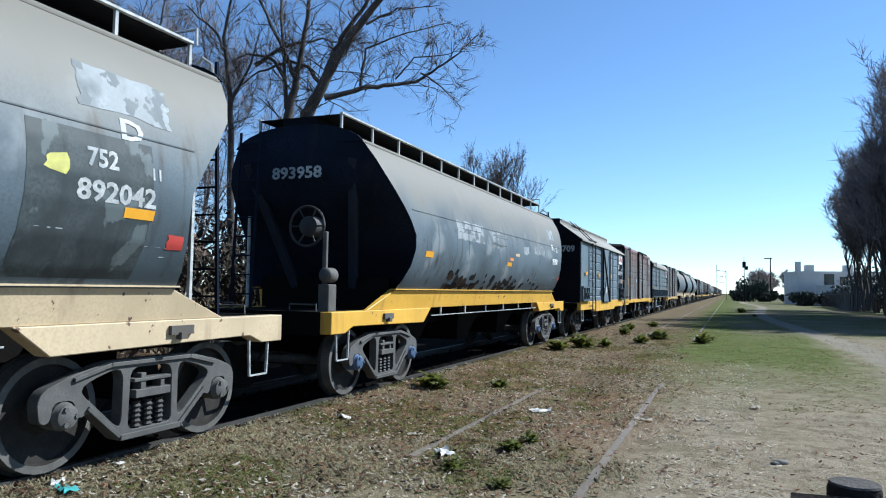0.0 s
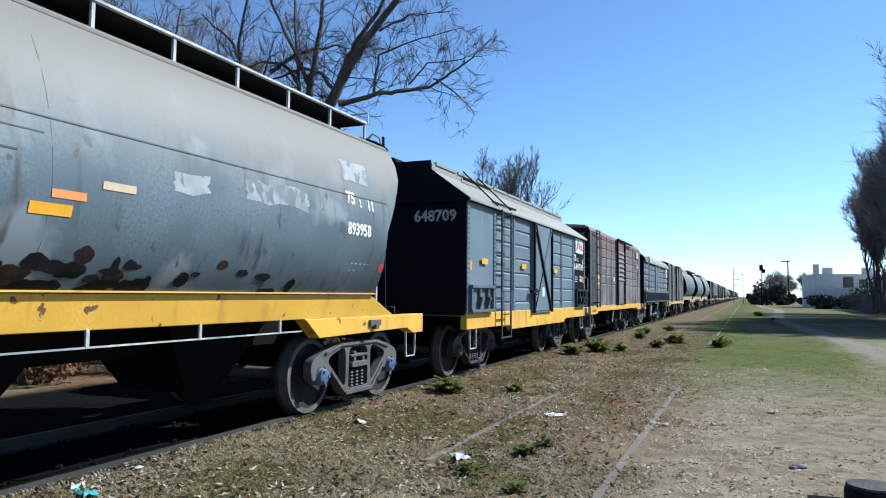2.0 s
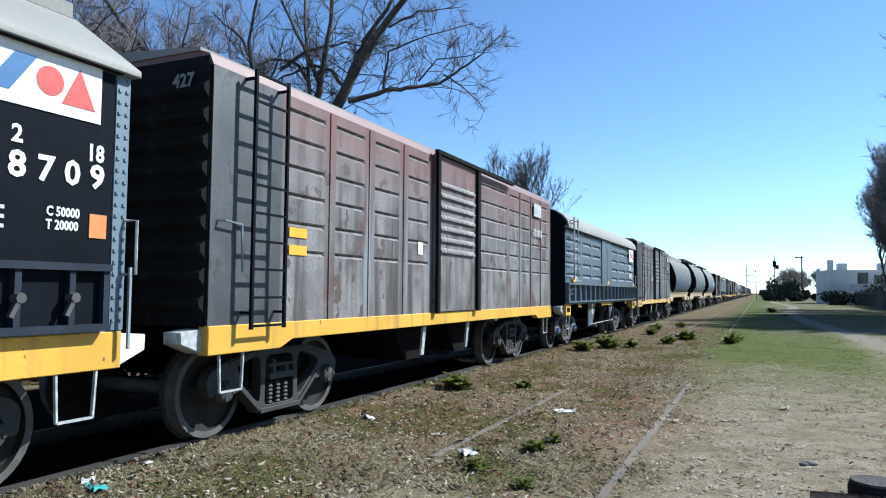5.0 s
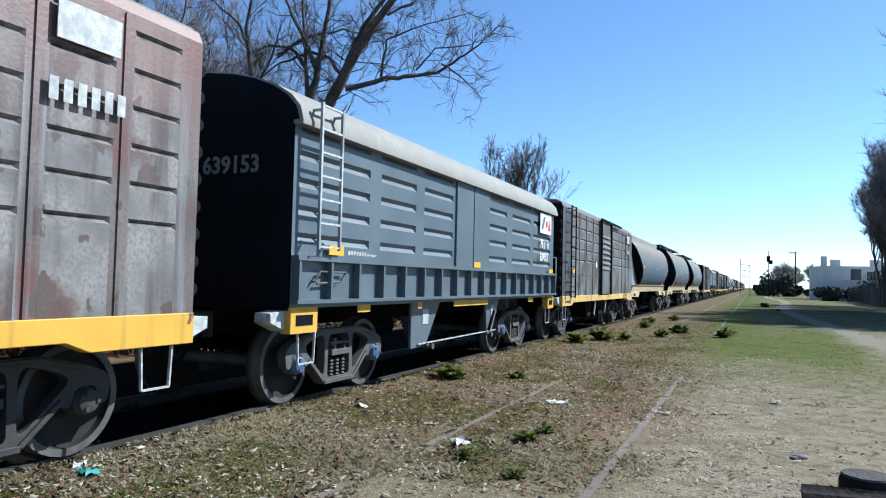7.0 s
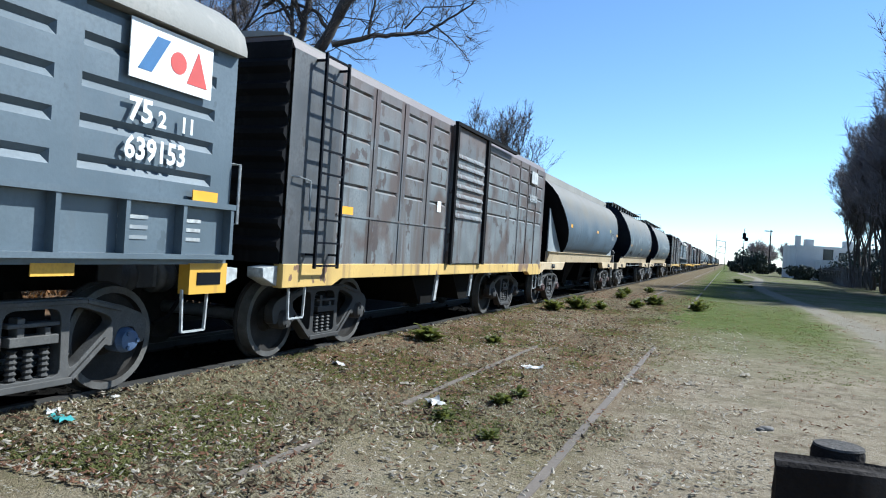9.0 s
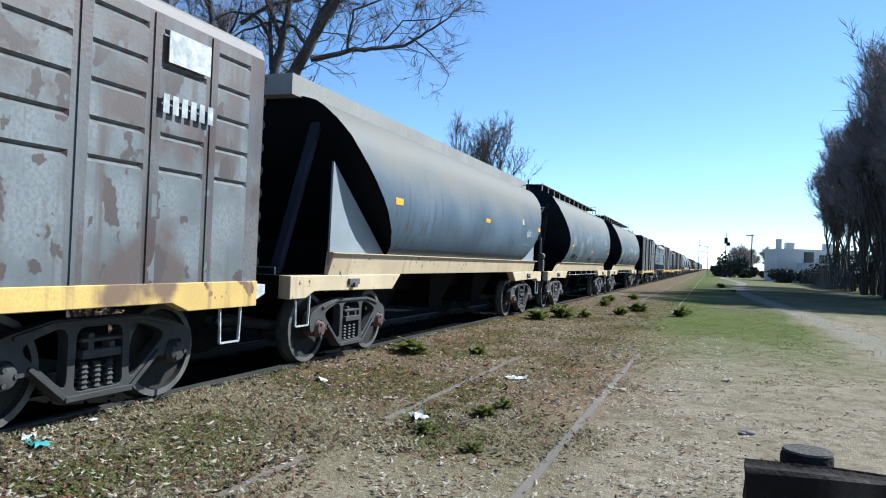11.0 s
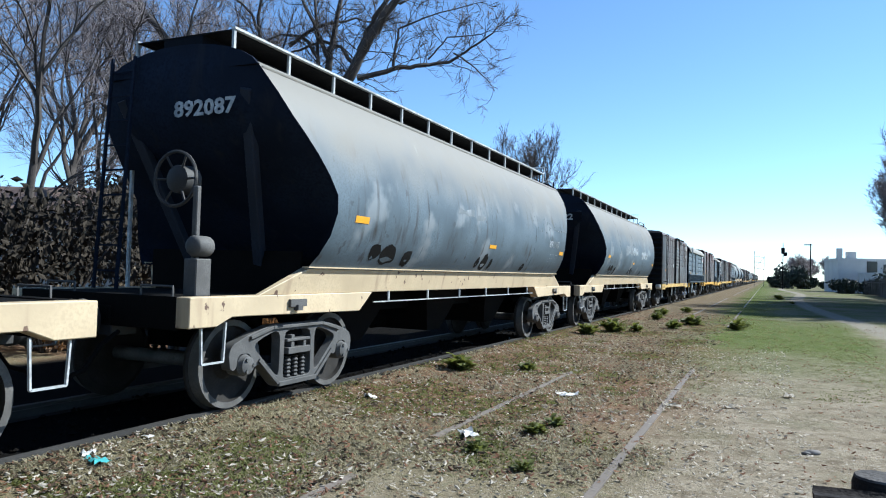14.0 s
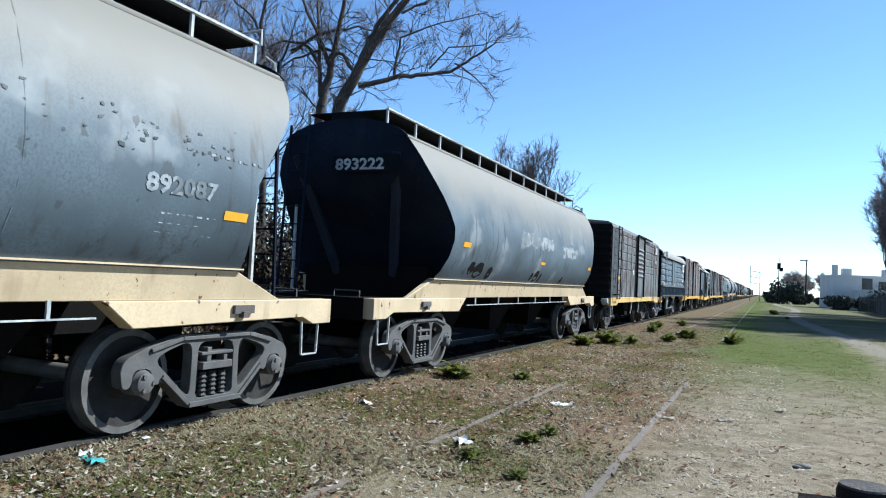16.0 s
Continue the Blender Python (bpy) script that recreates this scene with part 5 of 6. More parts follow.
tank_patch(w1, "white_emblem", 10.45, 11.10, 2.80, 3.08, M["patch_white"], "worn white emblem panel", 0.003, 0.15, 0.02, 11)
side_text(w1, "75", 10.42, 2.52, 0.20, M["white"])
side_text(w1, "2", 10.70, 2.50, 0.13, M["white_worn"])
side_text(w1, "11", 10.90, 2.48, 0.18, M["white"])
side_text(w1, "893958", 10.40, 2.15, 0.20, M["white"], 0.92)
tank_patch(w1, "reflector", 6.45, 6.77, 1.96, 2.04, M["orange"], "yellow reflector", 0.005)
tank_patch(w1, "reflector", 7.0, 7.3, 2.19, 2.25, M["cream"], "faded yellow reflector", 0.005)
tank_patch(w1, "reflector", 6.6, 6.87, 2.08, 2.14, M["sienna"], "orange reflector", 0.005)
tank_patch(w1, "reflector", 2.2, 2.5, 1.95, 2.04, M["orange"], "yellow reflector", 0.005)
tank_patch(w1, "red_dot", 11.3, 11.42, 1.72, 1.82, M["red"], "faded red dot", 0.004, 0, 0.01, 5)
smear = random.Random(12)
for k in range(70):
    y = smear.choice((smear.gauss(4.3, 0.6), smear.gauss(6.7, 0.6), smear.uniform(3.2, 9.8)))
    oil_blot(w1, y, 1.46 + abs(smear.gauss(0, 0.11)), smear.uniform(0.02, 0.09), smear.uniform(0.03, 0.17), 300 + k, 0.003 + 0.00006 * k, smear.choice(("oil", "oil", "oil_rust")))
for k in range(11):
    y, z = smear.choice(((3.5, 2.36), (5.3, 2.33))), 0
    y0, z0 = y[0] + smear.uniform(0, 0.4), y[1] + 0.022 * k
    tank_patch(w1, "scratch", y0, y0 + smear.uniform(0.3, 1.0), z0, z0 + smear.uniform(0.006, 0.014), M["patch_dark"], "dark scrape across pale paint", 0.004, 0.0)
worn_marks(w1, 10.6, 1.80, 2, 0.4, 3)
# smooth-ended hopper
tank_patch(w6, "reflector", 2.16, 2.42, 2.19, 2.29, M["orange"], "yellow reflector", 0.005)
tank_patch(w6, "reflector", 6.55, 6.83, 2.20, 2.28, M["orange"], "yellow reflector", 0.005)
tank_patch(w6, "reflector", 11.15, 11.40, 2.23, 2.33, M["orange"], "yellow reflector", 0.005)
tank_patch(w6, "chalk_blot", 9.55, 9.67, 2.32, 2.45, M["chalk"], "yellow chalk blot", 0.004, 0, 0.02, 6)
worn_marks(w6, 9.72, 2.28, 2, 0.8, 4, 0.07)
worn_marks(w6, 9.95, 2.17, 1, 0.7, 14, 0.055)
for k in range(6):
    tank_patch(w6, "stencil_marking", 9.98 + k * 0.14, 10.08 + k * 0.14, 2.03 + 0.01 * (k % 2), 2.19, M["patch_white"], "faded stencil number", 0.003, 0.1, 0.022, 60 + k)
worn_marks(w6, 9.75, 1.84, 3, 0.85, 5)
# following hoppers
for w, s in ((w7, 20), (w8, 30)):
    tank_patch(w, "reflector", 2.2, 2.5, 1.98, 2.06, M["orange"], "yellow reflector", 0.005)
    tank_patch(w, "reflector", 6.58, 6.9, 1.86, 1.92, M["orange"], "yellow reflector", 0.005)
    tank_patch(w, "reflector", 11.0, 11.3, 1.88, 1.96, M["orange"], "yellow reflector", 0.005)
    for k, (y, z, h, wd) in enumerate(((2.85, 1.66, 0.09, 0.10), (3.2, 1.63, 0.12, 0.16), (3.75, 1.60, 0.10, 0.10), (6.3, 1.60, 0.08, 0.06), (6.6, 1.61, 0.12, 0.11), (6.92, 1.59, 0.09, 0.05), (8.75, 1.56, 0.07, 0.08))):
        oil_blot(w, y, z, h * 1.25, wd * 1.45, s + k)
side_text(w7, "892087", 10.09, 2.03, 0.2, M["patch_white"], 1.28)
flake = random.Random(77)
for k in range(46):
    y, z, s = flake.uniform(8.9, 11.2), flake.gauss(2.45, 0.10), flake.uniform(0.008, 0.026)
    tank_patch(w7, "paint_flake", y, y + s * flake.uniform(1.0, 2.2), z, z + s, M["patch_dark"], "small flaked patch of dark bare steel", 0.003 + 0.0001 * k, flake.uniform(-0.5, 0.5), 0.35 * s, 400 + k)
worn_marks(w7, 10.5, 2.40, 1, 0.9, 6)
worn_marks(w7, 10.3, 1.86, 3, 0.6, 7)
tank_patch(w7, "pale_splash", 5.15, 5.75, 2.34, 2.42, M["patch_white"], "pale paint splash", 0.003, 0.6, 0.03, 50)
tank_patch(w7, "pale_splash", 5.85, 6.25, 2.30, 2.37, M["patch_white"], "pale paint splash", 0.003, 0.4, 0.025, 51)
tank_patch(w8, "pale_patch", 5.2, 7.4, 2.2, 2.45, M["patch_white"], "pale scratched overpaint patch", 0.002, 0, 0.04, 40)
tank_patch(w8, "pale_patch", 8.2, 9.6, 2.1, 2.35, M["patch_white"], "pale scratched overpaint patch", 0.002, 0, 0.04, 41)
for w in (base, w1, w7, w8):
    seams(w, 13.2)


# ---- ground ----
def heave(x, y):
    d = math.hypot(x, y)
    fade = max(0.0, 1 - d / 70)
    h = 0.035 * noise.noise((x * 0.35, y * 0.35, 0)) + 0.02 * noise.noise((x * 1.3, y * 1.3, 3))
    h *= fade
    for rx in (-1.10, -2.78):
        h *= min(1.0, abs(x - rx) / 0.5)
    if x < -4.3:
        h = h * 0.3 + 0.075 * min(1, (-4.3 - x) / 0.5)
    if x < -4.95:
        h = -0.03
    return h


def grid_ground():
    def axis(lo, hi, fine_lo, fine_hi, step):
        v = list(np.arange(fine_lo, fine_hi + 1e-6, step))
        s, a = step, fine_lo
        while a > lo:
            s *= 1.28
            a -= s
            v.insert(0, max(a, lo))
        s, a = step, fine_hi
        while a < hi:
            s *= 1.28
            a += s
            v.append(min(a, hi))
        return v
    xs, ys = axis(-900, 900, -9.0, 6.0, 0.16), axis(-300, 2600, 1.0, 22.0, 0.16)
    verts = [(x, y, heave(x, y)) for y in ys for x in xs]
    nx = len(xs)
    faces = [(j * nx + i, j * nx + i + 1, (j + 1) * nx + i + 1, (j + 1) * nx + i) for j in range(len(ys) - 1) for i in range(nx - 1)]
    me = bpy.data.meshes.new("ground")
    me.from_pydata(verts, [], faces)
    me.polygons.foreach_set("use_smooth", [True] * len(faces))
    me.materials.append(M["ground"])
    return tagged(new("ground", me), "dry earth with patchy grass and a trodden path", "ground", "", "structure")


grid_ground()


def rail_profile(x, top, head=0.036, deep=0.14):
    return [(x - head, top), (x + head, top), (x + head, top - 0.035), (x + 0.01, top - 0.045), (x + 0.01, top - deep + 0.02), (x + 0.06, top - deep), (x - 0.06, top - deep),
            (x - 0.01, top - deep + 0.02), (x - 0.01, top - 0.045), (x - head, top - 0.035)]


def track():
    t = tagged(new("railway_track"), "running track of worn steel rails on dark sleepers", "railway track", "", "structure")
    for s in (-0.84, 0.84):
        part("rail", prism(bmesh.new(), rail_profile(TRACK_X + s, RAIL_Z), -60, 700, "y"), M["rail"], t, "worn steel rail")
    me = mesh_of("sleeper", boxm(-1.25, 1.25, -0.11, 0.11, -0.16, -0.035), M["sleeper"], 0.01)
    for k in range(110):
        child("sleeper", me, t, pose(TRACK_X, -6 + k * 0.62, 0.0))
    o = tagged(new("disused_track"), "two old rails sunk flush in dry earth", "railway track", "", "structure")
    for x, y0, y1 in ((-1.10, -20, 12.6), (-1.10, 24.0, 37.0), (-1.10, 41.0, 260), (-2.78, 3.6, 4.6), (-2.78, 6.0, 11.0), (-2.78, 23.5, 29.5), (-2.78, 31.0, 37.0), (-2.78, 40, 60), (-2.78, 70, 260)):
        part("rail", prism(bmesh.new(), rail_profile(x, 0.018, 0.034), y0, y1, "y"), M["rail_old"], o, "dusty sunken rail")


track()


def ballast():
    rng = random.Random(4)
    bm = bmesh.new()
    vs, fs = [], []
    for k in range(2600):
        x = rng.choice((rng.uniform(-5.3, -5.05), rng.uniform(-6.6, -5.05), rng.uniform(-7.2, -5.0)))
        y = rng.uniform(0.5, 34) if rng.random() < 0.8 else rng.uniform(34, 60)
        s = rng.uniform(0.018, 0.045)
        n = len(vs)
        for p in ((1, 0, 0), (-1, 0, 0), (0, 1, 0), (0, -1, 0), (0, 0, 0.8), (0, 0, -0.5)):
            vs.append((x + p[0] * s * rng.uniform(0.7, 1.2), y + p[1] * s * rng.uniform(0.7, 1.2), -0.02 + p[2] * s * rng.uniform(0.7, 1.2) + s * 0.3))
        for f in ((0, 2, 4), (2, 1, 4), (1, 3, 4), (3, 0, 4), (2, 0, 5), (1, 2, 5), (3, 1, 5), (0, 3, 5)):
            fs.append(tuple(n + i for i in f))
    bm.free()
    me = bpy.data.meshes.new("ballast")
    me.from_pydata(vs, [], fs)
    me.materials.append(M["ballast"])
    tagged(new("ballast", me), "crushed stone beside the rails, darkened for train shade", "ballast", "", "stuff")


ballast()


# ---- ground cover ----
def blades(name, label, material, spots, height, seed, lean=0.5, width=0.006):
    """Grass blades as thin bent strips, each two quads."""
    rng = random.Random(seed)
    vs, fs = [], []
    for x, y in spots:
        for k in range(rng.randint(5, 9)):
            a = rng.uniform(0, math.tau)
            bx, by = x + rng.gauss(0, 0.035), y + rng.gauss(0, 0.035)
            h = height * rng.uniform(0.4, 1.25)
            l = lean * h * rng.uniform(0.3, 1.6)
            dx, dy = math.cos(a), math.sin(a)
            w = width * rng.uniform(0.7, 1.4)
            n, z = len(vs), heave(bx, by) - 0.005
            px, py = -dy * w, dx * w
            vs += [(bx - px, by - py, z), (bx + px, by + py, z),
                   (bx + dx * l * 0.4 - px * 0.8, by + dy * l * 0.4 - py * 0.8, z + h * 0.65), (bx + dx * l * 0.4 + px * 0.8, by + dy * l * 0.4 + py * 0.8, z + h * 0.65),
                   (bx + dx * l, by + dy * l, z + h)]
            fs += [(n, n + 1, n + 3, n + 2), (n + 2, n + 3, n + 4)]
    me = bpy.data.meshes.new(name)
    me.from_pydata(vs, [], fs)
    me.materials.append(material)
    return tagged(new(name, me), label, "grass", "", "stuff")


def scatter(n, x0, x1, y0, y1, seed, keep=lambda x, y: True, power=1.6):
    rng = random.Random(seed)
    out = []
    while len(out) < n:
        x, y = rng.uniform(x0, x1), y0 + (y1 - y0) * rng.random() ** power
        if keep(x, y):
            out.append((x, y))
    return out


def soft(x, y, x1):
    """Thins out towards the trodden earth."""
    e = x1 + 0.9 * noise.noise((y * 0.5, 2.0, x * 0.3)) - x + (-1.2 if y < 5.0 and x > -3.6 else 0)
    return e > 0.9 * (0.5 + 0.5 * noise.noise((x * 9, y * 9, 4)))


def patchy(x, y):
    return noise.noise((x * 0.9, y * 0.6, 5.0)) + 0.5 * noise.noise((x * 3, y * 3, 1.0)) > -0.05


blades("dry_grass", "short dry straw-coloured grass", M["drygrass"], scatter(8500, -4.92, 0.2, 3.0, 26, 1, lambda x, y: patchy(x, y) and soft(x, y, -0.6)), 0.030, 11, lean=1.5)
blades("green_grass", "short sparse green grass", M["greengrass"], scatter(6000, -4.9, -0.6, 3.2, 24, 2, lambda x, y: not patchy(x, y) and soft(x, y, -1.2)), 0.028, 12, lean=1.4)
blades("lawn_grass", "low green grass patch", M["greengrass"], scatter(1800, -1.6, 2.4, 10.5, 34, 3, lambda x, y: patchy(x + 9, y), 1.3), 0.018, 13, lean=1.5, width=0.006)


def dead_leaves(name, label, material, spots, size, seed):
    rng = random.Random(seed)
    vs, fs = [], []
    for x, y in spots:
        s, a, t = size * rng.uniform(0.5, 1.4), rng.uniform(0, math.tau), rng.uniform(-0.5, 0.5)
        m = Matrix.Translation((x, y, heave(x, y) + 0.012 + s * 0.2)) @ Euler((t, rng.uniform(-0.5, 0.5), a)).to_matrix().to_4x4()
        n = len(vs)
        for p in ((-1, 0, 0.25), (-0.3, 0.45, 0), (0.5, 0.4, 0.05), (1.1, 0, 0.3), (0.5, -0.4, 0.05), (-0.3, -0.45, 0)):
            vs.append(m @ (Vector(p) * s))
        fs += [(n, n + 1, n + 2, n + 3), (n, n + 3, n + 4, n + 5)]
    me = bpy.data.meshes.new(name)
    me.from_pydata([tuple(v) for v in vs], [], fs)
    me.materials.append(material)
    return tagged(new(name, me), label, "leaf litter", "", "stuff")


dead_leaves("leaf_litter", "brown fallen leaves", M["litter"], scatter(8500, -4.9, 0.3, 3.0, 32, 21, lambda x, y: soft(x, y, -0.5)), 0.022, 31)
dead_leaves("pale_leaf_litter", "pale dry curled leaves", M["pale_litter"], scatter(4600, -4.9, 0.4, 3.0, 17, 22, lambda x, y: noise.noise((x * 1.1, y * 0.8, 9.0)) > -0.15), 0.022, 32)
dead_leaves("dark_litter", "dark rotted leaf clumps", M["dark_leaf"], scatter(3400, -4.9, 0.2, 3.2, 32, 24, lambda x, y: soft(x, y, -0.7)), 0.03, 34)
dead_leaves("path_litter", "brown scattered leaf scraps on bare earth", M["litter"], scatter(4200, -2.8, 4.5, 2.2, 30, 23, lambda x, y: noise.noise((x * 1.3, y * 1.0, 2.0)) > -0.1), 0.02, 33)


def weed(x, y, size, n, seed, label="leafy green dock weed in dry ground", name="weed"):
    """A rosette of broad leaves that arch out of one root."""
    rng = random.Random(seed)
    bm = bmesh.new()
    root = bm.verts.new((0, 0, 0))
    for k in range(n):
        a = k * 2.4 + rng.uniform(-0.4, 0.4)
        ln, up = size * rng.uniform(0.25, 0.6), rng.uniform(0.2, 1.45)
        wd = ln * rng.uniform(0.22, 0.38)
        br, ba = size * 0.55 * math.sqrt(rng.random()), rng.uniform(0, math.tau)
        bx, by, bz = br * math.cos(ba), br * math.sin(ba), size * rng.uniform(0.0, 0.7) * (1 - br / size)
        pts = []
        for i, t in enumerate((0, 0.3, 0.6, 0.85, 1.0)):
            r = ln * t * math.cos(up * (1 - 0.5 * t))
            z = bz + ln * (math.sin(up) * t - 0.40 * t * t)
            ww = wd * (0.25, 0.8, 1.0, 0.6, 0.04)[i]
            c, s = math.cos(a), math.sin(a)
            mid = (bx + r * c, by + r * s, max(0.01, z))
            pts.append(((mid[0] - s * ww, mid[1] + c * ww, mid[2] + 0.25 * ww), mid, (mid[0] + s * ww, mid[1] - c * ww, mid[2] + 0.25 * ww)))
        vv = [[bm.verts.new(p) for p in row] for row in pts[1:]]
        bm.faces.new((root, vv[0][1], vv[0][0]))
        bm.faces.new((root, vv[0][2], vv[0][1]))
        for r0, r1 in zip(vv, vv[1:]):
            bm.faces.new((r0[0], r0[1], r1[1], r1[0]))
            bm.faces.new((r0[1], r0[2], r1[2], r1[1]))
    ob = part(name, bm, M["leaf"], None, "", 0, pose(x, y, heave(x, y) - 0.01))
    return tagged(ob, label, "weed", "weeds between the tracks")


for i, (x, y, s, n) in enumerate(((-4.34, 10.2, 0.36, 26), (-3.48, 10.95, 0.24, 16), (-3.83, 19.6, 0.5, 34), (-4.2, 18.2, 0.42, 30), (-3.3, 20.3, 0.34, 22), (-2.55, 22.2, 0.4, 26), (-2.2, 24.4, 0.45, 30),
                                  (-0.79, 23.2, 0.42, 30), (-0.65, 24.0, 0.34, 22), (-2.02, 6.65, 0.22, 22), (-2.25, 5.75, 0.2, 20), (-1.72, 5.4, 0.16, 16), (-3.6, 26.5, 0.4, 26), (-3.9, 30.0, 0.45, 26),
                                  (-1.95, 7.1, 0.2, 18), (-3.2, 33, 0.4, 22), (0.9, 62, 0.6, 26), (1.6, 52, 0.3, 16))):
    weed(x, y, s * (1.0 if y > 9 else 0.8), int(n * 3.4), 50 + i)


def scrap(name, x, y, size, material, label, category, seed, flat=0.35):
    """A crumpled sheet lying on the ground."""
    rng = random.Random(seed)
    bm = bmesh.new()
    bmesh.ops.create_grid(bm, x_segments=6, y_segments=4, size=0.5)
    for v in bm.verts:
        v.co = Vector((v.co.x * size * 1.6 + rng.gauss(0, 0.05) * size, v.co.y * size * 0.8 + rng.gauss(0, 0.05) * size, abs(rng.gauss(0.12, 0.1)) * size * flat * 3))
    ob = part(name, bm, material, None, "", 0, pose(x, y, heave(x, y) + 0.008, 0, 0, rng.uniform(0, 360)))
    return tagged(ob, label, category)


scrap("paper_scrap", -2.55, 6.25, 0.17, M["paper"], "crumpled white paper on dry ground", "litter", 1)
scrap("paper_scrap", -2.29, 8.9, 0.17, M["paper"], "crumpled white paper on dry ground", "litter", 2)
scrap("paper_scrap", -4.32, 7.4, 0.13, M["paper"], "crumpled white paper on dry ground", "litter", 3)
scrap("paper_scrap", -3.15, 6.9, 0.10, M["pale_litter"], "pale wrapper on dry ground", "litter", 4)
scrap("plastic_bag", -4.57, 3.8, 0.14, M["teal"], "crumpled teal plastic bag beside the rail", "litter", 5, 0.3)
scrap("paper_scrap", -4.72, 3.85, 0.09, M["paper"], "crumpled white paper beside the rail", "litter", 6)
scrap("paper_scrap", -4.75, 4.45, 0.07, M["paper"], "crumpled white paper beside the rail", "litter", 7)
for i, (x, y) in enumerate(((-1.0, 8.9), (0.3, 10.6), (-0.35, 9.3))):
    scrap("dry_scrap", x, y, 0.14, M["pale_litter"], "flattened pale dry scrap on bare earth", "litter", 8 + i)


def rock(x, y, s, seed):
    rng = random.Random(seed)
    bm = bmesh.new()
    bmesh.ops.create_icosphere(bm, subdivisions=2, radius=s)
    for v in bm.verts:
        v.co = Vector((v.co.x * 1.5, v.co.y, v.co.z * 0.6)) * (1 + 0.35 * noise.noise(v.co * 12 + Vector((seed, 0, 0))))
    return tagged(part("stone", bm, M["stone"], None, "", 0, pose(x, y, heave(x, y) + s * 0.3, 0, 0, rng.uniform(0, 180)), 60), "small dark stone on bare earth", "stone")


rock(0.42, 7.27, 0.05, 1)
rock(0.36, 7.22, 0.03, 2)


# ---- timber rail and post beside the camera ----
def timber_post():
    p = tagged(new("timber_barrier"), "old dark timber barrier with a sawn post top", "barrier")
    p.matrix_basis = pose(0.31, 2.36, 0)
    bm = bmesh.new()
    lathe(bm, [(-0.1, 0.080), (0.5, 0.078), (1.005, 0.072), (1.02, 0.066)], "z", (0, 0, 0), 20)
    for v in bm.verts:
        v.co.x *= 1 + 0.04 * noise.noise(v.co * 9)
    part("post", bm, M["wood"], p, "round weathered post", 0, None, 40)
    bm = bmesh.new()
    lathe(bm, [(1.018, 0.069), (1.024, 0.066), (1.026, 0.03)], "z", (0, 0, 0), 20)
    part("sawn_top", bm, M["sawn"], p, "dark sawn post top")
    bm = boxm(-0.175, 1.6, -0.19, -0.085, 0.70, 0.995)
    bmesh.ops.subdivide_edges(bm, edges=bm.edges[:], cuts=14, use_grid_fill=True)
    for v in bm.verts:
        v.co += Vector((0.006 * noise.noise(v.co * 20), 0.004 * noise.noise(v.co * 25), 0.007 * noise.noise(v.co * 14) + (0.014 * noise.noise((v.co.x * 2.5, v.co.y * 55, 1.0)) if v.co.z > 0.9 else 0)))
    part("beam", bm, M["wood"], p, "split dark horizontal beam")


timber_post()


# ---- bare trees ----
def grow(bm_wood, twigs, p, d, length, r, depth, rng, droop, spread, twig_len, first):
    """Branches that taper and fork; the last ones become thin twigs."""
    pts, rad = [p.copy()], [r]
    steps = 4
    for i in range(steps):
        d = (d + Vector((rng.gauss(0, 0.13), rng.gauss(0, 0.13), rng.gauss(0, 0.10) + droop)) * (0.6 + 0.2 * depth)).normalized()
        p = p + d * length / steps
        pts.append(p.copy())
    tube(bm_wood, pts, r, 6 if depth < 2 else (4 if depth < 4 else 3), r * 0.62)
    if depth >= 5 or r < 0.009:
        for k in range(7):
            t = rng.random()
            b = pts[0].lerp(pts[-1], t)
            dd = (d + Vector((rng.gauss(0, 0.55), rng.gauss(0, 0.55), rng.gauss(0.1, 0.45)))).normalized()
            twigs.append((b, dd, twig_len * rng.uniform(0.5, 1.3)))
        return
    n = rng.choice((3, 4)) if depth < 3 else 3
    for k in range(n):
        t = rng.uniform(0.35, 1.0) if k else 1.0
        i = min(int(t * steps), steps - 1)
        b = pts[i].lerp(pts[i + 1], t * steps - i)
        side = d.orthogonal().normalized()
        side.rotate(Matrix.Rotation(rng.uniform(0, math.tau), 3, d))
        a = spread * rng.uniform(0.5, 1.2) * (0.55 if k == 0 else 1)
        grow(bm_wood, twigs, b, (d * math.cos(a) + side * math.sin(a)).normalized(), length * rng.uniform(0.58, 0.82) * (first if depth == 0 else 1.0), r * (0.62 if k == 0 else 0.48), depth + 1, rng, droop, spread, twig_len, first)


def twig_mesh(twigs, rng, width):
    vs, fs = [], []
    for b, d, ln in twigs:
        mid = b + d * ln * 0.5 + Vector((rng.gauss(0, 0.04), rng.gauss(0, 0.04), rng.gauss(0, 0.04))) * ln
        tip = b + d * ln + Vector((0, 0, -0.06 * ln))
        s1 = d.orthogonal().normalized() * width
        s2 = d.cross(s1).normalized() * width
        n = len(vs)
        for q, k in ((b, 1.0), (mid, 0.7)):
            vs += [tuple(q + s1 * k), tuple(q - s1 * 0.5 * k + s2 * 0.8 * k), tuple(q - s1 * 0.5 * k - s2 * 0.8 * k)]
        vs.append(tuple(tip))
        fs += [(n, n + 1, n + 4, n + 3), (n + 1, n + 2, n + 5, n + 4), (n + 2, n, n + 3, n + 5), (n + 3, n + 4, n + 6), (n + 4, n + 5, n + 6), (n + 5, n + 3, n + 6)]
    me = bpy.data.meshes.new("twigs")
    me.from_pydata(vs, [], fs)
    return me


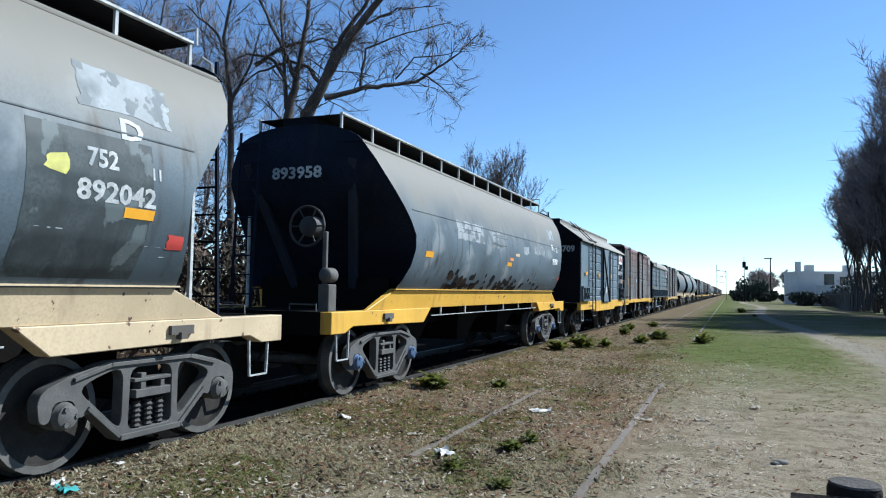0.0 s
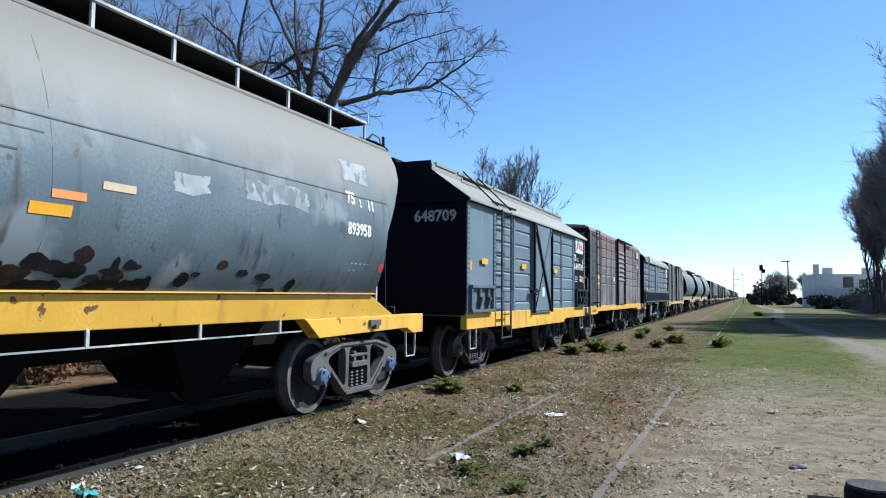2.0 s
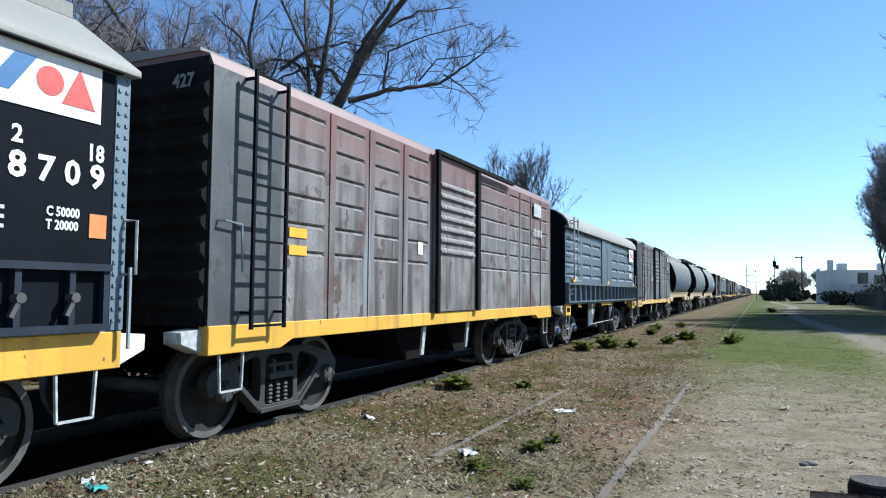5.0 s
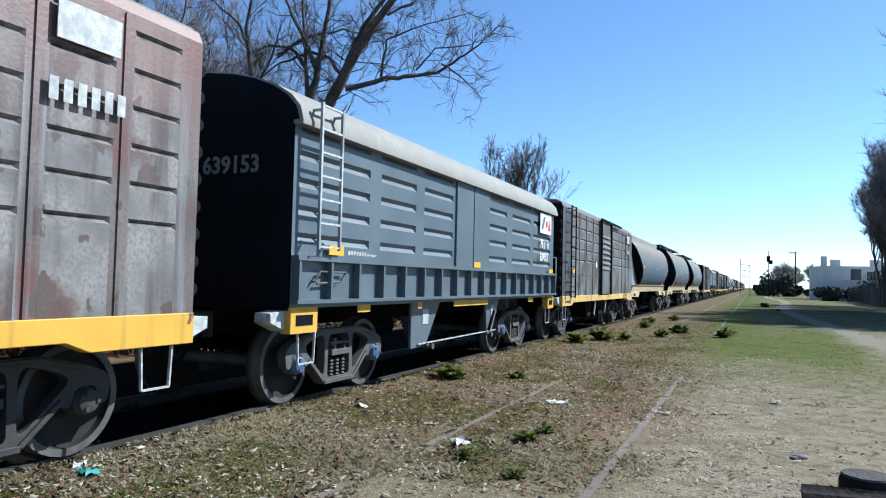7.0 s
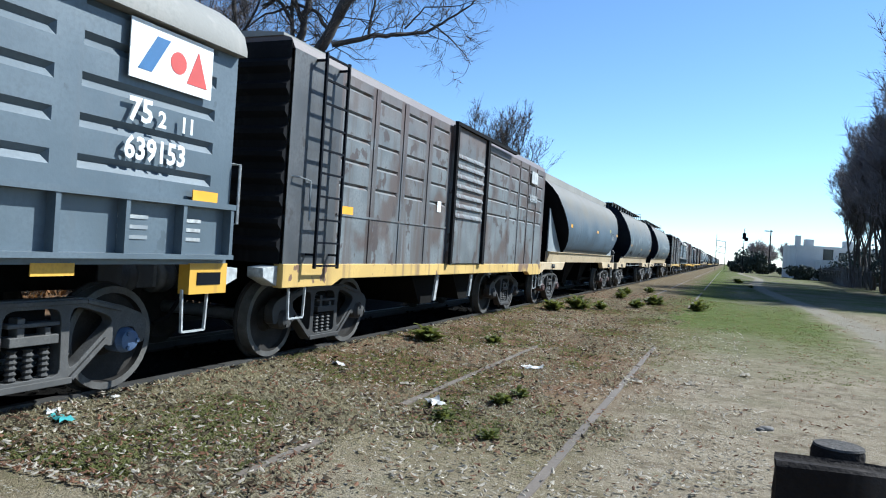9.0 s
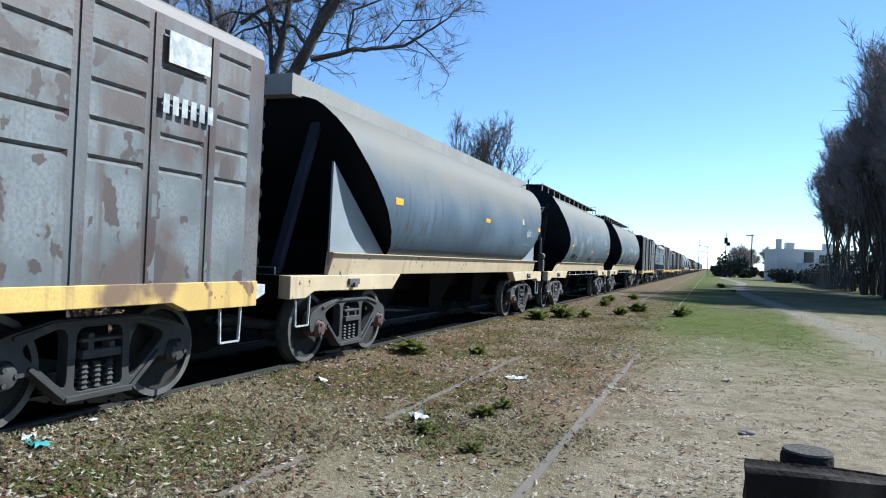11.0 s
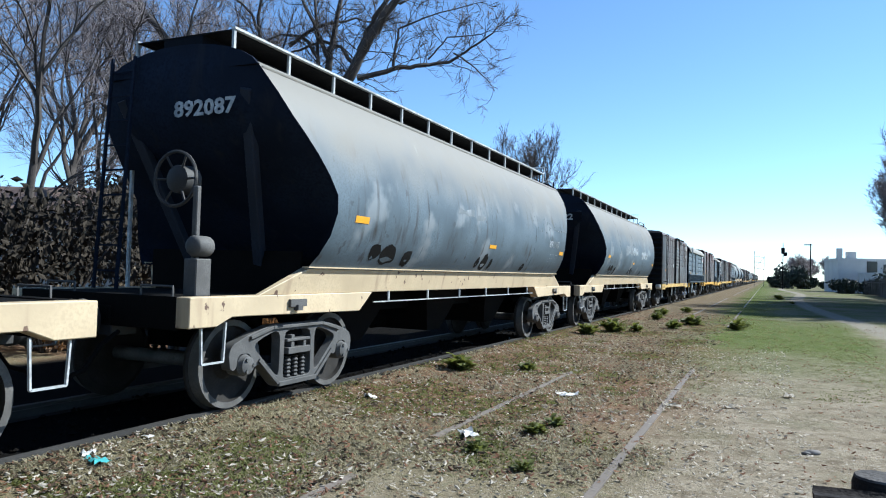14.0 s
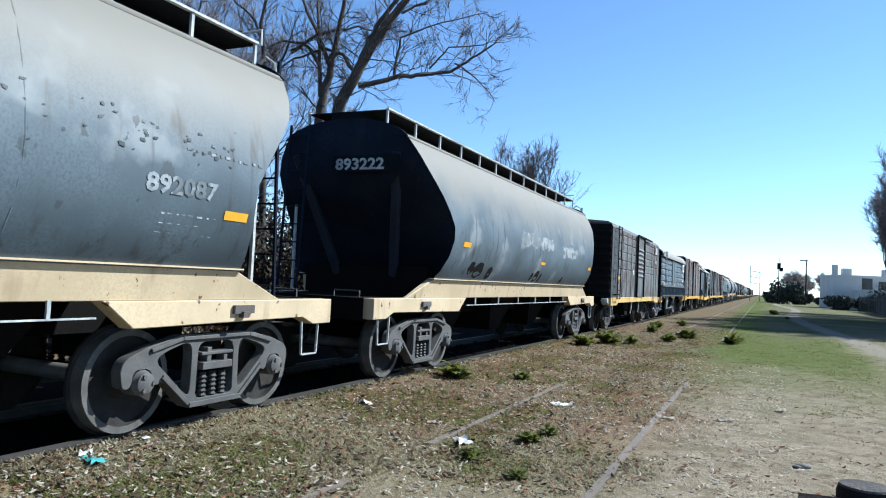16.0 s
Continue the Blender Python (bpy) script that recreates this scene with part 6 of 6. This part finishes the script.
def bare_tree(x, y, stems, seed, label, twig_width=0.010, twig_len=0.8, material="twig", z=0.0, droop=0.02, spread=0.62, first=0.72):
    """stems: (base offset, direction, length, radius) of each trunk."""
    rng = random.Random(seed)
    t = thing("bare_tree", label, "tree", "", pose(x, y, z))
    bm, twigs = bmesh.new(), []
    for off, d, ln, r, *start in stems:
        grow(bm, twigs, Vector(off), Vector(d).normalized(), ln, r, start[0] if start else 0, rng, droop, spread, twig_len, first)
    part("trunk", bm, M["bark"], t, "grey-brown bare limbs", 0, None, 60)
    me = twig_mesh(twigs, rng, twig_width)
    me.materials.append(M[material])
    child("crown", me, t, None, "fine leafless twigs")
    return t


def limbed_tree(x, y, rz, limbs, seed, label, dense=4.6, material="twig_main", reach=1.0):
    """A tree shaped by a few main limbs: (base radius, tip radius, sideways and upward steps); branches and twigs grow along them."""
    rng = random.Random(seed)
    t = thing("bare_tree", label, "tree", "", pose(x, y, 0, 0, 0, rz))
    bm, twigs = bmesh.new(), []
    for r0, r1, *way in limbs:
        slant = rng.uniform(-0.25, 0.25)
        pts = []
        for (ax, az), (bx, bz) in zip(way, way[1:]):
            for k in range(4):
                f = k / 4
                px = ax + (bx - ax) * f
                pts.append(Vector((px + rng.gauss(0, 0.025), slant * (px - way[0][0]) + rng.gauss(0, 0.03), az + (bz - az) * f + rng.gauss(0, 0.02))))
        pts.append(Vector((way[-1][0], slant * (way[-1][0] - way[0][0]), way[-1][1])))
        tube(bm, pts, r0, 8 if r0 > 0.1 else 5, r1)
        for i in range(1, len(pts)):
            if pts[i].z < 5.5:
                continue
            seg = pts[i] - pts[i - 1]
            d = seg.normalized()
            count = seg.length * dense
            for k in range(int(count) + (rng.random() < count % 1)):
                side = d.orthogonal().normalized()
                side.rotate(Matrix.Rotation(rng.uniform(0, math.tau), 3, d))
                p = pts[i - 1].lerp(pts[i], rng.random())
                f = i / len(pts)
                grow(bm, twigs, p, (d * 0.5 + side + Vector((0, 0, 0.15))).normalized(), reach * rng.uniform(0.45, 1.15) * (1.2 - 0.5 * f), 0.010 + 0.16 * (r0 + (r1 - r0) * f) * rng.uniform(0.4, 1.0), 4, rng, 0.03, 0.75, 0.42 * reach, 1.0)
    part("trunk", bm, M["bark"], t, "dark grey-brown bare limbs", 0, None, 60)
    me = twig_mesh(twigs, rng, 0.0065)
    me.materials.append(M[material])
    child("crown", me, t, None, "fine leafless twigs")
    return t


# leaning trunk with a long limb reaching out low over the train
limbed_tree(-13.35, 20.1, 22.2, (
    (0.27, 0.22, (-0.9, -0.1), (-0.4, 5.0), (0.0, 7.6)), (0.215, 0.08, (0.0, 7.55), (0.6, 8.7), (1.45, 10.1), (2.45, 11.4), (4.0, 14.2)),
    (0.12, 0.05, (0.5, 8.5), (0.85, 9.7), (1.4, 10.7), (2.0, 11.6), (2.6, 13.2)),
    (0.10, 0.012, (0.6, 8.05), (1.85, 8.5), (2.8, 8.7), (3.7, 8.9), (4.4, 9.4), (5.2, 10.05), (5.9, 10.8)),
    (0.035, 0.008, (3.85, 9.0), (4.65, 8.5), (5.3, 7.75)), (0.035, 0.008, (3.0, 8.75), (3.6, 9.5), (4.75, 9.65), (5.4, 9.9)),
    (0.055, 0.012, (1.8, 8.5), (1.95, 9.8), (2.8, 10.25), (4.9, 10.9)), (0.05, 0.01, (1.9, 10.7), (3.0, 11.3), (4.4, 11.6))),
    7, "tall leafless tree with a leaning forked trunk behind the track")
limbed_tree(-13.6, 20.6, 22.2, (
    (0.24, 0.17, (-1.0, -0.1), (-0.9, 4.0), (-0.78, 7.5)), (0.17, 0.06, (-0.78, 7.45), (-0.55, 8.6), (-0.4, 9.7), (0.0, 12.6)),
    (0.09, 0.04, (-0.85, 7.8), (-0.95, 9.6), (-1.2, 12.6)), (0.085, 0.02, (0.4, 8.6), (-0.1, 9.35), (-0.9, 9.5), (-1.85, 9.15), (-2.7, 8.4)),
    (0.08, 0.015, (-0.85, 8.9), (-1.45, 9.65), (-2.2, 9.65), (-2.9, 9.2)), (0.08, 0.015, (-2.0, 9.3), (-1.1, 10.1), (0.3, 10.5), (1.4, 10.4)),
    (0.09, 0.03, (-0.5, 8.8), (-1.1, 10.2), (-1.7, 11.4), (-2.2, 12.4))),
    23, "leafless tree with arching limbs behind the track", 5.0)
limbed_tree(-14.0, 20.3, 22.2, (
    (0.16, 0.11, (-2.0, -0.1), (-2.2, 7.0)), (0.11, 0.04, (-2.2, 6.95), (-2.3, 8.5), (-2.6, 10.3), (-2.2, 12.6)), (0.06, 0.02, (-2.45, 9.7), (-3.0, 10.6), (-3.9, 11.4)),
    (0.06, 0.015, (-2.25, 8.0), (-1.6, 9.2), (-1.3, 10.4))),
    24, "slender leafless tree behind the track", 4.4)
limbed_tree(-14.4, 19.0, 22.2, (
    (0.18, 0.13, (-3.7, -0.1), (-4.0, 5.0), (-4.3, 9.0)), (0.13, 0.05, (-4.3, 8.95), (-5.4, 10.2), (-6.0, 11.0), (-6.8, 12.2)), (0.08, 0.02, (-5.5, 10.1), (-6.6, 10.7), (-8.2, 10.3)),
    (0.08, 0.02, (-4.1, 7.0), (-5.4, 8.0), (-7.0, 8.3), (-8.8, 7.7)), (0.07, 0.02, (-4.2, 8.0), (-3.7, 9.6), (-3.4, 11.2))),
    25, "leafless tree with spreading limbs behind the track", 4.0)
bare_tree(-18.8, 56.0, (((0, 0, -0.1), (0, 0, 1), 6.4, 0.2), ((0.2, 0, -0.1), (0.09, 0, 1), 5.8, 0.16), ((-0.2, 0, -0.1), (-0.08, 0, 1), 5.8, 0.16)), 9, "small leafless tree far behind the track", 0.009, 0.6, "twig", 0, 0.10, 0.45)
for i, (x, y, h) in enumerate(((-26.5, 27.0, 7.8), (-29.0, 23.0, 8.0))):
    bare_tree(x, y, (((0, 0, -0.1), (0.05, 0, 1), h, 0.18), ((0.6, 0.4, -0.1), (0.2, 0.1, 1), h * 0.85, 0.14), ((-0.6, 0.2, -0.1), (-0.2, 0, 1), h * 0.8, 0.14)), 210 + i, "pale leafless tree in the thicket behind the track", 0.009, 0.9, "twig_grey", 0, 0.07, 0.55)
bare_tree(-20.5, 15.5, (((0, 0, -0.1), (-0.1, 0, 1), 5.0, 0.2), ((0.3, 0, -0.1), (0.22, 0, 1), 4.8, 0.2)), 13, "leafless tree among scrub behind the track", 0.006, 0.8, "twig_grey")
bare_tree(-22.0, 24.0, (((0, 0, -0.1), (0.0, 0, 1), 5.6, 0.2), ((0.3, 0, -0.1), (-0.22, 0, 1), 5.0, 0.2)), 15, "leafless tree among scrub behind the track", 0.007, 0.8, "twig_grey")
bare_tree(-16.5, 10.5, (((0, 0, -0.1), (0.0, 0, 1), 4.4, 0.15), ((0.3, 0, -0.1), (0.25, 0, 1), 4.0, 0.13)), 17, "leafless tree among scrub behind the track", 0.005, 0.7, "twig_grey")
for i, (x, y, h) in enumerate(((11.6, 54, 7.2), (13.0, 60, 7.6), (12.4, 66, 7.0), (14.8, 56, 7.6), (12.9, 73, 6.6), (13.8, 50, 6.9), (16.8, 61, 7.4), (12.3, 80, 6.0), (12.6, 57, 6.8), (11.8, 62, 6.6), (12.6, 44.5, 6.6), (14.4, 43, 7.2), (11.9, 48, 6.4))):
    stems = [((sx, sy, -0.1), (sx * 0.10, sy * 0.05, 1), h * f, 0.14) for sx, sy, f in ((0, 0, 1), (0.5, 0.3, 0.9), (-0.5, 0.2, 0.85), (0.9, -0.4, 0.8), (-0.8, -0.5, 0.75), (0.2, 0.9, 0.7))]
    bare_tree(x, y, stems, 30 + i, "dense leafless tree in a dark row beyond the path", 0.02, 1.1, "twig_grey", 0, 0.13, 0.4)


def bush(x, y, w, d, h, seed, label, leaf=0.12, n=2600, material="hedge", name="bush"):
    """Many small leaves in an uneven crown on short stems."""
    rng = random.Random(seed)
    t = thing(name, label, "bush", "", pose(x, y, 0))
    bm = bmesh.new()
    lumps = [(rng.uniform(-0.4, 0.4) * w, rng.uniform(-0.4, 0.4) * d, rng.uniform(0.3, 0.75) * h, rng.uniform(0.25, 0.42) * h) for k in range(9)]
    for lx, ly, lz, lr in lumps:
        tube(bm, [(lx * 0.3, ly * 0.3, -0.1), (lx * 0.7, ly * 0.7, lz * 0.5), (lx, ly, lz)], 0.05, 4, 0.015)
    part("stem", bm, M["bark"], t)
    vs, fs = [], []
    for k in range(n):
        lx, ly, lz, lr = rng.choice(lumps)
        v = Vector((rng.gauss(0, 1), rng.gauss(0, 1), rng.gauss(0, 1))).normalized() * lr * rng.uniform(0.6, 1.12)
        c = Vector((lx + v.x * w / h * 0.8, ly + v.y, max(0.05, lz + v.z)))
        m = Euler((rng.uniform(0, 6), rng.uniform(0, 6), rng.uniform(0, 6))).to_matrix()
        s = leaf * rng.uniform(0.6, 1.5)
        i = len(vs)
        vs += [tuple(c + m @ Vector(p) * s) for p in ((-1, 0, 0), (0, -0.5, 0.1), (1, 0, 0), (0, 0.5, 0.1))]
        fs.append((i, i + 1, i + 2, i + 3))
    me = bpy.data.meshes.new("foliage")
    me.from_pydata(vs, [], fs)
    me.materials.append(M[material])
    child("foliage", me, t, None, "dense small leaves")
    return t


for i, (x, y, w, d, h) in enumerate(((4.0, 150, 4.6, 4, 4.4), (7.2, 152, 3.2, 4, 2.4), (1.8, 158, 3, 4, 2.0), (10.4, 146, 3.6, 4, 1.5))):
    bush(x, y, w, d, h, 70 + i, "dark evergreen shrub at the end of the clearing", 0.28, 2200)
for i, (x, y, w, d, h) in enumerate(((-13.0, 8.5, 4, 3, 3.0), (-13.2, 12.5, 4, 3, 3.6), (-13.0, 16.5, 4, 3, 3.0), (-13.2, 4.0, 4, 3, 3.0), (-16, 15, 6, 4, 4.2), (-15, 6, 5, 4, 3.6), (-17, 22, 6, 4, 4.4), (-12.5, 21.5, 5, 3, 2.8), (-12, 29, 6, 3, 2.6), (-12, 38, 7, 3, 2.8), (-12, 50, 8, 3, 3))):
    bush(x, y, w, d, h, 90 + i, "tangled brown scrub beyond the running track", 0.075, 5000, "scrub")
for i, (x, y, w, d, h) in enumerate(((13.8, 52, 4, 5, 3.4), (14.2, 60, 4, 6, 3.8), (13.8, 68, 4, 6, 3.4), (14.5, 77, 4, 6, 3.2), (14.5, 87, 4, 6, 3.4), (17, 50, 5, 5, 4.0), (15.0, 97, 5, 5, 4.2), (18.5, 100, 6, 5, 5.0))):
    bush(x, y, w, d, h, 170 + i, "dark undergrowth beneath the tree row", 0.16, 2200)
for i in range(4):
    bare_tree(6.5 + i * 2.2, 190 + 9 * (i % 3), (((0, 0, 0), (0.05, 0, 1), 3.2, 0.12), ((0.5, 0, 0), (-0.2, 0, 1), 3.0, 0.12)), 140 + i, "far leafless tree with pale haze in its twig colour", 0.03, 1.1, "twig_far", 0, 0.03, 0.6)


# ---- buildings ----
def house(x, y, rz, w, d, h, windows, label, parapet=0.3, blocks=()):
    t = thing("house", label, "house", "", pose(x, y, 0, 0, 0, rz))
    bm = boxm(-w / 2, w / 2, 0, d, -0.1, h)
    part("wall", bm, M["plaster"], t, "pale plastered wall", 0.03)
    bm = boxm(-w / 2 - 0.1, w / 2 + 0.1, -0.1, d + 0.1, h, h + parapet)
    part("roof", bm, M["plaster"], t, "flat parapet roof", 0.03)
    for bx, bw, bh in blocks:
        part("roof_block", boxm(bx - bw / 2, bx + bw / 2, 1.0, 1.0 + bw, h + parapet, h + parapet + bh), M["plaster"], t, "chimney block", 0.03)
    for wx, wz, ww, wh in windows:
        win = part("window", boxm(wx - ww / 2 - 0.08, wx + ww / 2 + 0.08, -0.05, 0.0, wz - 0.08, wz + wh + 0.08), M["sleeper"], t, "dark framed window", 0.01)
        part("pane", boxm(wx - ww / 2, wx + ww / 2, -0.06, -0.052, wz, wz + wh), M["glass"], win)
    return t


for i, (x, y, w, d, h) in enumerate(((-12.8, 5, 2.6, 2.2, 0.8), (-13.4, 9.5, 3.2, 2.4, 1.0), (-12.6, 14, 2.8, 2.2, 0.7), (-13.6, 19, 3.4, 2.6, 1.0), (-12.8, 25, 3.0, 2.4, 0.8))):
    bush(x, y, w, d, h, 260 + i, "dry pale scrub beyond the running track", 0.07, 1800, "dryscrub")
for i in range(9):
    bush(-11.3 + 0.3 * math.sin(i * 2.1), 2.5 + 1.9 * i, 1.9, 1.6, 1.25 + 0.3 * math.sin(i * 1.7), 280 + i, "low dry straw-coloured scrub beyond the running track", 0.05, 1500, "dryscrub" if i % 3 else "rustscrub")
for i, (x, y, w, d, h) in enumerate(((9.0, 107, 3.4, 1.4, 1.8), (11.5, 107, 3.0, 1.4, 1.6), (13.6, 108, 3.6, 1.4, 2.0), (16.6, 107, 3.4, 1.4, 1.7), (19.6, 105, 4.0, 1.4, 2.1))):
    bush(x, y, w, d, h, 230 + i, "dark clipped shrub before the pale houses", 0.2, 1200)
house(15.6, 120, 8, 12, 9, 4.7, ((-1.6, 3.0, 1.2, 1.7), (0.4, 3.0, 0.9, 1.2), (4.0, 3.0, 1.2, 1.4)), "two-storey white house with flat roof far down the clearing", 0.4, ((-5.6, 0.7, 1.5), (-4.0, 1.2, 1.0), (1.4, 1.2, 1.0)))
house(17.2, 110, 8, 8, 8, 2.7, ((-2.5, 0.8, 1.0, 1.6),), "low pale grey outbuilding before the white house", 0.25)


def fence():
    t = thing("board_fence", "dark weathered board fence under the trees", "fence", "", pose(0, 0, 0))
    rng = random.Random(8)
    me = [mesh_of("board", boxm(-0.14, 0.14, -0.015, 0.015, -0.05, h), M["fence"], 0.005) for h in (2.0, 2.15, 1.9)]
    for k in range(90):
        y = 100 - k * 0.33
        x = 10.9 + 0.5 * math.sin(k * 0.07) + 0.01 * k
        child("board", rng.choice(me), t, pose(x, y, 0, rng.uniform(-2, 2), 0, 88))
    bm = bmesh.new()
    bar(bm, (10.95, 100, 1.6), (11.7, 70, 1.6), 0.1, 0.05)
    part("fence_rail", bm, M["fence"], t)


fence()


def house_behind():
    t = thing("cottage", "low house with brown tiled roof behind scrub", "house", "", pose(-21.0, 14.0, 0, 0, 0, 20))
    part("wall", boxm(-4.5, 4.5, 0, 6, -0.1, 2.5), M["plaster"], t, "pale plaster wall", 0.02)
    part("roof", prism(bmesh.new(), [(-0.4, 2.45), (3.0, 4.1), (6.4, 2.45)], -5, 5, "x"), M["tile_roof"], t, "brown tiled roof")
    for wx in (-2.5, 1.8):
        win = part("window", boxm(wx - 0.6, wx + 0.6, -0.05, 0, 0.9, 2.0), M["sleeper"], t, "dark window", 0.01)
        part("pane", boxm(wx - 0.5, wx + 0.5, -0.06, -0.052, 1.0, 1.9), M["glass"], win)


house_behind()


# ---- poles and signals ----
def lamp_pole():
    t = thing("utility_pole", "tall thin utility pole with short crossarm", "pole", "", pose(7.9, 158, 0))
    bm = bmesh.new()
    tube(bm, [(0, 0, -0.1), (0, 0, 5), (0, 0, 9.0)], 0.16, 8, 0.11)
    part("pole", bm, M["sleeper"], t)
    part("crossarm", boxm(-1.2, 0.3, -0.08, 0.08, 8.7, 8.9), M["sleeper"], t)


def signal():
    t = thing("railway_signal", "tall dark railway signal mast with twin heads", "signal", "", pose(2.6, 140, 0))
    bm = bmesh.new()
    tube(bm, [(0, 0, -0.1), (0, 0, 8.3)], 0.10, 8, 0.05)
    part("mast", bm, M["end_dark"], t)
    bm = boxm(-0.30, 0.30, -0.15, 0.15, 6.3, 7.4)
    box(bm, 0.1, 0.7, -0.12, 0.12, 5.9, 6.6)
    part("signal_head", bm, M["black_and_shade"], t, "", 0.05)
    t = thing("signal_frame", "pale lattice signal frame beside the far track", "signal", "", pose(-1.6, 175, 0))
    bm = bmesh.new()
    for x in (-1.0, 1.0):
        bar(bm, (x, 0, -0.1), (x, 0, 7.5 - x * 0.6), 0.12, 0.12)
    for z in (4.2, 5.6, 6.9):
        bar(bm, (-1, 0, z), (1, 0, z - 0.3), 0.1, 0.1, (0, 1, 0))
    bar(bm, (-1, 0, 4.2), (1, 0, 6.6), 0.07, 0.07, (0, 1, 0))
    part("lattice", bm, M["iron"], t)


lamp_pole()
signal()


# ---- motion ----
def motions():
    for w, y in WAGONS:
        walk(w, [(t, pose(TRACK_X, y - SPEED * t, RAIL_Z)) for t in (0.0, 4.0, 8.0, 12.0, 16.0)])
    turn = math.degrees(SPEED / WHEEL_R) * 0.1
    rolling = [k for w, y in WAGONS[:10] for b in w.children if b.name.startswith("bogie") for k in b.children if k.name.startswith("wheelset")]
    for k in rolling:
        x, y, z = k.matrix_basis.translation
        walk(k, [(i * 0.1, pose(x, y, z, i * turn)) for i in range(161)])


motions()
